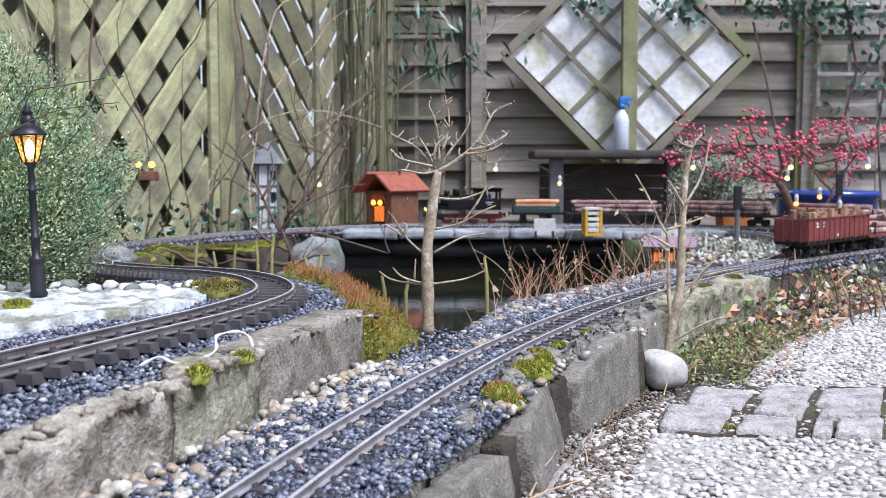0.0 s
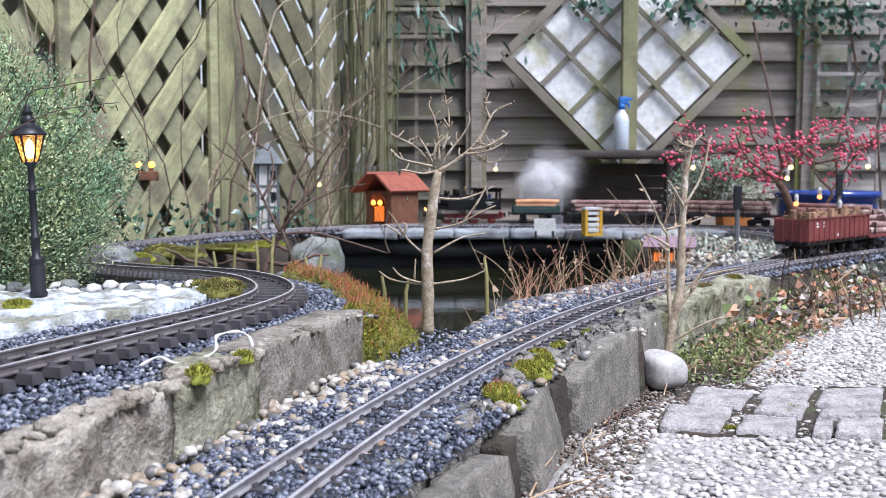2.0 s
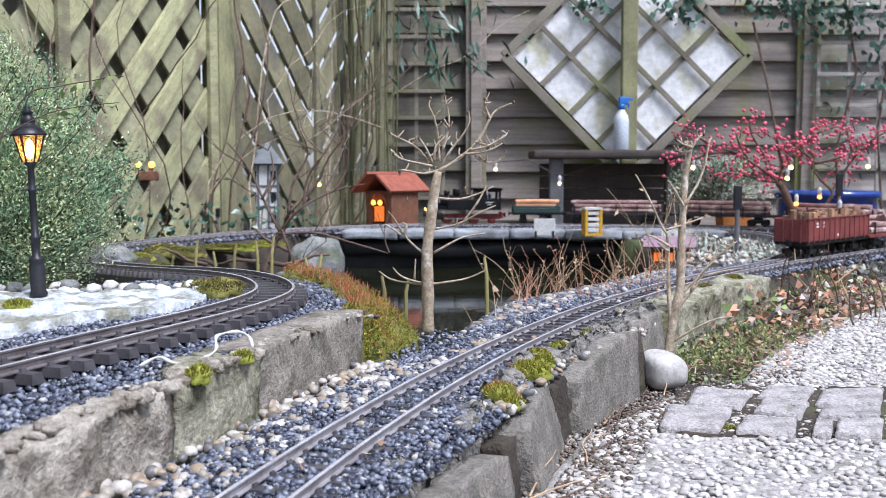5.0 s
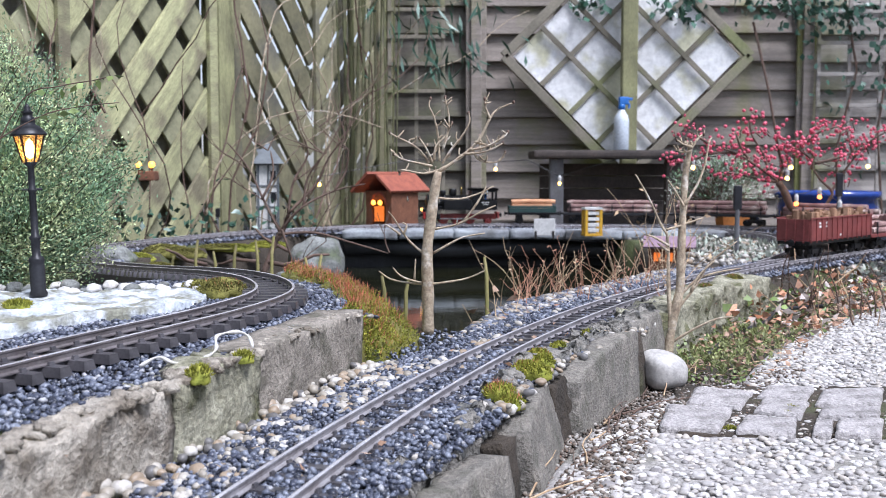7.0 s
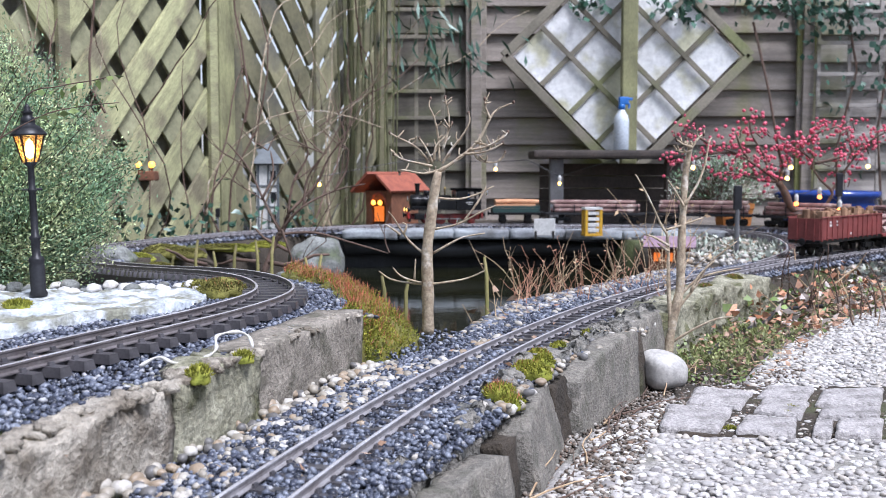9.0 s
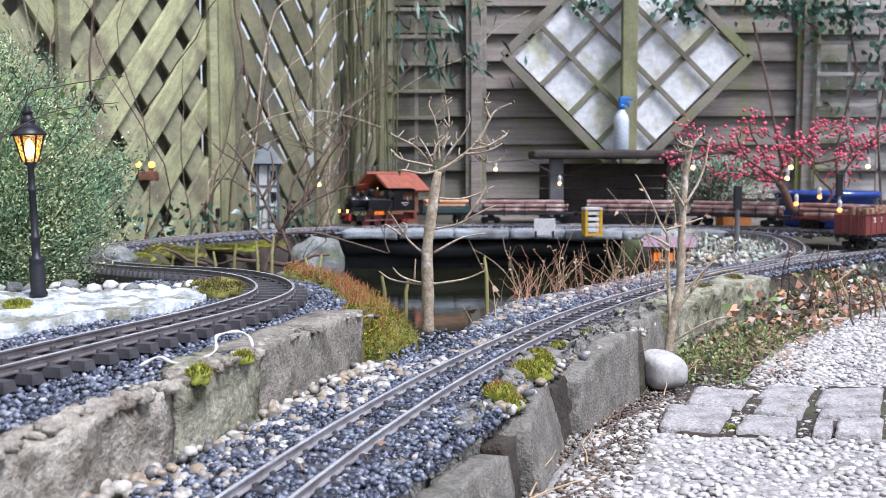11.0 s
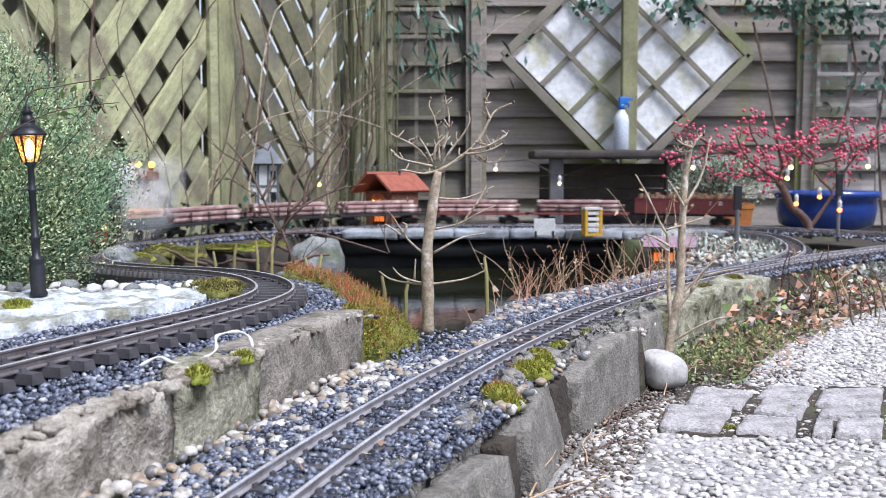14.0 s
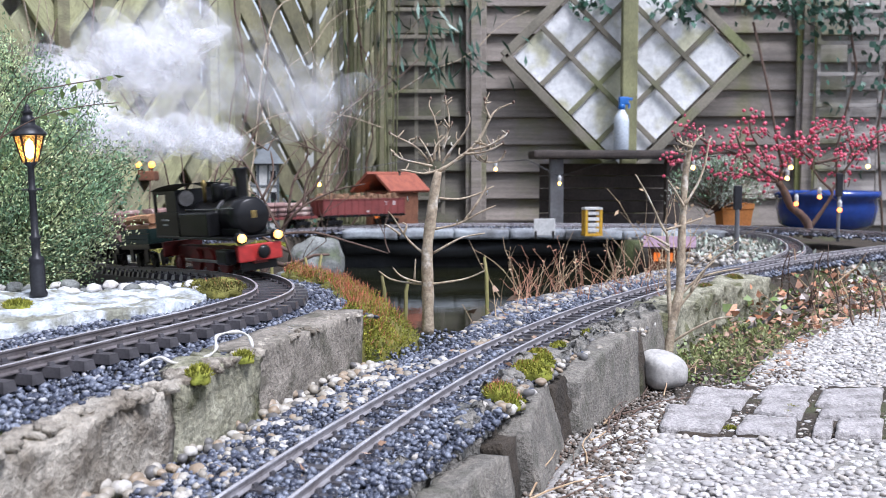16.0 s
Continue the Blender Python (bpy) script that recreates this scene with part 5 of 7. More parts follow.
def build_loco(length):
    t = thing("steam_locomotive", 0, 0, 0, 0, "black narrow-gauge model steam locomotive with red frame and lit headlamps", "locomotive")
    K, Rd = M["loco_black"], M["loco_red"]
    bm = BM()
    box(bm, -0.012, 0.012, -0.32, -0.02, 0.018, 0.04, 0.002)
    part("frame", bm, M["wheel_red"], t, "dark red underframe")
    for y0, y1 in ((-0.026, -0.017), (-0.329, -0.32)):
        bm = BM()
        box(bm, -0.036, 0.036, y0, y1, 0.022, 0.048, 0.002)
        part("buffer_beam", bm, Rd if y0 > -0.1 else M["wheel_red"], t, "bright red buffer beam" if y0 > -0.1 else "dark red rear beam")
    for y, d in ((-0.017, 1), (-0.329, -1)):
        bm = BM()
        m = Matrix.Translation((0, y, 0.036)) @ Matrix.Rotation(radians(-90 * d), 4, 'X')
        lathe(bm, [(0.005, 0), (0.005, 0.008), (0.0105, 0.01), (0.0105, 0.013), (0.006, 0.015)], 16, m)
        part("buffer", bm, K, t, "black centre buffer", True)
    bm = BM()
    box(bm, -0.03, 0.03, -0.031, -0.024, 0.008, 0.0215, 0.002)
    part("rail_guard", bm, K, t)
    bm = BM()
    box(bm, -0.046, 0.046, -0.32, -0.027, 0.0565, 0.0605, 0.001)
    part("running_board", bm, K, t)
    bm = BM()
    m = Matrix.Translation((0, -0.2, 0.09)) @ Matrix.Rotation(radians(-90), 4, 'X')
    lathe(bm, [(0.027, 0), (0.027, 0.09), (0.0283, 0.0905), (0.0283, 0.094), (0.027, 0.0945), (0.027, 0.118), (0.0295, 0.1185), (0.0295, 0.162), (0.027, 0.164)], 32, m)
    part("boiler", bm, K, t, "black boiler barrel with bands", True)
    bm = BM()
    m = Matrix.Translation((0, -0.0365, 0.09)) @ Matrix.Rotation(radians(-90), 4, 'X')
    lathe(bm, [(0.0275, 0), (0.0285, 0.002), (0.0245, 0.0035), (0.021, 0.005), (0.012, 0.0075), (0.003, 0.0085)], 32, m)
    door = part("smokebox_door", bm, K, t, "dished smokebox door", True)
    bm = BM()
    box(bm, -0.0045, 0.0045, -0.0295, -0.0275, 0.0865, 0.0985, 0.0008)
    part("number_plate", bm, M["brass"], door, "small brass plate")
    bm = BM()
    box(bm, -0.024, 0.024, -0.1, -0.036, 0.0606, 0.072, 0.002)
    part("saddle", bm, K, t)
    for sx in (-1, 1):
        bm = BM()
        box(bm, sx * 0.0335 - 0.0125, sx * 0.0335 + 0.0125, -0.215, -0.1, 0.0606, 0.099, 0.003)
        part("side_tank", bm, K, t, "black riveted side tank")
        bm = BM()
        rod(bm, [(sx * 0.034, -0.21, 0.103), (sx * 0.034, -0.1, 0.103), (sx * 0.029, -0.04, 0.104)], 0.0012, 6)
        part("handrail", bm, M["steel"], t)
        bm = BM()
        box(bm, sx * 0.036 - 0.009, sx * 0.036 + 0.009, -0.085, -0.045, 0.018, 0.042, 0.004)
        part("cylinder", bm, K, t)
        bm = BM()
        box(bm, sx * 0.032 - 0.0015, sx * 0.032 + 0.0015, -0.235, -0.085, 0.018, 0.023, 0.001)
        part("coupling_rod", bm, M["steel"], t)
        bm = BM()
        m = Matrix.Translation((sx * 0.03, -0.016, 0.0585)) @ Matrix.Rotation(radians(-90), 4, 'X')
        lathe(bm, [(0.005, -0.012), (0.009, -0.008), (0.0095, 0.001), (0.0088, 0.002)], 18, m)
        lamp = part("headlamp", bm, K, t, "round black headlamp", True)
        bm = BM()
        lathe(bm, [(0.0068, 0.002), (0.0062, 0.0036), (0.003, 0.005), (0.0005, 0.0054)], 18, m)
        part("lens", bm, M["glow_head"], lamp, "glowing warm white lens", True)
        # curved steam pipe
        bm = BM()
        rod(bm, [(sx * 0.0285 * math.sin(a), -0.105, 0.09 + 0.0285 * math.cos(a)) for a in [0.3 + 0.18 * k for k in range(11)]], 0.0018, 6)
        part("steam_pipe", bm, M["steel"], t)
    bm = BM()
    lathe(bm, [(0.012, 0.113), (0.0085, 0.118), (0.0085, 0.123), (0.0095, 0.15), (0.0115, 0.1605), (0.0125, 0.162), (0.0125, 0.1645), (0.0095, 0.1645), (0.0085, 0.155), (0.002, 0.154)], 20, Matrix.Translation((0, -0.062, 0)))
    part("chimney", bm, K, t, "tall black flared chimney", True)
    for y, r, z in ((-0.1, 0.0125, 0.136), (-0.14, 0.0155, 0.143)):
        bm = BM()
        lathe(bm, [(r, 0.11), (r, z - 0.006), (r * 0.92, z - 0.001), (r * 0.6, z), (0.002, z + 0.0005)], 20, Matrix.Translation((0, y, 0)))
        part("dome", bm, K, t, "black steam dome", True)
    bm = BM()
    lathe(bm, [(0.003, 0.11), (0.003, 0.138), (0.005, 0.142), (0.003, 0.15)], 10, Matrix.Translation((0.012, -0.178, 0)))
    part("whistle", bm, M["brass"], t, "brass whistle", True)
    # cab with real openings
    for sx in (-1, 1):
        bm = BM()
        x0, x1 = sorted((sx * 0.047, sx * 0.044))
        box(bm, x0, x1, -0.318, -0.216, 0.0606, 0.1, 0.0006)
        box(bm, x0, x1, -0.318, -0.308, 0.1002, 0.137, 0.0006)
        box(bm, x0, x1, -0.262, -0.216, 0.1002, 0.137, 0.0006)
        box(bm, x0, x1, -0.3078, -0.2622, 0.13, 0.137, 0.0006)
        w = part("cab_side", bm, K, t, "black cab side with window opening")
        bm = BM()
        box(bm, sx * 0.0477 - 0.0006, sx * 0.0477 + 0.0006, -0.285, -0.255, 0.086, 0.089, 0)
        box(bm, sx * 0.0477 - 0.0006, sx * 0.0477 + 0.0006, -0.28, -0.26, 0.078, 0.081, 0)
        part("lettering", bm, M["plaster"], w, "small pale illegible lettering")
        bm = BM()
        lathe(bm, [(0.011, -0.002), (0.013, -0.002), (0.013, 0.0025), (0.011, 0.0025), (0.011, -0.0019)], 20, Matrix.Translation((sx * 0.03, -0.2145, 0.122)) @ Matrix.Rotation(radians(90), 4, 'X'))
        part("spectacle_ring", bm, M["steel"], t)
        bm = BM()
        lathe(bm, [(0.0105, -0.001), (0.0105, 0.001)], 20, Matrix.Translation((sx * 0.03, -0.2145, 0.122)) @ Matrix.Rotation(radians(90), 4, 'X'))
        part("spectacle_glass", bm, M["window_dark"], t)
    bm = BM()
    box(bm, -0.0438, 0.0438, -0.219, -0.2165, 0.0606, 0.137, 0.0006)
    part("cab_front", bm, K, t)
    bm = BM()
    box(bm, -0.0438, 0.0438, -0.318, -0.3155, 0.0606, 0.1, 0.0006)
    part("cab_back", bm, K, t)
    bm = BM()
    n = 12
    top = [[bm.verts.new((0.051 * math.sin(a), y, 0.1375 + 0.0115 * math.cos(a * 1.15) - 0.003 + dz)) for a in [-1.25 + 2.5 * k / n for k in range(n + 1)]] for y, dz in ((-0.325, 0), (-0.205, 0))]
    for k in range(n):
        bm.faces.new((top[0][k], top[0][k + 1], top[1][k + 1], top[1][k]))
    bmesh.ops.solidify(bm, geom=list(bm.faces), thickness=0.0018)
    part("cab_roof", bm, K, t, "curved black cab roof", True)
    bm = BM()
    lathe(bm, [(0.009, 0.0606), (0.01, 0.09), (0.008, 0.1), (0.004, 0.104), (0.007, 0.11), (0.007, 0.118), (0.003, 0.122)], 12, Matrix.Translation((0.022, -0.28, 0)))
    part("driver_figurine", bm, M["blue_plastic"], t, "plain blue figurine shape in the cab", True)
    for y in (-0.1, -0.155, -0.21):
        wheelset_parts(t, y, 0.019, M["wheel_red"], True)
    wheelset_parts(t, -0.285, 0.0125, M["wheel_red"])
    t.scale = (0.96, 0.96, 0.96)
    TRAIN.append((t, length))


def underframe(t, length, mat, deck_z=0.044, width=0.085):
    bm = BM()
    box(bm, -width / 2, width / 2, -length + 0.014, -0.014, deck_z - 0.009, deck_z, 0.0015)
    part("deck", bm, mat, t)
    for y, d in ((-0.014, 1), (-length + 0.014, -1)):
        bm = BM()
        lathe(bm, [(0.004, 0), (0.004, 0.007), (0.009, 0.009), (0.009, 0.0125), (0.004, 0.0135)], 12, Matrix.Translation((0, y, deck_z - 0.004)) @ Matrix.Rotation(radians(-90 * d), 4, 'X'))
        part("buffer", bm, M["loco_black"], t)


def bogie(t, y):
    for sx in (-1, 1):
        bm = BM()
        box(bm, sx * 0.031 - 0.003, sx * 0.031 + 0.003, y - 0.036, y + 0.036, 0.012, 0.024, 0.002)
        box(bm, sx * 0.0345 - 0.003, sx * 0.0345 + 0.003, y - 0.03, y - 0.02, 0.01, 0.024, 0.001)
        box(bm, sx * 0.0345 - 0.003, sx * 0.0345 + 0.003, y + 0.02, y + 0.03, 0.01, 0.024, 0.001)
        part("bogie_side", bm, M["loco_black"], t)
    bm = BM()
    box(bm, -0.028, 0.028, y - 0.012, y + 0.012, 0.02, 0.0345, 0.001)
    part("bogie_bolster", bm, M["loco_black"], t)
    for dy in (-0.025, 0.025):
        wheelset_parts(t, y + dy, 0.0125, M["wheel_dark"])


def build_log_wagon(length, red, seed):
    rng = random.Random(seed)
    t = thing("log_wagon", 0, 0, 0, 0, "flat model wagon with red frame loaded with thin pinkish logs" if red else "flat model wagon with black frame loaded with thin pinkish logs", "wagon", "log wagons")
    mat = M["wagon_red"] if red else M["wagon_black"]
    underframe(t, length, mat)
    bogie(t, -0.075)
    bogie(t, -length + 0.075)
    n = 5
    for k in range(n):
        y = -0.045 - (length - 0.09) * k / (n - 1)
        for sx in (-1, 1):
            bm = BM()
            box(bm, sx * 0.041 - 0.0018, sx * 0.041 + 0.0018, y - 0.002, y + 0.002, 0.03, 0.078, 0.0006)
            part("stake", bm, M["wagon_black"], t)
    for layer, cnt in ((0, 4), (1, 4), (2, 3)):
        for k in range(cnt):
            r = rng.uniform(0.0075, 0.0098)
            x = (k - (cnt - 1) / 2) * 0.0185
            z = 0.044 + 0.009 + layer * 0.0162
            y0 = -0.03 - rng.uniform(0, 0.03)
            y1 = -length + 0.03 + rng.uniform(0, 0.03)
            if layer == 2 and rng.random() < 0.4:
                y1 += 0.08
            bend = rng.uniform(-0.004, 0.004)
            bm = BM()
            rod(bm, [(x + bend * math.sin(math.pi * j / 6), y0 + (y1 - y0) * j / 6, z + 0.4 * bend * math.sin(math.pi * j / 6 + 0.5)) for j in range(7)], [r * rng.uniform(0.88, 1.05) for _ in range(7)], 9)
            part("log", bm, M["log_bark"], t)
    TRAIN.append((t, length))


def build_timber_wagon(length):
    t = thing("timber_wagon", 0, 0, 0, 0, "small dark green low-sided model wagon with fresh orange timber", "wagon")
    underframe(t, length, M["loco_black"])
    for sx in (-1, 1):
        for k in range(3):
            bm = BM()
            box(bm, sx * 0.041 - 0.0015, sx * 0.041 + 0.0015, -length + 0.018, -0.018, 0.0445 + 0.0088 * k, 0.0528 + 0.0088 * k, 0.0008)
            part("side_board", bm, M["wagon_green"], t)
    for y in (-0.018, -length + 0.018):
        bm = BM()
        box(bm, -0.0395, 0.0395, y - 0.0015, y + 0.0015, 0.0445, 0.07, 0.0008)
        part("end_board", bm, M["wagon_green"], t)
    rng = random.Random(2)
    for layer in range(3):
        for k in range(4):
            bm = BM()
            x = (k - 1.5) * 0.018
            if layer < 2:
                box(bm, x - 0.008, x + 0.008, -length + 0.024 + rng.uniform(0, 0.015), -0.024 - rng.uniform(0, 0.01), 0.054 + 0.0125 * layer, 0.065 + 0.0125 * layer, 0.002)
            else:
                rod(bm, [(x, -length + 0.02, 0.086), (x + 0.002, -0.1, 0.088), (x, -0.03, 0.086)], 0.008, 9)
            part("beam", bm, M["fresh_wood"], t)
    for y in (-0.06, -length + 0.06):
        wheelset_parts(t, y, 0.0135, M["wheel_dark"])
        for sx in (-1, 1):
            bm = BM()
            box(bm, sx * 0.0345 - 0.002, sx * 0.0345 + 0.002, y - 0.011, y + 0.011, 0.012, 0.035, 0.001)
            part("axle_guard", bm, M["loco_black"], t)
    TRAIN.append((t, length))


def build_gondola(length):
    t = thing("gondola_wagon", 0, 0, 0, 0, "red-brown high-sided model goods wagon filled with split firewood", "wagon")
    underframe(t, length, M["loco_black"])
    bogie(t, -0.075)
    bogie(t, -length + 0.075)
    for sx in (-1, 1):
        bm = BM()
        box(bm, sx * 0.043 - 0.0015, sx * 0.043 + 0.0015, -length + 0.016, -0.016, 0.0445, 0.1, 0.0008)
        side = part("side_wall", bm, M["wagon_red"], t)
        n = 13
        for k in range(n):
            y = -0.02 - (length - 0.04) * k / (n - 1)
            bm = BM()
            box(bm, sx * 0.0455 - 0.0012, sx * 0.0455 + 0.0012, y - 0.002, y + 0.002, 0.041, 0.1005, 0.0005)
            part("rib", bm, M["wagon_red"], side)
        for y0, y1, z0, z1 in ((-0.345, -0.333, 0.078, 0.083), (-0.345, -0.335, 0.086, 0.091), (-0.305, -0.295, 0.087, 0.092), (-0.305, -0.296, 0.078, 0.083), (-0.22, -0.212, 0.052, 0.058)):
            bm = BM()
            box(bm, sx * 0.0449 - 0.0004, sx * 0.0449 + 0.0004, y0, y1, z0, z1, 0)
            part("marking", bm, M["plaster"], side, "small white illegible marking")
        bm = BM()
        box(bm, sx * 0.0455 - 0.002, sx * 0.0455 + 0.002, -length + 0.014, -0.014, 0.1007, 0.1035, 0.0006)
        part("top_rail", bm, M["wagon_red"], t)
    for y in (-0.016, -length + 0.016):
        bm = BM()
        box(bm, -0.0413, 0.0413, y - 0.0015, y + 0.0015, 0.0445, 0.1, 0.0008)
        part("end_wall", bm, M["wagon_red"], t)
    for x in (-0.02, 0.004, 0.027):
        for y in (-0.0132, -length + 0.0132):
            bm = BM()
            box(bm, x - 0.0018, x + 0.0018, y - 0.0011, y + 0.0011, 0.041, 0.1005, 0.0005)
            part("rib", bm, M["wagon_red"], t)
    rng = random.Random(9)
    k = 0
    y = -0.03
    while y > -length + 0.03:
        for x in (-0.028, -0.009, 0.01, 0.028):
            w = rng.uniform(0.007, 0.0095)
            h = rng.uniform(0.105, 0.124)
            bm = BM()
            lathe(bm, [(w, 0.046), (w * 1.05, h - 0.002), (w * 0.98, h)], rng.choice((4, 5, 6, 7)), Matrix.Translation((x + rng.uniform(-0.002, 0.002), y, 0)) @ Matrix.Rotation(rng.uniform(-0.12, 0.12), 4, 'X') @ Matrix.Rotation(rng.uniform(0, 3), 4, 'Z'))
            part("firewood", bm, M["firewood"], t)
        y -= rng.uniform(0.019, 0.023)
    TRAIN.append((t, length))


build_loco(0.34)
build_timber_wagon(0.22)
for i in range(5):
    build_log_wagon(0.412, i > 2, 20 + i)
build_gondola(0.41)


# ---- steam: clusters of thin veils that rise and drift, each a rigid puff ----
def steam_puff(size, seed, dense):
    rng = np.random.RandomState(seed)
    n = 9
    pos = rng.normal(0, 0.3, (n, 3)) * np.array([1.2, 1.0, 0.75])
    rad = rng.uniform(0.38, 0.62, n)
    V, F, k = [], [], len(ICO2_V)
    for j in range(n):
        bump = np.array([1 + 0.25 * noise.noise(Vector(v) * 2.2 + Vector((seed, j, 0))) for v in ICO2_V])
        V.append(ICO2_V * bump[:, None] * rad[j] + pos[j])
        F.append(ICO2_F + j * k)
    ob = raw_mesh("steam_puff", np.concatenate(V), np.concatenate(F), M["steam_dense"] if dense else M["steam_thin"], smooth=True)
    ob.scale = (size * 1.35, size * 1.35, size * 1.35)
    return tagged(ob, "drifting puff of white steam from the locomotive", "steam", "steam puffs", "stuff")


PUFFS = []

# ---- planting ----


def leaf_arrays(P, D, L, W, seed, droop=0.15):
    """Folded diamond leaves from base points P along D."""
    r = np.random.RandomState(seed)
    n = len(P)
    D = D / (np.linalg.norm(D, axis=1)[:, None] + 1e-9)
    q = r.normal(0, 1, (n, 3))
    S = np.cross(D, q)
    S /= np.linalg.norm(S, axis=1)[:, None] + 1e-9
    U = np.cross(S, D)
    L, W = np.broadcast_to(L, n)[:, None], np.broadcast_to(W, n)[:, None]
    mid = P + D * L * 0.45
    V = np.stack([P, mid + S * W * 0.5 + U * W * droop, P + D * L - U * L * droop * 0.5, mid - S * W * 0.5 + U * W * droop], 1).reshape(-1, 3)
    F = np.arange(n * 4).reshape(n, 4)
    return V, F


def leaves(name, P, D, L, W, mat, parent=None, seed=1, label="", category="", kind="stuff", droop=0.15):
    V, F = leaf_arrays(np.asarray(P, float), np.asarray(D, float), L, W, seed, droop)
    ob = raw_mesh(name, V, F, mat, parent)
    if label and parent is None:
        tagged(ob, label, category, kind=kind)
    elif label:
        ob["label"] = label
    return ob


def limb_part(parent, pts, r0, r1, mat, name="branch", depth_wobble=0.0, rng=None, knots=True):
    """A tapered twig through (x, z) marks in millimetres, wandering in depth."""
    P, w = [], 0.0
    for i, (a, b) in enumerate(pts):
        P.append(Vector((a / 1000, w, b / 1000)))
        if rng:
            w += rng.uniform(-1, 1) * depth_wobble
    fine = []
    for i in range(len(P) - 1):
        p0, p1, p2, p3 = P[max(i - 1, 0)], P[i], P[i + 1], P[min(i + 2, len(P) - 1)]
        for k in range(4):
            t = k / 4
            fine.append(0.5 * (2 * p1 + (p2 - p0) * t + (2 * p0 - 5 * p1 + 4 * p2 - p3) * t * t + (3 * p1 - p0 - 3 * p2 + p3) * t ** 3))
    fine.append(P[-1])
    n = len(fine)
    radii = []
    for k in range(n):
        r = r0 + (r1 - r0) * k / (n - 1)
        if knots and rng:
            r *= 1 + rng.uniform(-0.08, 0.14)
        radii.append(r)
    radii[-1] *= 0.7
    bm = BM()
    rod(bm, fine, radii, 10 if r0 > 0.003 else 7)
    return part(name, bm, mat, parent, "", True)


def bare_tree(x, y, z, limbs, r0, thick, mat, label, seed, twig_r=0.0021, category="small tree"):
    rng = random.Random(seed)
    t = thing("small_tree" if category != "shrub" else "berry_shrub", x, y, z, 0, label, category)
    limb_part(t, limbs[0], r0, thick, mat, "trunk", 0.004, rng)
    buds = []
    for l in limbs[1:]:
        big = len(l) > 5
        limb_part(t, l, twig_r * (1.5 if big else 1.0), twig_r * 0.5, mat, "branch", 0.008, rng)
        for a, b in l[1:]:
            buds.append((a / 1000, 0, b / 1000))
    return t, buds


M["bark_grey"] = material("bark_grey", (0.46, 0.38, 0.27), (0.28, 0.215, 0.145), rough=0.7, scale=70, fine=240, bump=0.8, bump_dist=0.0015, grain=0.4, stain=(0.56, 0.52, 0.45), stain_scale=45, stain_amount=0.4)
M["bark_brown"] = material("bark_brown", (0.15, 0.095, 0.07), (0.09, 0.06, 0.045), rough=0.8, scale=50, fine=240, bump=0.4, bump_dist=0.001)
M["leaf_heath"] = material("leaf_heath", (0.3, 0.41, 0.19), (0.5, 0.55, 0.3), rough=0.5, scale=9, fine=30, bump=0.0, per_island=0.5)
M["leaf_heath_dark"] = material("leaf_heath_dark", (0.14, 0.25, 0.13), (0.22, 0.34, 0.19), rough=0.55, scale=9, fine=30, bump=0.0, per_island=0.5)
M["leaf_ivy"] = material("leaf_ivy", (0.04, 0.1, 0.07), (0.06, 0.13, 0.085), rough=0.35, scale=9, fine=30, bump=0.0, per_island=0.4)
M["leaf_silver"] = material("leaf_silver", (0.33, 0.38, 0.31), (0.44, 0.47, 0.4), rough=0.6, scale=9, fine=30, bump=0.0, per_island=0.4)
M["leaf_bright"] = material("leaf_bright", (0.22, 0.28, 0.09), (0.13, 0.2, 0.06), rough=0.55, scale=20, fine=60, bump=0.0, per_island=0.4)
M["moss"] = material("moss", (0.32, 0.31, 0.04), (0.2, 0.22, 0.03), rough=0.9, scale=40, fine=300, bump=0.4, per_island=0.45)
M["moss_red"] = material("moss_red", (0.5, 0.11, 0.07), (0.55, 0.24, 0.13), rough=0.7, scale=40, fine=300, bump=0.0, per_island=0.4)
M["straw"] = material("straw", (0.5, 0.38, 0.24), (0.36, 0.24, 0.14), rough=0.8, scale=30, fine=200, bump=0.1, per_island=0.3)
M["rust_stalk"] = material("rust_stalk", (0.45, 0.24, 0.15), (0.33, 0.16, 0.1), rough=0.8, scale=30, fine=200, bump=0.1, per_island=0.35)
M["dead_leaf"] = material("dead_leaf", (0.3, 0.17, 0.1), (0.45, 0.33, 0.25), rough=0.75, scale=30, fine=120, bump=0.1, per_island=0.5)
M["berry"] = material("berry", (0.68, 0.13, 0.19), (0.55, 0.07, 0.12), rough=0.3, scale=60, bump=0.0, per_island=0.25)
M["bamboo"] = material("bamboo", (0.13, 0.14, 0.06), (0.09, 0.085, 0.045), rough=0.5, scale=12, fine=60, bump=0.1, per_object=0.3)
M["reed"] = material("reed", (0.34, 0.29, 0.13), (0.22, 0.22, 0.06), rough=0.7, scale=20, bump=0.1, per_object=0.35)
M["bark_dark"] = material("bark_dark", (0.07, 0.055, 0.04), (0.045, 0.035, 0.025), rough=0.9, scale=50, fine=240, bump=0.3)
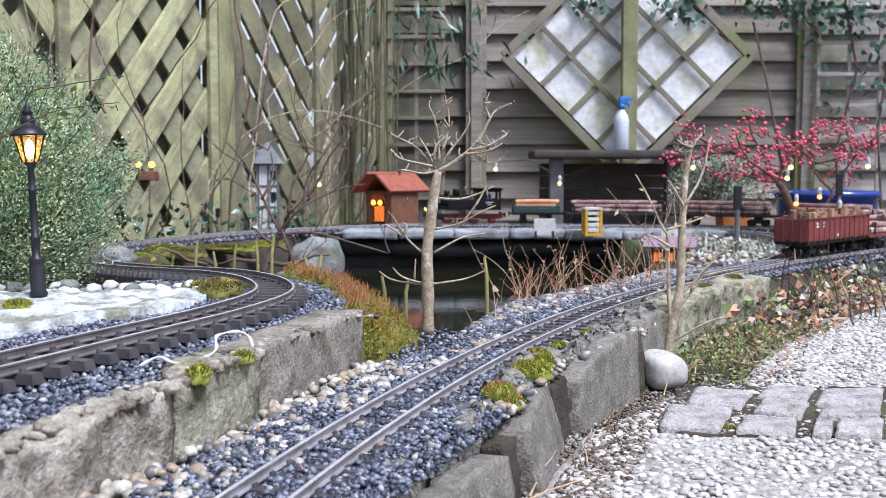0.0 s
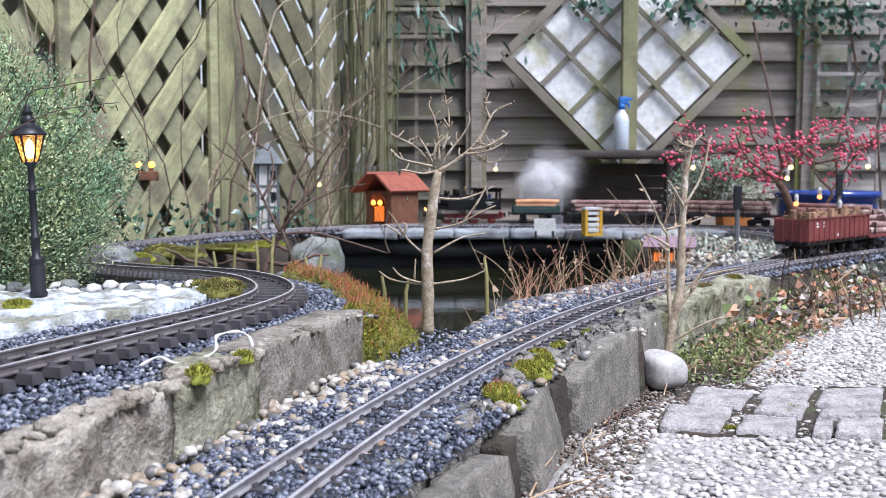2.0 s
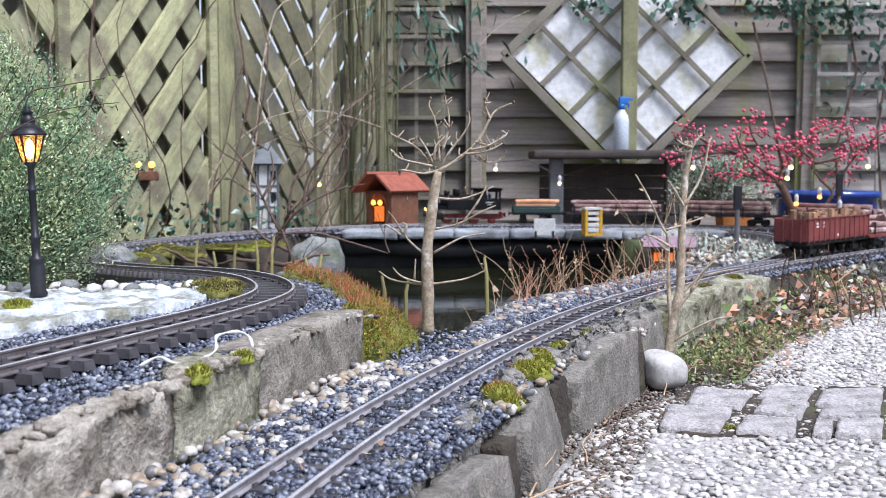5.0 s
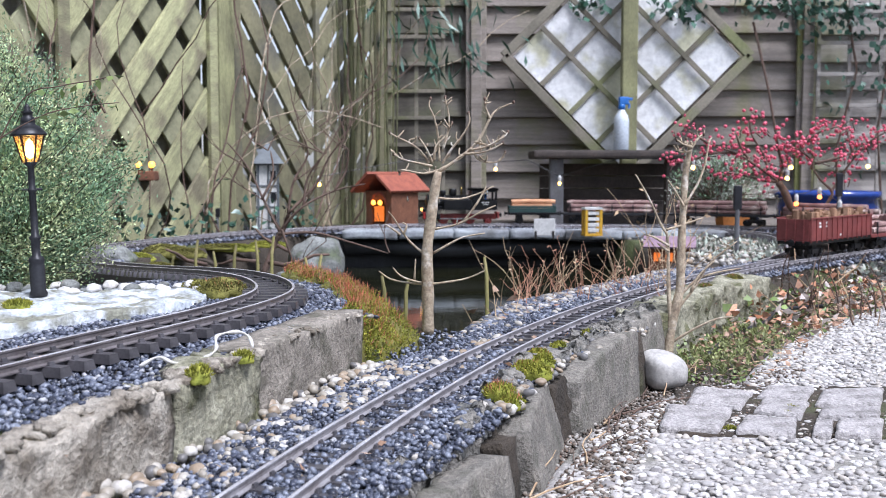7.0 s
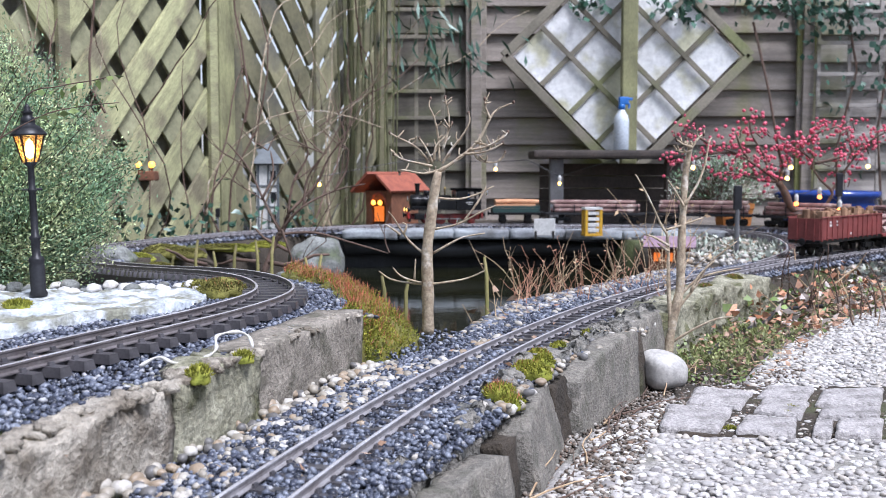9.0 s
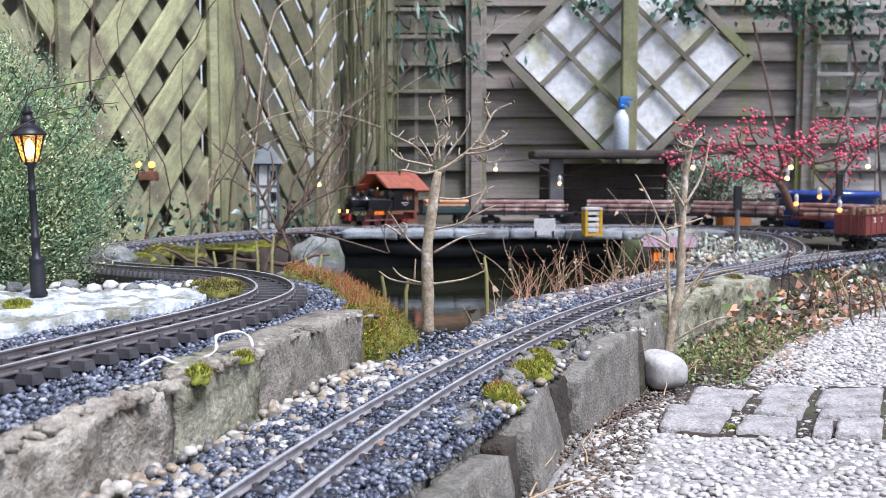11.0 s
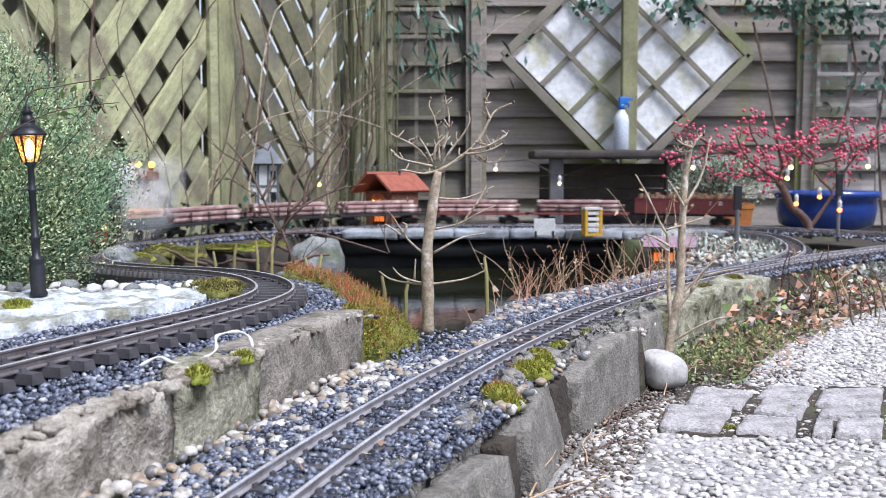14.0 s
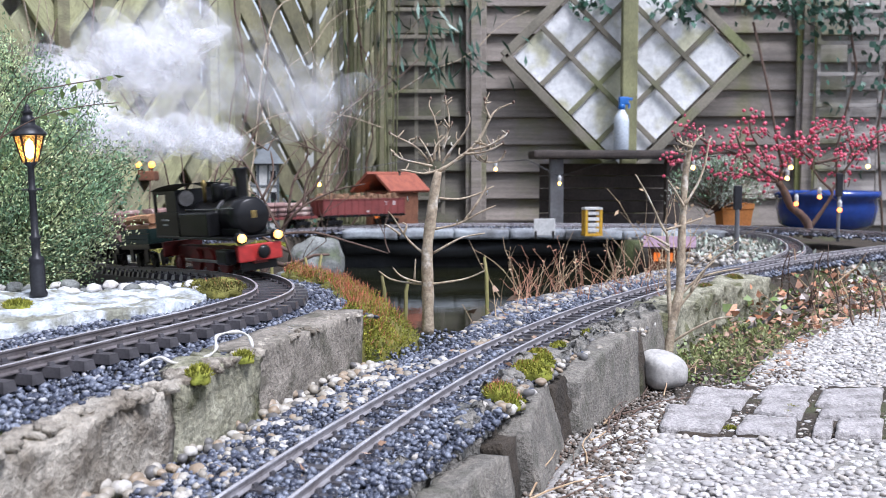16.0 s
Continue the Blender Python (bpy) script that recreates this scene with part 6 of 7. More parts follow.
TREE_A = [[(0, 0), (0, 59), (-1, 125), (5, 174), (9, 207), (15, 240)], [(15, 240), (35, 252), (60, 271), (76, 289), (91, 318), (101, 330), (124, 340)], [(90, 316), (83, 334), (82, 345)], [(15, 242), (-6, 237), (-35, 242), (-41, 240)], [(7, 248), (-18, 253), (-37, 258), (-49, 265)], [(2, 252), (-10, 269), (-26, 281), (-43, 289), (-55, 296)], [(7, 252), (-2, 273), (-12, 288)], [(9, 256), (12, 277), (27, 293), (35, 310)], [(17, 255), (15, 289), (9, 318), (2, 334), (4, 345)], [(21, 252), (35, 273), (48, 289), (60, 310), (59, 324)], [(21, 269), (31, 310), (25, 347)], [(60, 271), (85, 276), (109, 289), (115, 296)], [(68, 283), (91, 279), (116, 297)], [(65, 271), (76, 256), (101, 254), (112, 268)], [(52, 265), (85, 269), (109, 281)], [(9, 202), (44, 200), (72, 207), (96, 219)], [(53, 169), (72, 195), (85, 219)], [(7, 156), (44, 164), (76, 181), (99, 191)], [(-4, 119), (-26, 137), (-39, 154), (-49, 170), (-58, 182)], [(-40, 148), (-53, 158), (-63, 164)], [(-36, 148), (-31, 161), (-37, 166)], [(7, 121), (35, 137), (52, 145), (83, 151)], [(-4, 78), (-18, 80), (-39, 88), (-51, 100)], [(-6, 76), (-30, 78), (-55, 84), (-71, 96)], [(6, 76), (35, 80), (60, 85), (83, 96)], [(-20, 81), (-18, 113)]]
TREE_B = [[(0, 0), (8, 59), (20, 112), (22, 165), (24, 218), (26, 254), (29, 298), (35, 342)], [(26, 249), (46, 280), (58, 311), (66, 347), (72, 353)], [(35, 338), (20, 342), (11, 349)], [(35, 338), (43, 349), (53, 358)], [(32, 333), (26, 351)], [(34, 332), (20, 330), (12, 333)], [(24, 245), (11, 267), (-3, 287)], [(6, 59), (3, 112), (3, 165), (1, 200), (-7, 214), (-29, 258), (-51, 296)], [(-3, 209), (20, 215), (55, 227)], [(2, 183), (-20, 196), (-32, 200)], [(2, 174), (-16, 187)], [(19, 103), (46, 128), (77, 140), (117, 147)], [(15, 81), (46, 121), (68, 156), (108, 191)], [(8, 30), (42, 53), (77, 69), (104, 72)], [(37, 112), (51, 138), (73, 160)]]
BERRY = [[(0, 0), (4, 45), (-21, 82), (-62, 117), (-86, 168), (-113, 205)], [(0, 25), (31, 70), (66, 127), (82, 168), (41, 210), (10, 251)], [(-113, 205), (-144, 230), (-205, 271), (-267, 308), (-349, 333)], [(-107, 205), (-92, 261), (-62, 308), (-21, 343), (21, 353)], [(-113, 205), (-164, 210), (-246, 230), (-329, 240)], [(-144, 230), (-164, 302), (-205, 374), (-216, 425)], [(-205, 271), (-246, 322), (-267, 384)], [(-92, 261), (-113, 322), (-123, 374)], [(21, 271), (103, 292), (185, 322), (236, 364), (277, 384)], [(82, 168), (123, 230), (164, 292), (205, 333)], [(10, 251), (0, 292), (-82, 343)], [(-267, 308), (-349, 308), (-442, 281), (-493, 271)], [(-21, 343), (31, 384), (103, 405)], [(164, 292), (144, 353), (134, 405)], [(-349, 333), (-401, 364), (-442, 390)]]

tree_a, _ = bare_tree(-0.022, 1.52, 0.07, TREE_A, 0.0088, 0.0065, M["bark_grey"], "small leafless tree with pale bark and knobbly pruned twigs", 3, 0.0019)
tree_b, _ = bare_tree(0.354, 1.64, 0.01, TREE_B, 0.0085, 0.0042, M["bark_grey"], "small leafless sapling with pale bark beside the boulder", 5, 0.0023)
rng = random.Random(8)
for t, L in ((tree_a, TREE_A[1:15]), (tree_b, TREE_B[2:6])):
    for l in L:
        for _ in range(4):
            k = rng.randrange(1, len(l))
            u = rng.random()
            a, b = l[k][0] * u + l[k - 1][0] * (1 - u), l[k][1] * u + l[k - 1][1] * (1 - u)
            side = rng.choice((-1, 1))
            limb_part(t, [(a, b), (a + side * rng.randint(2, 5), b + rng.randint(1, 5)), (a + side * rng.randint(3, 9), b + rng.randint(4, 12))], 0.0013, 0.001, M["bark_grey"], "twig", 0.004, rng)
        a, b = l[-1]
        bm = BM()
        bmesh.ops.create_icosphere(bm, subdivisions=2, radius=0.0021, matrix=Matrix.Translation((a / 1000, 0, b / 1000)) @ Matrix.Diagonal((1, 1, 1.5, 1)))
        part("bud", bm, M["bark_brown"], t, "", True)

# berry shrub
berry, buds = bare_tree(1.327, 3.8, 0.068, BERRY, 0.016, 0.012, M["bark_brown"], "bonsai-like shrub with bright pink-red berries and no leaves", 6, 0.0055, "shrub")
rr = np.random.RandomState(3)
bp = []
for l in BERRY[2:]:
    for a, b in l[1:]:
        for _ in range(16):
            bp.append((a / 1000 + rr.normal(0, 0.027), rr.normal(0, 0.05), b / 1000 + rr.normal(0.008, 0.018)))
bp = np.array(bp)
one = raw_mesh("berry", ICO2_V * 0.0062, ICO2_F, M["berry"], berry, True)
one.matrix_basis = pose(*bp[0])
for q in bp[1:295]:
    ob = new("berry", one.data)
    ob.parent = berry
    ob.matrix_basis = pose(*q, 0, 0, 30 * q[0] * 100) @ Matrix.Scale(0.75 + 0.4 * abs(math.sin(q[0] * 91)), 4)
tagged(stones("berry_cluster", bp[295:], np.full(len(bp) - 295, 0.0058), M["berry"], "", "", jag=0.05, flat=0.95, seed=5, smooth=True, fine=True, parent=berry), kind="stuff")
rng = random.Random(12)
for k in range(60):
    q = bp[rng.randrange(len(bp))]
    limb_part(berry, [(q[0] * 1000, q[2] * 1000), (q[0] * 1000 + rng.randint(-30, 30), q[2] * 1000 - rng.randint(5, 40))], 0.0018, 0.0022, M["bark_brown"], "twig", 0.02, rng, False)


def bushy(name, x, y, z, label, category, trunk_mat, leaf_mat, leaf_mat2, tips, n_per, L, W, seed, spread, stem_r=0.004):
    """A shrub: stems from the base to tips, leaves packed along the outer half of each."""
    t = thing(name, x, y, z, 0, label, category)
    r = np.random.RandomState(seed)
    P, D = [], []
    bm = BM()
    for tip in tips:
        tip = np.array(tip)
        mid = tip * np.array([0.45, 0.45, 0.55]) + r.normal(0, 0.02, 3)
        rod(bm, [(0, 0, 0), tuple(mid), tuple(tip)], [stem_r, stem_r * 0.6, stem_r * 0.25], 5)
        for _ in range(n_per):
            u = r.uniform(0.0, 1.0) ** 0.7
            c = mid + (tip - mid) * u
            d = (tip - mid) / np.linalg.norm(tip - mid) * 0.6 + r.normal(0, 0.6, 3) + np.array([0, 0, 0.25])
            P.append(c + r.normal(0, spread, 3))
            D.append(d)
    tagged(part("branchwork", bm, trunk_mat, t), kind="stuff")
    P, D = np.array(P), np.array(D)
    h = len(P) // 2
    leaves("crown", P[:h], D[:h], r.uniform(0.6, 1.2, h) * L, W, leaf_mat, t, seed)
    leaves("crown", P[h:], D[h:], r.uniform(0.6, 1.2, len(P) - h) * L, W, leaf_mat2, t, seed + 1)
    return t


# the evergreen shrub behind the lamp
r = np.random.RandomState(21)
tips = []
while len(tips) < 480:
    x, y, z = r.uniform(-0.36, 0.3), r.uniform(-0.2, 0.22), r.uniform(0.0, 0.42)
    w = np.interp(z, [0, 0.08, 0.2, 0.3, 0.36, 0.42], [0.2, 0.265, 0.3, 0.27, 0.21, 0.13])
    cx = np.interp(z, [0, 0.2, 0.42], [0.0, 0.0, -0.05])
    e = ((x - cx) / w) ** 2 + (y / 0.2) ** 2
    if 0.25 < e < 1.0:
        tips.append((x, y, z))
bushy("evergreen_shrub", -0.745, 1.57, 0.12, "dense evergreen shrub with tiny narrow olive-green leaves", "shrub", M["bark_dark"], M["leaf_heath"], M["leaf_heath_dark"], tips, 300, 0.0066, 0.0025, 22, 0.015, 0.0018)
# broad-leaved sprig reaching out of it
t = thing("evergreen_sprig", -0.53, 1.33, 0.355, 0, "thin twig with a few glossy oval green leaves", "twig")
limb_part(t, [(-60, -60), (0, 45), (45, 62), (90, 70), (112, 75)], 0.001, 0.0006, M["bark_brown"], "stem", 0.004, random.Random(1))
limb_part(t, [(-60, -20), (20, 25), (75, 38), (120, 42)], 0.0009, 0.0006, M["bark_brown"], "stem", 0.004, random.Random(2))
r = np.random.RandomState(5)
P = np.array([(0.01 + 0.0095 * k, 0.0, 0.05 + 0.0024 * k) for k in range(12)] + [(0.02 + 0.012 * k, 0, 0.025 + 0.0018 * k) for k in range(9)])
leaves("foliage", P, r.normal(0, 1, (21, 3)) + np.array([0.4, 0, -0.3]), 0.015, 0.009, M["leaf_bright"], t, 3)

# silvery conifer in the orange pot
r = np.random.RandomState(31)
tips = [(r.normal(0, 0.07), r.normal(0, 0.06), r.uniform(0.05, 0.23)) for _ in range(150)]
tips = [(a * (1.1 if c < 0.17 else 0.7) * 1.25, b, c) for a, b, c in tips]
bushy("silver_shrub", 1.12, 4.28, 0.15, "silvery grey-green feathery shrub growing in an orange pot", "shrub", M["bark_brown"], M["leaf_silver"], M["leaf_heath_dark"], tips, 34, 0.016, 0.0045, 33, 0.016)


def climbing(name, P, D, L, W, mat, label, category, stems, seed):
    t = thing(name, 0, 0, 0, 0, label, category)
    for s_ in stems:
        bm = BM()
        rod(bm, s_, 0.006, 6)
        part("stem", bm, M["bark_brown"], t)
    leaves("foliage", P, D, L, W, mat, t, seed)
    return t


# ivy along the top right of the board fence
r = np.random.RandomState(41)
P = np.concatenate([np.stack([r.normal(cx, sx, n), r.uniform(4.98, 5.12, n), r.normal(cz, sz, n)], 1) for cx, sx, cz, sz, n in
                    ((0.7, 0.05, 1.1, 0.035, 50), (1.13, 0.09, 1.09, 0.04, 90), (1.65, 0.13, 1.12, 0.05, 150), (1.95, 0.14, 1.06, 0.06, 170), (1.95, 0.1, 0.8, 0.17, 60), (2.15, 0.08, 0.8, 0.2, 60))])
D = r.normal(0, 0.5, P.shape) + np.array([0, -0.5, -0.7])
climbing("ivy", P, D, r.uniform(0.025, 0.055, len(P)), r.uniform(0.022, 0.04, len(P)), M["leaf_ivy"], "dark green ivy hanging over the board fence", "climbing plant",
         [[(1.95, 5.1, 0.0), (1.9, 5.08, 0.4), (2.0, 5.1, 0.8), (1.9, 5.1, 1.3)], [(2.15, 5.1, 0.0), (2.1, 5.08, 0.5), (2.2, 5.1, 1.3)], [(1.62, 5.0, 0.3), (1.55, 5.02, 0.7), (1.48, 5.05, 1.02)]], 42)

# bamboo in the corner
t = thing("bamboo", -0.33, 4.82, 0.05, 0, "clump of thin green bamboo canes in the fence corner", "bamboo")
rng = random.Random(4)
for k in range(15):
    x = rng.uniform(-0.14, 0.12)
    lean = rng.uniform(-0.04, 0.06)
    bm = BM()
    rod(bm, [(x + lean * j / 8, rng.uniform(-0.012, 0.012) - 0.1 * (k % 3) / 3, 1.3 * j / 8) for j in range(9)], rng.uniform(0.004, 0.008), 7)
    part("cane", bm, M["bamboo"], t)
r = np.random.RandomState(51)
n = 150
P = np.stack([r.normal(0.3, 0.16, n), r.uniform(-0.1, 0.1, n), r.uniform(0.7, 1.2, n)], 1)
D = r.normal(0, 0.35, P.shape) + np.array([0.25, -0.2, -0.8])
leaves("foliage", P, D, r.uniform(0.07, 0.12, n), 0.016, M["leaf_ivy"], t, 52)

# leafless climber and twigs on the lattice fence
t = thing("bare_climber", 0, 0, 0, 0, "tangle of bare brown climbing stems on the lattice fence", "climbing plant")
rng = random.Random(14)
for k in range(34):
    y = rng.uniform(3.0, 4.9)
    x = -0.873 + 0.53 * (y - 4.1) + 0.1
    p = Vector((x, y - 0.04, 0.05 if k % 3 else 0.5))
    d = Vector((rng.uniform(-0.3, 0.6), rng.uniform(-0.2, 0.2), rng.uniform(0.5, 1.0))).normalized()
    pts = [p.copy()]
    for j in range(9):
        d = (d + Vector((rng.uniform(-0.45, 0.45), rng.uniform(-0.2, 0.2), rng.uniform(-0.3, 0.35)))).normalized()
        p = p + d * 0.11
        lim = -0.873 + 0.53 * (p.y - 4.1) + 0.06
        p.x = max(p.x, lim + 0.02)
        pts.append(p.copy())
    bm = BM()
    rod(bm, pts, [(0.002 + 0.003 * (k % 4) / 3) * (1 - 0.06 * j) for j in range(10)], 6)
    part("stem", bm, M["bark_brown"] if k % 2 else M["bark_grey"], t)
r = np.random.RandomState(61)
n = 260
y = r.uniform(3.0, 4.5, n)
P = np.stack([-0.873 + 0.53 * (y - 4.1) + 0.12, y - 0.05, 0.07 + np.abs(r.normal(0, 0.07, n))], 1)
leaves("foliage", P, r.normal(0, 0.6, P.shape) + np.array([0.3, -0.3, 0.1]), r.uniform(0.02, 0.04, n), r.uniform(0.014, 0.026, n), M["leaf_ivy"], t, 62)

# dark bare shrub in front of the model houses
t = thing("bare_shrub", -0.52, 3.0, 0.03, 0, "dark leafless shrub with crooked spreading branches beside the pond", "shrub")
rng = random.Random(24)


def fork(p, d, length, rad, level):
    pts = [p]
    for j in range(4):
        d = (d + Vector((rng.uniform(-0.25, 0.25), rng.uniform(-0.2, 0.2), rng.uniform(-0.15, 0.2)))).normalized()
        pts.append(pts[-1] + d * length / 4)
    bm = BM()
    rod(bm, pts, [rad * (1 - 0.13 * j) for j in range(5)], 6)
    part("branch", bm, M["bark_brown"], t)
    if level < 3:
        for _ in range(3 if level else 4):
            nd = (d + Vector((rng.uniform(-1, 1), rng.uniform(-0.4, 0.4), rng.uniform(-0.3, 0.7)))).normalized()
            fork(pts[rng.randint(1, 4)], nd, length * rng.uniform(0.6, 0.85), rad * 0.55, level + 1)


SHRUB = [[(0, -20), (35, 75), (57, 115), (75, 160)], [(50, 110), (0, 200), (-45, 290), (-105, 365)], [(57, 115), (120, 180), (210, 225), (300, 245)], [(45, 100), (150, 105), (250, 80), (365, 48)],
         [(75, 160), (90, 250), (130, 330), (110, 400)], [(75, 160), (150, 240), (190, 320), (240, 380)], [(120, 180), (130, 260), (180, 330)], [(210, 225), (240, 280), (250, 340)], [(0, 200), (30, 270), (20, 340)], [(57, 115), (70, 80), (95, 0)]]
for k, l in enumerate(SHRUB):
    limb_part(t, l, 0.0085 if k == 0 else 0.0042, 0.0055 if k == 0 else 0.0018, M["bark_brown"], "trunk" if k == 0 else "branch", 0.03, rng)
    if k:
        for _ in range(2):
            a, b = l[rng.randint(1, len(l) - 1)]
            fork(Vector((a / 1000, 0, b / 1000)), Vector((rng.uniform(-1, 1), 0, rng.uniform(0.1, 1))).normalized(), rng.uniform(0.08, 0.14), 0.0022, 2)


# ---- moss, reeds, dry stalks ----
def moss_cushion(x, y, z, rx, ry, h, seed, red=0, label="bright yellow-green moss cushion on the stones", mat="moss"):
    r = np.random.RandomState(seed)
    t = thing("moss_cushion", x, y, z, 0, label, "moss")
    bm = BM()
    bmesh.ops.create_icosphere(bm, subdivisions=3, radius=1)
    for v in bm.verts:
        q = Vector(v.co)
        v.co = Vector((q.x * rx, q.y * ry, max(q.z, -0.3) * h)) * (1 + 0.35 * noise.noise(q * 2.5 + Vector((seed, 0, 0))))
    part("cushion", bm, M[mat], t, "", True)
    n = int(1.6e6 * rx * ry) + 80
    a, u = r.uniform(0, 6.283, n), np.sqrt(r.uniform(0, 1, n))
    P = np.stack([rx * u * np.cos(a), ry * u * np.sin(a), h * np.sqrt(np.maximum(0.05, 1 - u ** 2)) * 0.95], 1)
    D = P / np.array([rx, ry, h]) * 0.7 + r.normal(0, 0.4, P.shape) + np.array([0, 0, 0.7])
    tagged(leaves("moss_fuzz", P, D, r.uniform(0.003, 0.0065, n), 0.0014, M[mat], t, seed), kind="stuff")
    if red:
        a, u = r.uniform(0, 6.283, red), np.sqrt(r.uniform(0, 1, red))
        P = np.stack([rx * u * np.cos(a), ry * u * np.sin(a), h * np.sqrt(np.maximum(0.05, 1 - u ** 2)) * 0.9], 1)
        leaves("spore_fringe", P, r.normal(0, 0.3, P.shape) + np.array([0, 0, 1.0]), r.uniform(0.006, 0.011, red), 0.0006, M["moss_red"], t, seed + 5, "red-brown spore stalks")
    return t


def low(y, k):
    return lower_arc(y) + 0.05 + k * (float(wall_x(y)) - 0.02 - lower_arc(y) - 0.05)


for i, (y, k, z, rx, ry, h, red) in enumerate(((1.045, 0.65, 0.083, 0.016, 0.014, 0.012, 90), (1.03, 0.95, 0.076, 0.013, 0.011, 0.01, 30), (1.17, 0.6, 0.083, 0.017, 0.02, 0.011, 40), (1.21, 0.75, 0.084, 0.014, 0.018, 0.01, 0),
                                               (1.24, 0.42, 0.084, 0.015, 0.014, 0.012, 30), (1.155, 0.9, 0.082, 0.016, 0.014, 0.012, 0), (1.33, 0.3, 0.083, 0.01, 0.009, 0.007, 0), (1.42, 0.45, 0.085, 0.012, 0.01, 0.006, 0))):
    moss_cushion(low(y, k), y, z, rx, ry, h, 70 + i, red)
moss_cushion(-0.205, 0.868, 0.136, 0.01, 0.012, 0.01, 81)
moss_cushion(-0.185, 0.955, 0.136, 0.009, 0.009, 0.007, 82)
moss_cushion(-0.5, 1.22, 0.15, 0.016, 0.016, 0.008, 83)
moss_cushion(-0.305, 1.435, 0.143, 0.033, 0.032, 0.018, 84, 60, "broad olive moss mound inside the track curve", "moss_olive")
moss_cushion(-0.345, 1.46, 0.143, 0.022, 0.02, 0.013, 85, 0, "small olive moss mound inside the track curve", "moss_olive")
moss_cushion(-0.8, 3.0, 0.07, 0.07, 0.05, 0.03, 86, 0, "mossy bank under the bridge", "moss_olive")
moss_cushion(-0.68, 3.2, 0.074, 0.07, 0.035, 0.012, 87, 0, "green mossy strip along the far track", "moss_olive")
for i, (x, y, z, rx, ry, h) in enumerate(((-0.82, 2.78, 0.07, 0.05, 0.04, 0.022), (-0.74, 2.98, 0.07, 0.06, 0.04, 0.02), (-0.64, 3.2, 0.07, 0.07, 0.03, 0.016), (-0.72, 2.62, 0.06, 0.045, 0.04, 0.02),
                                          (-0.56, 3.34, 0.072, 0.06, 0.03, 0.014))):
    moss_cushion(x, y, z, rx, ry, h, 140 + i, 0, "uneven green moss cushion on the far pond bank", "moss_olive" if i % 2 else "moss")
moss_cushion(0.49, 1.95, 0.086, 0.02, 0.018, 0.012, 88, 40, "olive moss cushion on the old wall", "moss_olive")
moss_cushion(0.6, 2.15, 0.084, 0.02, 0.022, 0.011, 89, 30, "olive moss cushion on the old wall", "moss_olive")
moss_cushion(0.435, 1.262 + 0.04, 0.001, 0.007, 0.008, 0.004, 90, 0, "yellow moss between the paving stones")
moss_cushion(0.452, 1.335, 0.001, 0.008, 0.012, 0.004, 91, 0, "yellow moss between the paving stones")
moss_cushion(0.345, 1.235, 0.0, 0.006, 0.007, 0.003, 92, 0, "yellow moss between the paving stones")

# moss bank with red spore stalks falling from the wall's end to the lower track
t = thing("moss_bank", 0, 0, 0, 0, "sloping moss bank covered in red-brown spore stalks", "moss")


BANK_IN = ((-0.128, 1.262, 0.132), (-0.128, 1.37, 0.128), (-0.166, 1.52, 0.136), (-0.282, 1.8, 0.13))
BANK_TOP = ((-0.112, 1.268, 0.14), (-0.105, 1.375, 0.134), (-0.145, 1.525, 0.15), (-0.262, 1.81, 0.148))
BANK_FOOT = ((-0.094, 1.268, 0.05), (-0.072, 1.34, 0.062), (-0.034, 1.455, 0.078), (-0.18, 1.74, 0.05))


def bank_at(u, v):
    """Across the bank: v 0 at the ballast, 0.35 on the ridge, 1 at the foot."""
    k = min(2, int(u * 3))
    f = u * 3 - k
    a, b, c = [Vector(q[k]).lerp(Vector(q[k + 1]), f) for q in (BANK_IN, BANK_TOP, BANK_FOOT)]
    return a.lerp(b, v / 0.35) if v < 0.35 else b.lerp(c, (v - 0.35) / 0.65) + Vector((0.005, -0.004, 0.008)) * math.sin(math.pi * (v - 0.35) / 0.65)


def bank(u, v, w):
    p = bank_at(u, v)
    return p.x, p.y, 0.0 + p.z * w


part("cushion", warped_box(60, 26, 4, bank, 0.015, 34, 6.0), M["moss_olive"], t, "", True)
r = np.random.RandomState(95)
n = 15000
u, v = r.uniform(0, 1, n), r.uniform(0.1, 1.0, n)
P = np.array([tuple(bank_at(a, b)) for a, b in zip(u, v)]) + r.normal(0, 0.003, (n, 3)) + np.array([0, 0, 0.001])
tagged(leaves("moss_fuzz", P, r.normal(0, 0.5, P.shape) + np.array([0.4, -0.2, 0.7]), r.uniform(0.003, 0.007, n), 0.0015, M["moss"], t, 96), kind="stuff")
sel = r.uniform(0, 1, n) < np.clip(0.05 + 1.1 * u, 0, 0.75) * np.clip(1.05 - v, 0, 1)
Q = P[sel]
leaves("spore_fringe", Q, r.normal(0, 0.25, Q.shape) + np.array([0.15, -0.1, 1.0]), r.uniform(0.007, 0.015, len(Q)), 0.0006, M["moss_red"], t, 97, "red-brown spore stalks")


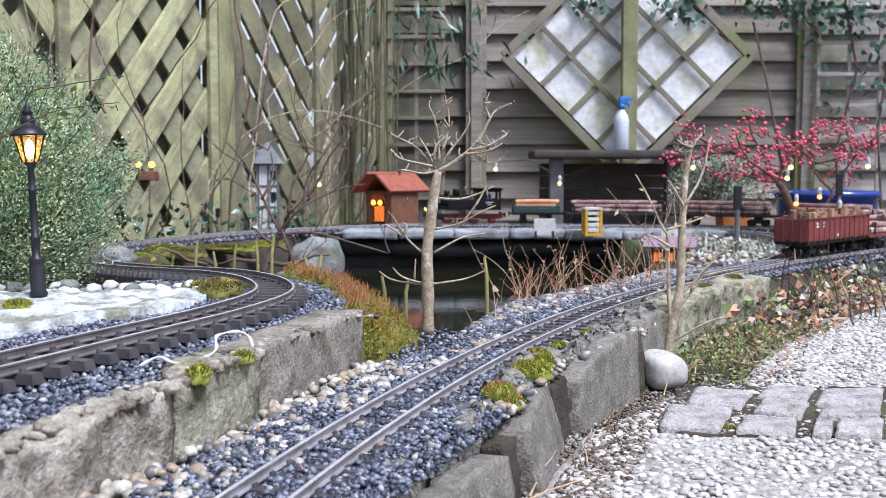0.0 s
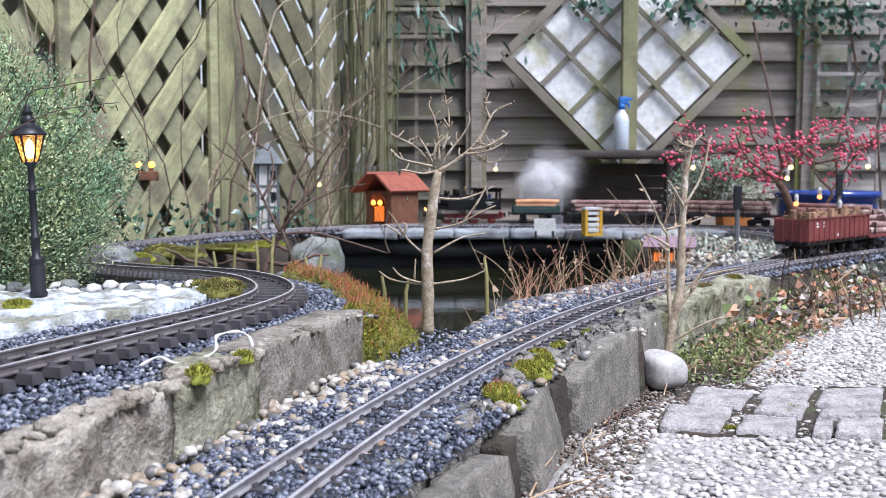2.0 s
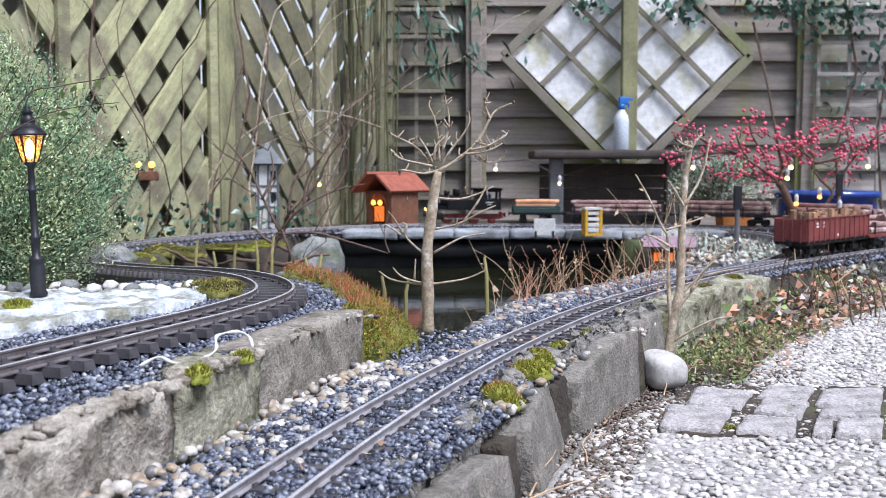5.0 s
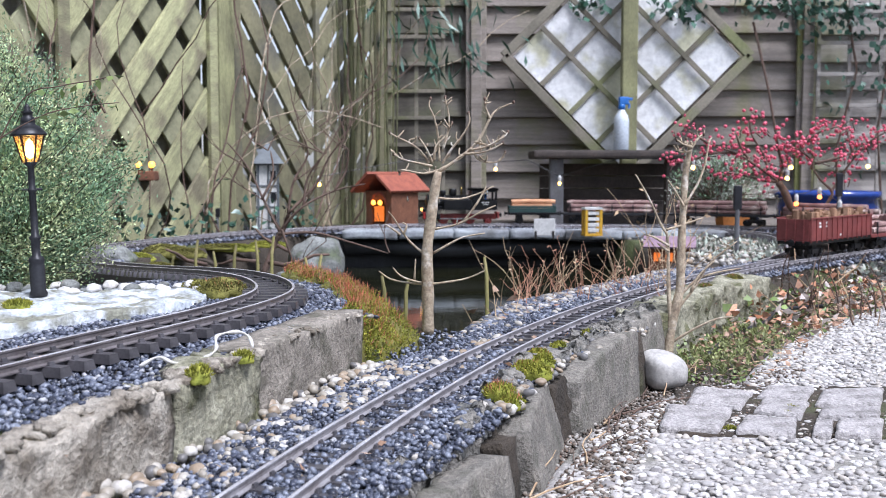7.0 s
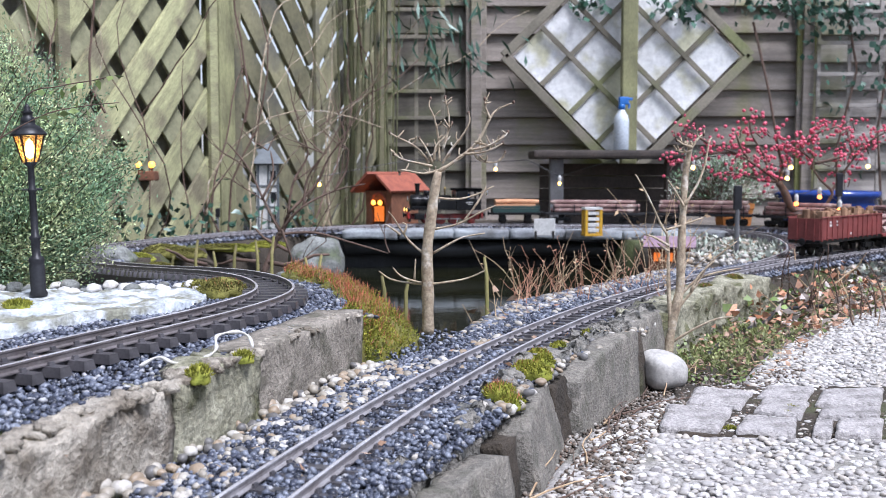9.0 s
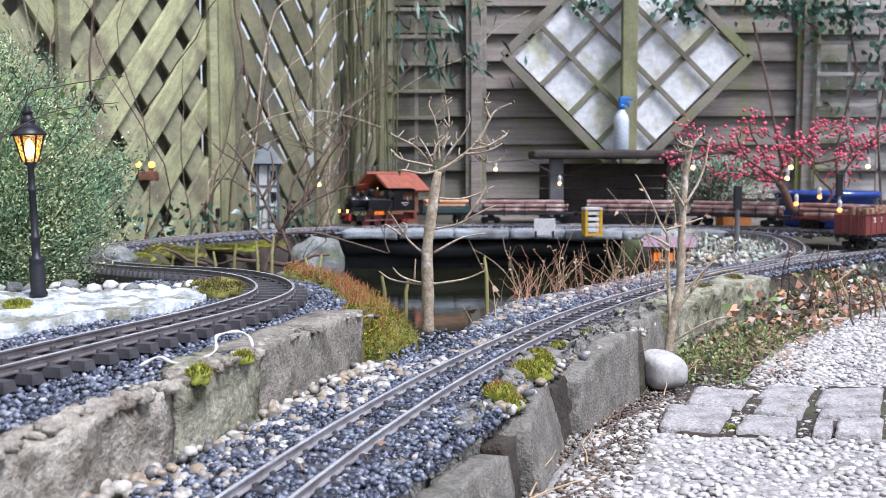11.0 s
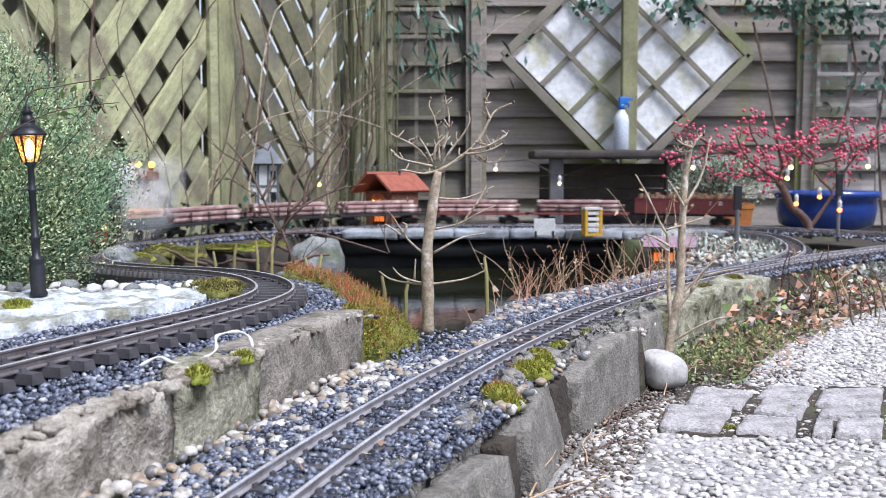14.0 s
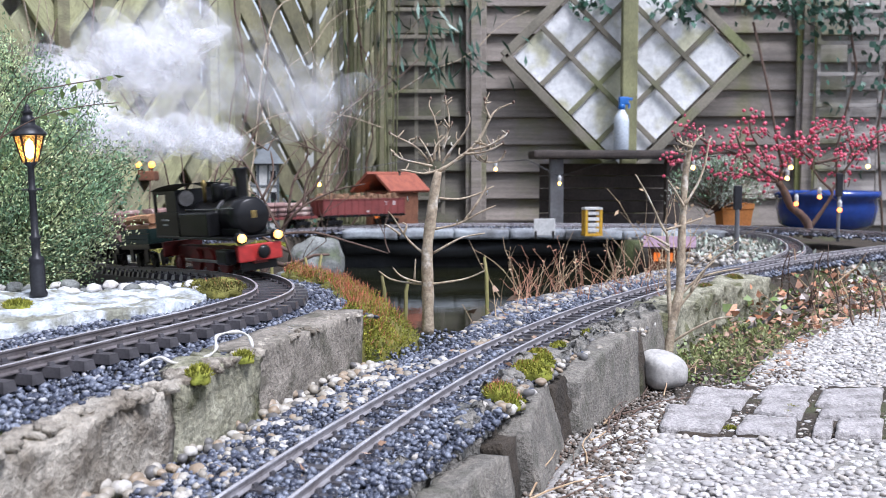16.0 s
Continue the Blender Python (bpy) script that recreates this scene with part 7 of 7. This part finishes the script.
def stalks(name, x0, x1, y0, y1, z, n, h0, h1, mat, label, seed, lean=0.5, rad=0.0013, leaf=0.0, leaf_mat=None):
    t = thing(name, (x0 + x1) / 2, (y0 + y1) / 2, z, 0, label, "dry plant")
    rng = random.Random(seed)
    cx, cy = (x0 + x1) / 2, (y0 + y1) / 2
    LP, LD = [], []
    for k in range(n):
        p = Vector((rng.uniform(x0, x1) - cx, rng.uniform(y0, y1) - cy, -0.02))
        d = Vector((rng.uniform(-lean, lean), rng.uniform(-lean, lean), 1)).normalized()
        h = rng.uniform(h0, h1)
        pts = [p]
        for j in range(5):
            d = (d + Vector((rng.uniform(-0.3, 0.3), rng.uniform(-0.3, 0.3), rng.uniform(-0.15, 0.1)))).normalized()
            pts.append(pts[-1] + d * h / 5)
            if leaf and rng.random() < 0.35:
                LP.append(tuple(pts[-1]))
                LD.append((rng.uniform(-1, 1), rng.uniform(-1, 1), rng.uniform(-0.9, 0.2)))
        bm = BM()
        rod(bm, pts, [rad * (1 - 0.12 * j) for j in range(6)], 5)
        part("stalk", bm, mat, t)
    if LP:
        leaves("dead_foliage", np.array(LP), np.array(LD), leaf, leaf * 0.45, leaf_mat or mat, t, seed)
    return t


stalks("dry_stalks", 0.14, 0.42, 1.85, 2.3, 0.05, 75, 0.06, 0.15, M["rust_stalk"], "reddish-brown dead stalks growing beside the pond", 101, 0.5, 0.001, 0.009)
stalks("dry_stalks", 0.12, 0.5, 2.0, 2.6, 0.04, 48, 0.08, 0.17, M["straw"], "pale straw-coloured dead stalks beside the pond", 102, 0.6, 0.0011, 0.01)
stalks("dry_stalks", 0.06, 0.16, 1.62, 1.8, 0.05, 9, 0.05, 0.1, M["straw"], "curled pale dead stalks at the pond edge", 103, 0.7, 0.0012, 0.026, M["dead_leaf"])
stalks("dry_stalks", 0.5, 0.62, 2.6, 2.9, 0.05, 16, 0.16, 0.3, M["straw"], "curly dry grass tuft standing behind the stalks", 104, 0.5, 0.0013, 0.02)
stalks("dry_stalks", 0.13, 0.36, 1.75, 2.05, 0.06, 60, 0.02, 0.05, M["rust_stalk"], "low rusty dead ground cover beside the track", 105, 0.9, 0.001, 0.018)
stalks("dry_stalks", 0.62, 0.95, 1.95, 2.4, 0.0, 16, 0.06, 0.14, M["straw"], "dry stems standing in front of the old wall", 106, 0.6, 0.0017)
for i, (x, y, h) in enumerate(((-0.62, 2.6, 0.1), (-0.57, 2.62, 0.07), (-0.52, 2.58, 0.09), (-0.46, 2.6, 0.1), (-0.43, 2.6, 0.11), (-0.33, 2.55, 0.06), (-0.3, 2.5, 0.07), (-0.11, 2.0, 0.07), (-0.075, 2.02, 0.06), (0.095, 2.2, 0.09), (-0.68, 2.6, 0.06))):
    t = thing("reed", x, y, 0.04, 0, "cut yellow-green reed stem standing in the pond margin", "reed", "reed stems")
    bm = BM()
    rod(bm, [(0, 0, -0.1), (0.003 * (-1) ** i, 0, h * 0.6), (0.008 * (-1) ** i, 0.002, h)], [0.0045, 0.004, 0.003], 7)
    part("stem", bm, M["reed"], t)

# planted strip between the old wall and the terrace
r = np.random.RandomState(111)
n = 2200
y = r.uniform(1.5, 2.7, n)
a, b = wall_x(y) + 0.012, terrace_edge(y) + 0.01
x = a + (b - a) * r.uniform(0, 1, n) ** 1.9
P = np.stack([x, y, -0.005 + np.abs(r.normal(0, 0.014, n)) * (1.2 - (x - a) / (b - a))], 1)
leaves("ground_cover", P, r.normal(0, 0.8, P.shape) + np.array([0, -0.2, 0.6]), r.uniform(0.005, 0.01, n), r.uniform(0.004, 0.007, n), M["leaf_bright"], None, 112, "small fleshy green ground-cover plants along the wall", "ground cover")
n = 900
y = r.uniform(1.55, 2.9, n)
a, b = wall_x(y) + 0.01, terrace_edge(y) + 0.05
x = a + (b - a) * r.uniform(0, 1, n)
P = np.stack([x, y, r.uniform(0.002, 0.03, n)], 1)
leaves("leaf_litter", P, r.normal(0, 1, P.shape) * np.array([1, 1, 0.35]), r.uniform(0.006, 0.019, n), r.uniform(0.003, 0.009, n), M["dead_leaf"], None, 113, "fallen brown leaves lying along the wall", "dead leaves")
n = 90
P = np.stack([r.uniform(-0.15, 0.3, n), r.uniform(0.7, 1.9, n), np.full(n, 0.084)], 1)
ok = (P[:, 0] > np.array([lower_arc(v) for v in P[:, 1]]) - 0.08) & (P[:, 0] < wall_x(P[:, 1]) - 0.03)
leaves("leaf_scraps", P[ok], r.normal(0, 1, (ok.sum(), 3)) * np.array([1, 1, 0.3]), 0.009, 0.005, M["dead_leaf"], None, 114, "tiny brown leaf scraps between the rails", "dead leaves")
n = 1500
x, y = r.uniform(0.7, 1.7, n), r.uniform(2.75, 3.9, n)
ok = (pond(x, y) < -0.02) & (dist_to(MAIN_PATH[::6], x, y) > 0.07)
P = np.stack([x, y, ground_z(x, y) + r.uniform(0, 0.012, n)], 1)[ok]
leaves("frosted_ground_cover", P, r.normal(0, 0.7, P.shape) + np.array([0, 0, 0.8]), r.uniform(0.012, 0.03, len(P)), 0.01, M["leaf_silver"], None, 115, "frosted grey-green ground cover between the far tracks", "ground cover")
n = 420
y = r.uniform(1.5, 2.8, n)
a, b = wall_x(y) + 0.01, terrace_edge(y) + 0.03
P = np.stack([a + (b - a) * r.uniform(0, 1, n), y, r.uniform(0.004, 0.02, n)], 1)
leaves("straw_litter", P, r.normal(0, 1, P.shape) * np.array([1, 1, 0.3]), r.uniform(0.015, 0.045, n), 0.0016, M["straw"], None, 116, "pale dry straw scattered along the wall", "straw")
# sedum rosettes round the foot of the sapling
r = np.random.RandomState(131)
P, D = [], []
for _ in range(120):
    y = r.uniform(1.53, 1.95)
    a, b = float(wall_x(y)) + 0.02, float(terrace_edge(y)) + 0.012
    c = np.array([a + (b - a) * r.uniform(0, 1) ** 1.3, y, r.uniform(0.002, 0.02) * (1.2 - (y - 1.53))])
    for k in range(16):
        ang = 2.4 * k
        P.append(c + np.array([0, 0, 0.0009 * k]))
        D.append((math.cos(ang), math.sin(ang), 0.25 + 0.09 * k))
M["sedum"] = material("sedum", (0.36, 0.38, 0.17), (0.24, 0.28, 0.11), rough=0.5, scale=30, fine=90, bump=0.0, per_island=0.35)
leaves("sedum_mat", np.array(P), np.array(D), r.uniform(0.004, 0.009, len(P)), 0.0038, M["sedum"], None, 132, "low mat of pale green sedum rosettes beside the boulder", "ground cover")
M["leaf_rust"] = material("leaf_rust", (0.42, 0.17, 0.08), (0.5, 0.3, 0.2), rough=0.7, scale=30, fine=120, bump=0.1, per_island=0.5)
M["leaf_pale"] = material("leaf_pale", (0.62, 0.55, 0.5), (0.5, 0.42, 0.36), rough=0.75, scale=30, fine=120, bump=0.1, per_island=0.3)
for mat, n, seed, text in (("leaf_rust", 170, 133, "curled rust-red fallen leaves against the bank"), ("leaf_pale", 120, 134, "bleached pale fallen leaves against the bank"), ("leaf_bright", 70, 135, "broad fresh green leaves among the litter")):
    y = r.uniform(1.85, 2.75, n)
    a, b = wall_x(y) - 0.015, terrace_edge(y) + 0.02
    f = r.uniform(0, 1, n)
    P = np.stack([a + (b - a) * f, y, 0.008 + (1 - f) * r.uniform(0.0, 0.075, n)], 1)
    leaves("leaf_litter", P, r.normal(0, 1, P.shape) * np.array([1, 1, 0.5]), r.uniform(0.012, 0.03, n), r.uniform(0.008, 0.018, n), M[mat], None, seed, text, "dead leaves", droop=0.3)
stalks("dry_stalks", 0.72, 1.0, 2.05, 2.4, 0.02, 22, 0.07, 0.17, M["bark_brown"], "dark upright dead stems among the leaf litter", 107, 0.5, 0.0022)
stalks("dry_stalks", 0.85, 1.15, 2.3, 2.7, 0.02, 18, 0.06, 0.15, M["straw"], "pale broken stems among the leaf litter", 108, 0.8, 0.0026, 0.02, M["leaf_rust"])
# rubble and sticks in the hollow beyond the girder bridge
rng = random.Random(141)
for k in range(16):
    bm = BM()
    bmesh.ops.create_icosphere(bm, subdivisions=3, radius=1)
    size = rng.uniform(0.02, 0.05)
    for v in bm.verts:
        q = Vector(v.co)
        v.co = Vector((q.x * size * 1.3, q.y * size, q.z * size * 0.7)) * (1 + 0.35 * noise.noise(q * 1.4 + Vector((k, 0, 0))))
    x, y = -0.8 + 0.024 * k + rng.uniform(-0.03, 0.03), 2.6 + 0.05 * k + rng.uniform(-0.12, 0.08)
    ob = mesh_object("stone", bm, M["rock"], smooth=True)
    ob.matrix_basis = pose(x, y, max(float(ground_z(np.array([x]), np.array([y]))[0]), -0.03) + size * 0.25, 0, 0, rng.uniform(0, 180))
    tagged(ob, "dark grey mossy stone on the pond bank", "stone", "pond bank stones")
for k in range(7):
    p = Vector((rng.uniform(-0.75, -0.35), rng.uniform(2.6, 3.2), 0.045 + rng.uniform(0, 0.03)))
    d = Vector((rng.uniform(-1, 1), rng.uniform(-0.3, 0.3), rng.uniform(-0.15, 0.15))).normalized()
    bm = BM()
    rod(bm, [d * 0.04 * j + Vector((0, 0, rng.uniform(-0.008, 0.008))) for j in range(5)], [0.006, 0.0055, 0.005, 0.004, 0.003], 7)
    tw = mesh_object("stick", bm, M["bark_dark"] if k % 2 else M["bark_brown"], smooth=True)
    tw.matrix_basis = Matrix.Translation(p)
    tagged(tw, "dead stick lying across the pond bank", "twig", "sticks on the pond bank")
# loose twigs at the foot of the kerb
rng = random.Random(44)
for k in range(16):
    y = rng.uniform(0.95, 1.5)
    x = float(wall_x(y)) + rng.uniform(0.012, 0.05)
    pts = [Vector((0, 0, 0.004))]
    d = Vector((0.45 + rng.uniform(-0.3, 0.3), 0.9, rng.uniform(-0.02, 0.1))).normalized()
    for j in range(6):
        d = (d + Vector((rng.uniform(-0.25, 0.25), rng.uniform(-0.2, 0.2), rng.uniform(-0.1, 0.08)))).normalized()
        q = pts[-1] + d * rng.uniform(0.015, 0.028)
        q.z = max(q.z, 0.003)
        pts.append(q)
    bm = BM()
    rod(bm, pts, [0.0012 - 0.00013 * j for j in range(7)], 5)
    tw = mesh_object("twig", bm, M["bark_brown"] if k % 3 else M["straw"])
    tw.matrix_basis = pose(x, y, 0.0)
    tagged(tw, "thin dry brown twig lying at the foot of the kerb", "twig", "fallen twigs")

# frosty plaster bank inside the curve, with a row of cobbles behind
def frost_bank(u, v, w):
    x = -0.74 + 0.42 * u
    y0 = np.interp(x, [-0.74, -0.5, -0.34, -0.3], [1.02, 1.1, 1.28, 1.36])
    y1 = np.interp(x, [-0.74, -0.5, -0.36, -0.3], [1.42, 1.43, 1.43, 1.42])
    y = y0 + (y1 - y0) * v
    return x, float(y), 0.11 + (0.036 + 0.012 * math.sin(math.pi * v) * (1 - u)) * w


tagged(mesh_object("frost_bank", warped_box(70, 40, 2, frost_bank, 0.012, 20, 3.0), M["frost"], smooth=True), "white frosted bank of plaster inside the track curve", "bank", kind="structure")
rng = random.Random(17)
r = np.random.RandomState(18)
for k in range(40):
    x = -0.72 + 0.42 * k / 39
    def cob(v, s=rng.uniform(0.007, 0.013), e=rng.uniform(0.8, 1.5)):
        return Vector((v.x * s * e, v.y * s, v.z * s * 0.75))
    bm = BM()
    bmesh.ops.create_icosphere(bm, subdivisions=3, radius=1)
    for v in bm.verts:
        q = Vector(v.co)
        v.co = cob(q) * (1 + 0.25 * noise.noise(q * 1.5 + Vector((k, 0, 0))))
    ob = mesh_object("cobble", bm, M["white_stone"] if k % 3 else M["rock"], smooth=True)
    ob.matrix_basis = pose(x, 1.44 + rng.uniform(-0.03, 0.04), 0.146 + rng.uniform(-0.003, 0.004), 0, 0, rng.uniform(0, 180))
    tagged(ob, "rounded pale cobble beside the frosted bank", "stone", "row of cobbles")
# crumpled white root draped over the wall top
bm = BM()
ROOT = ([(-0.262, 0.892, 0.142), (-0.248, 0.9, 0.149), (-0.236, 0.905, 0.143), (-0.22, 0.925, 0.141), (-0.208, 0.945, 0.147), (-0.212, 0.972, 0.156), (-0.196, 0.985, 0.158), (-0.186, 0.99, 0.153), (-0.18, 0.982, 0.142)])
rp = spline(ROOT, 0.003)
rod(bm, [tuple(q) for q in rp], [0.0015 + 0.0006 * math.sin(k * 0.9) for k in range(len(rp))], 8)
tagged(mesh_object("root", bm, M["white_stone"], smooth=True), "bleached twisted root lying over the wall's edge", "root")

# string of lights: one cable with its bulbs
t = thing("light_string", 0, 0, 0, 0, "cable of small warm fairy lights hung along the fence and shrub", "string lights")
places = [unit(*p) for p in ((-219, -23, 4.2), (93, 4, 4.6), (206, -21, 4.55), (441, 7, 3.9), (608, -12, 3.78), (614, 7, 3.8), (750, 9, 3.9))]
low_places = [unit(*p) for p in ((614, 7, 3.8), (625, -57, 3.75), (666, -45, 3.75), (702, -68, 3.6))]
for run, glowing in ((places, "glow_fairy"), (low_places, "glow_red")):
    pts = []
    for a, b in zip(run, run[1:]):
        a, b = Vector(a), Vector(b)
        for k in range(8):
            u = k / 8
            q = a.lerp(b, u) + Vector((0, 0.02, 0.032 + 0.1 * (abs(2 * u - 1) - 1) * -(0.4 if glowing == "glow_fairy" else -0.05)))
            pts.append(q)
    pts.append(Vector(run[-1]) + Vector((0, 0.02, 0.032)))
    bm = BM()
    rod(bm, pts, 0.0014, 5)
    part("cable", bm, M["lamp_black"], t)
    for i, p in enumerate(run[1 if glowing == "glow_red" else 0:]):
        bm = BM()
        bmesh.ops.create_uvsphere(bm, u_segments=10, v_segments=8, radius=0.0078, matrix=Matrix.Translation(p))
        part("bulb", bm, M[glowing], t, "warm glowing bulb", True)
        bm = BM()
        lathe(bm, [(0.007, 0.009), (0.008, 0.026), (0.003, 0.036)], 10, Matrix.Translation(p))
        part("socket", bm, M["plaster"], t, "pale bulb socket")


# ---- steam puffs: when each leaves the chimney, its size, and where it has drifted at the end ----
def puff_rows(start, t0, target, t1, after=None, t2=16.0):
    wait = Vector((start[0], start[1], -1.2))
    rows = [(0.0, Matrix.Translation(wait)), (max(0.03, t0 - 0.034), Matrix.Translation(wait)), (t0, Matrix.Translation(Vector(start)))]
    a, b = Vector(start), Vector(target)
    for k in range(1, 7):
        u = k / 6
        e = 1 - (1 - u) ** 1.25
        rows.append((t0 + (t1 - t0) * u, Matrix.Translation(a.lerp(b, e)) @ Matrix.Rotation(0.5 * u, 4, 'Z')))
    if after:
        rows.append((t2, Matrix.Translation(Vector(after)) @ Matrix.Rotation(0.9, 4, 'Z')))
    return rows


# thin black hose and loose dark pipe along the planted strip
bm = BM()
rod(bm, [tuple(q) for q in spline([(0.44, 1.72, 0.006), (0.52, 1.86, 0.016), (0.62, 2.0, 0.02), (0.7, 2.16, 0.022), (0.83, 2.26, 0.018)], 0.01)], 0.0045, 8)
tagged(mesh_object("garden_hose", bm, M["lamp_black"], smooth=True), "thin black garden hose lying along the wall", "hose")
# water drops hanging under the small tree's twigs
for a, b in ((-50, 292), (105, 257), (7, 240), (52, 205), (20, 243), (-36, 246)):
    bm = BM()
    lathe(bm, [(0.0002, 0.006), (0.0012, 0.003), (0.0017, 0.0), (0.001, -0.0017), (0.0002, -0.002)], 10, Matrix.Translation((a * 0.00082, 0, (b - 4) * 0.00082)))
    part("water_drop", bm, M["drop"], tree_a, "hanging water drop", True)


# birth, size, dense or thin, where it hangs half a second before the end, and where at the end
PUFF_PLAN = [(14.6, 0.1, False, (-384, 154, 2.1), (-194, 134, 2.2)), (14.72, 0.1, False, (-364, 114, 2.1), (-254, 114, 2.15)), (14.84, 0.105, False, (-414, 184, 2.05), (-324, 164, 2.1)),
             (14.92, 0.1, True, (-440, 180, 2.0), (-454, 224, 2.05)), (15.0, 0.09, True, (-500, 140, 1.95), (-574, 204, 2.0)), (15.06, 0.085, True, (-430, 120, 1.95), (-510, 190, 2.0)),
             (15.1, 0.1, False, (-450, 110, 1.95), (-530, 130, 2.0)), (15.16, 0.1, False, (-470, 80, 1.9), (-430, 120, 2.0)), (15.12, 0.08, True, (-530, 90, 1.9), (-650, 170, 1.95)), (15.2, 0.07, True, (-480, 80, 1.85), (-650, 110, 1.9)), (15.28, 0.06, True, (-515, 44, 1.8), (-620, 78, 1.85)),
             (15.36, 0.052, True, (-490, 26, 1.77), (-570, 68, 1.8)), (15.48, 0.05, True, None, (-519, 62, 1.75)), (15.62, 0.045, True, None, (-469, 58, 1.7)),
             (15.75, 0.04, True, None, (-419, 56, 1.65)), (15.87, 0.034, True, None, (-384, 46, 1.6))]
# short breaths while the train stands and pulls away: birth, size, dense, start, time, place, and where it thins out behind the fence
BREATHS = [(1.1, 0.085, True, (-92, -56, 4.2), 1.45, (-70, -42, 4.25), (-60, -20, 5.7), 2.1), (1.12, 0.09, True, (20, -64, 4.1), 1.6, (108, -54, 4.1), (240, 30, 5.7), 2.7),
           (1.2, 0.11, True, (30, -55, 4.15), 1.65, (150, -36, 4.2), (250, 40, 5.7), 3.0), (1.2, 0.12, False, (60, -56, 4.2), 2.0, (180, -10, 4.3), (260, 20, 5.7), 3.4),
           (1.3, 0.13, False, (90, -46, 4.2), 2.2, (210, 6, 4.35), (290, 30, 5.8), 3.9), (1.4, 0.13, False, (110, -40, 4.2), 2.5, (235, -10, 4.4), (330, 20, 5.8), 4.3),
           (12.1, 0.1, False, (-350, 0, 3.4), 12.8, (-380, 6, 3.6), (-330, 60, 5.2), 14.4), (12.6, 0.08, False, (-440, -16, 3.35), 13.1, (-510, -12, 3.2), (-400, 30, 5.2), 14.6),
           (12.9, 0.08, False, (-480, -14, 3.25), 13.4, (-500, -8, 3.2), (-420, 10, 5.0), 15.2), (13.2, 0.075, True, (-545, -8, 3.1), 13.6, (-560, -18, 3.1), (-480, 30, 4.6), 14.9),
           (13.8, 0.11, False, (-560, -70, 3.0), 14.5, (-480, -80, 3.1), (-300, -70, 4.6), 16.0), (14.0, 0.1, False, (-590, -60, 2.9), 14.6, (-420, -60, 3.2), (-280, -50, 4.6), 16.0),
           (13.4, 0.1, False, (-570, -10, 3.0), 14.0, (-520, -50, 3.1), (-440, -10, 4.6), 15.2)]


def plan_puffs():
    for i, (t0, size, dense, mid, target) in enumerate(PUFF_PLAN):
        start = vehicle_pose(t0, 0, 0.34) @ Vector((0, -0.062, 0.17 + size * 0.4))
        if mid:
            rows = puff_rows(start, t0, unit(*mid), 15.5, unit(*target), 16.0)
        else:
            rows = puff_rows(start, t0, unit(*target), 16.0)
        PUFFS.append((steam_puff(size, 300 + i, dense), rows))
    for i, (t0, size, dense, a, t1, b, c, t2) in enumerate(BREATHS):
        PUFFS.append((steam_puff(size, 330 + i, dense), puff_rows(unit(*a), t0, unit(*b), t1, unit(*c), t2)))


# ---- movement: distance of the train's front along the line, by the second ----
FRONT = [(0.0, 5.62), (6.4, 5.62), (7.0, 5.636), (8.0, 5.66), (9.0, 5.7), (9.6, 5.75), (10.2, 5.82), (10.8, 5.93), (11.4, 6.09), (12.0, 6.305), (12.5, 6.5), (13.0, 6.725),
         (13.3, 6.95), (13.6, 7.16), (14.0, 7.41), (14.4, 7.66), (14.8, 7.905), (15.2, 8.19), (15.5, 8.44), (15.8, 8.63), (16.0, 8.73), (16.5, 9.01)]


def front_at(t):
    """Smooth run through the marks."""
    T, S = [a for a, _ in FRONT], [b for _, b in FRONT]
    return sum(float(np.interp(t + d, T, S)) for d in (-0.12, -0.04, 0.04, 0.12)) / 4


TIMES = [0.0, 3.0, 6.0] + [round(6.2 + 0.2 * k, 2) for k in range(25)] + [round(11.2 + 0.1 * k, 2) for k in range(49)]


def vehicle_pose(t, offset, length):
    s = front_at(t) - offset
    a, b = on_line(s - length * 0.2), on_line(s - length * 0.8)
    h = (a - b).normalized()
    cant = radians(4.5) * float(smooth(7.73, 8.43, s))
    return Matrix.Translation(a + h * length * 0.2) @ Matrix.Rotation(math.atan2(-h.x, h.y), 4, 'Z') @ Matrix.Rotation(math.asin(h.z), 4, 'X') @ Matrix.Rotation(cant, 4, 'Y')


def motions():
    offset = 0.0
    for ob, length in TRAIN:
        walk(ob, [(t, vehicle_pose(t, offset, length)) for t in TIMES])
        offset += length
    # driving wheels: a turn of distance / radius
    ticks = [0.0, 6.3] + [round(6.4 + 0.2 * k, 3) for k in range(14)] + [9.1 + k / FPS * 2 for k in range(36)] + [11.5 + k / FPS for k in range(136)]
    for w, base, sx, r in WHEELS:
        rows = []
        for t in ticks:
            a = -(front_at(t) - 5.620) / r
            rows.append((t, base @ Matrix.Rotation(a, 4, 'X') @ Matrix.Rotation(0 if sx < 0 else math.pi, 4, 'Z')))
        walk(w, rows)
    for ob, rows in PUFFS:
        walk(ob, rows)


plan_puffs()
motions()
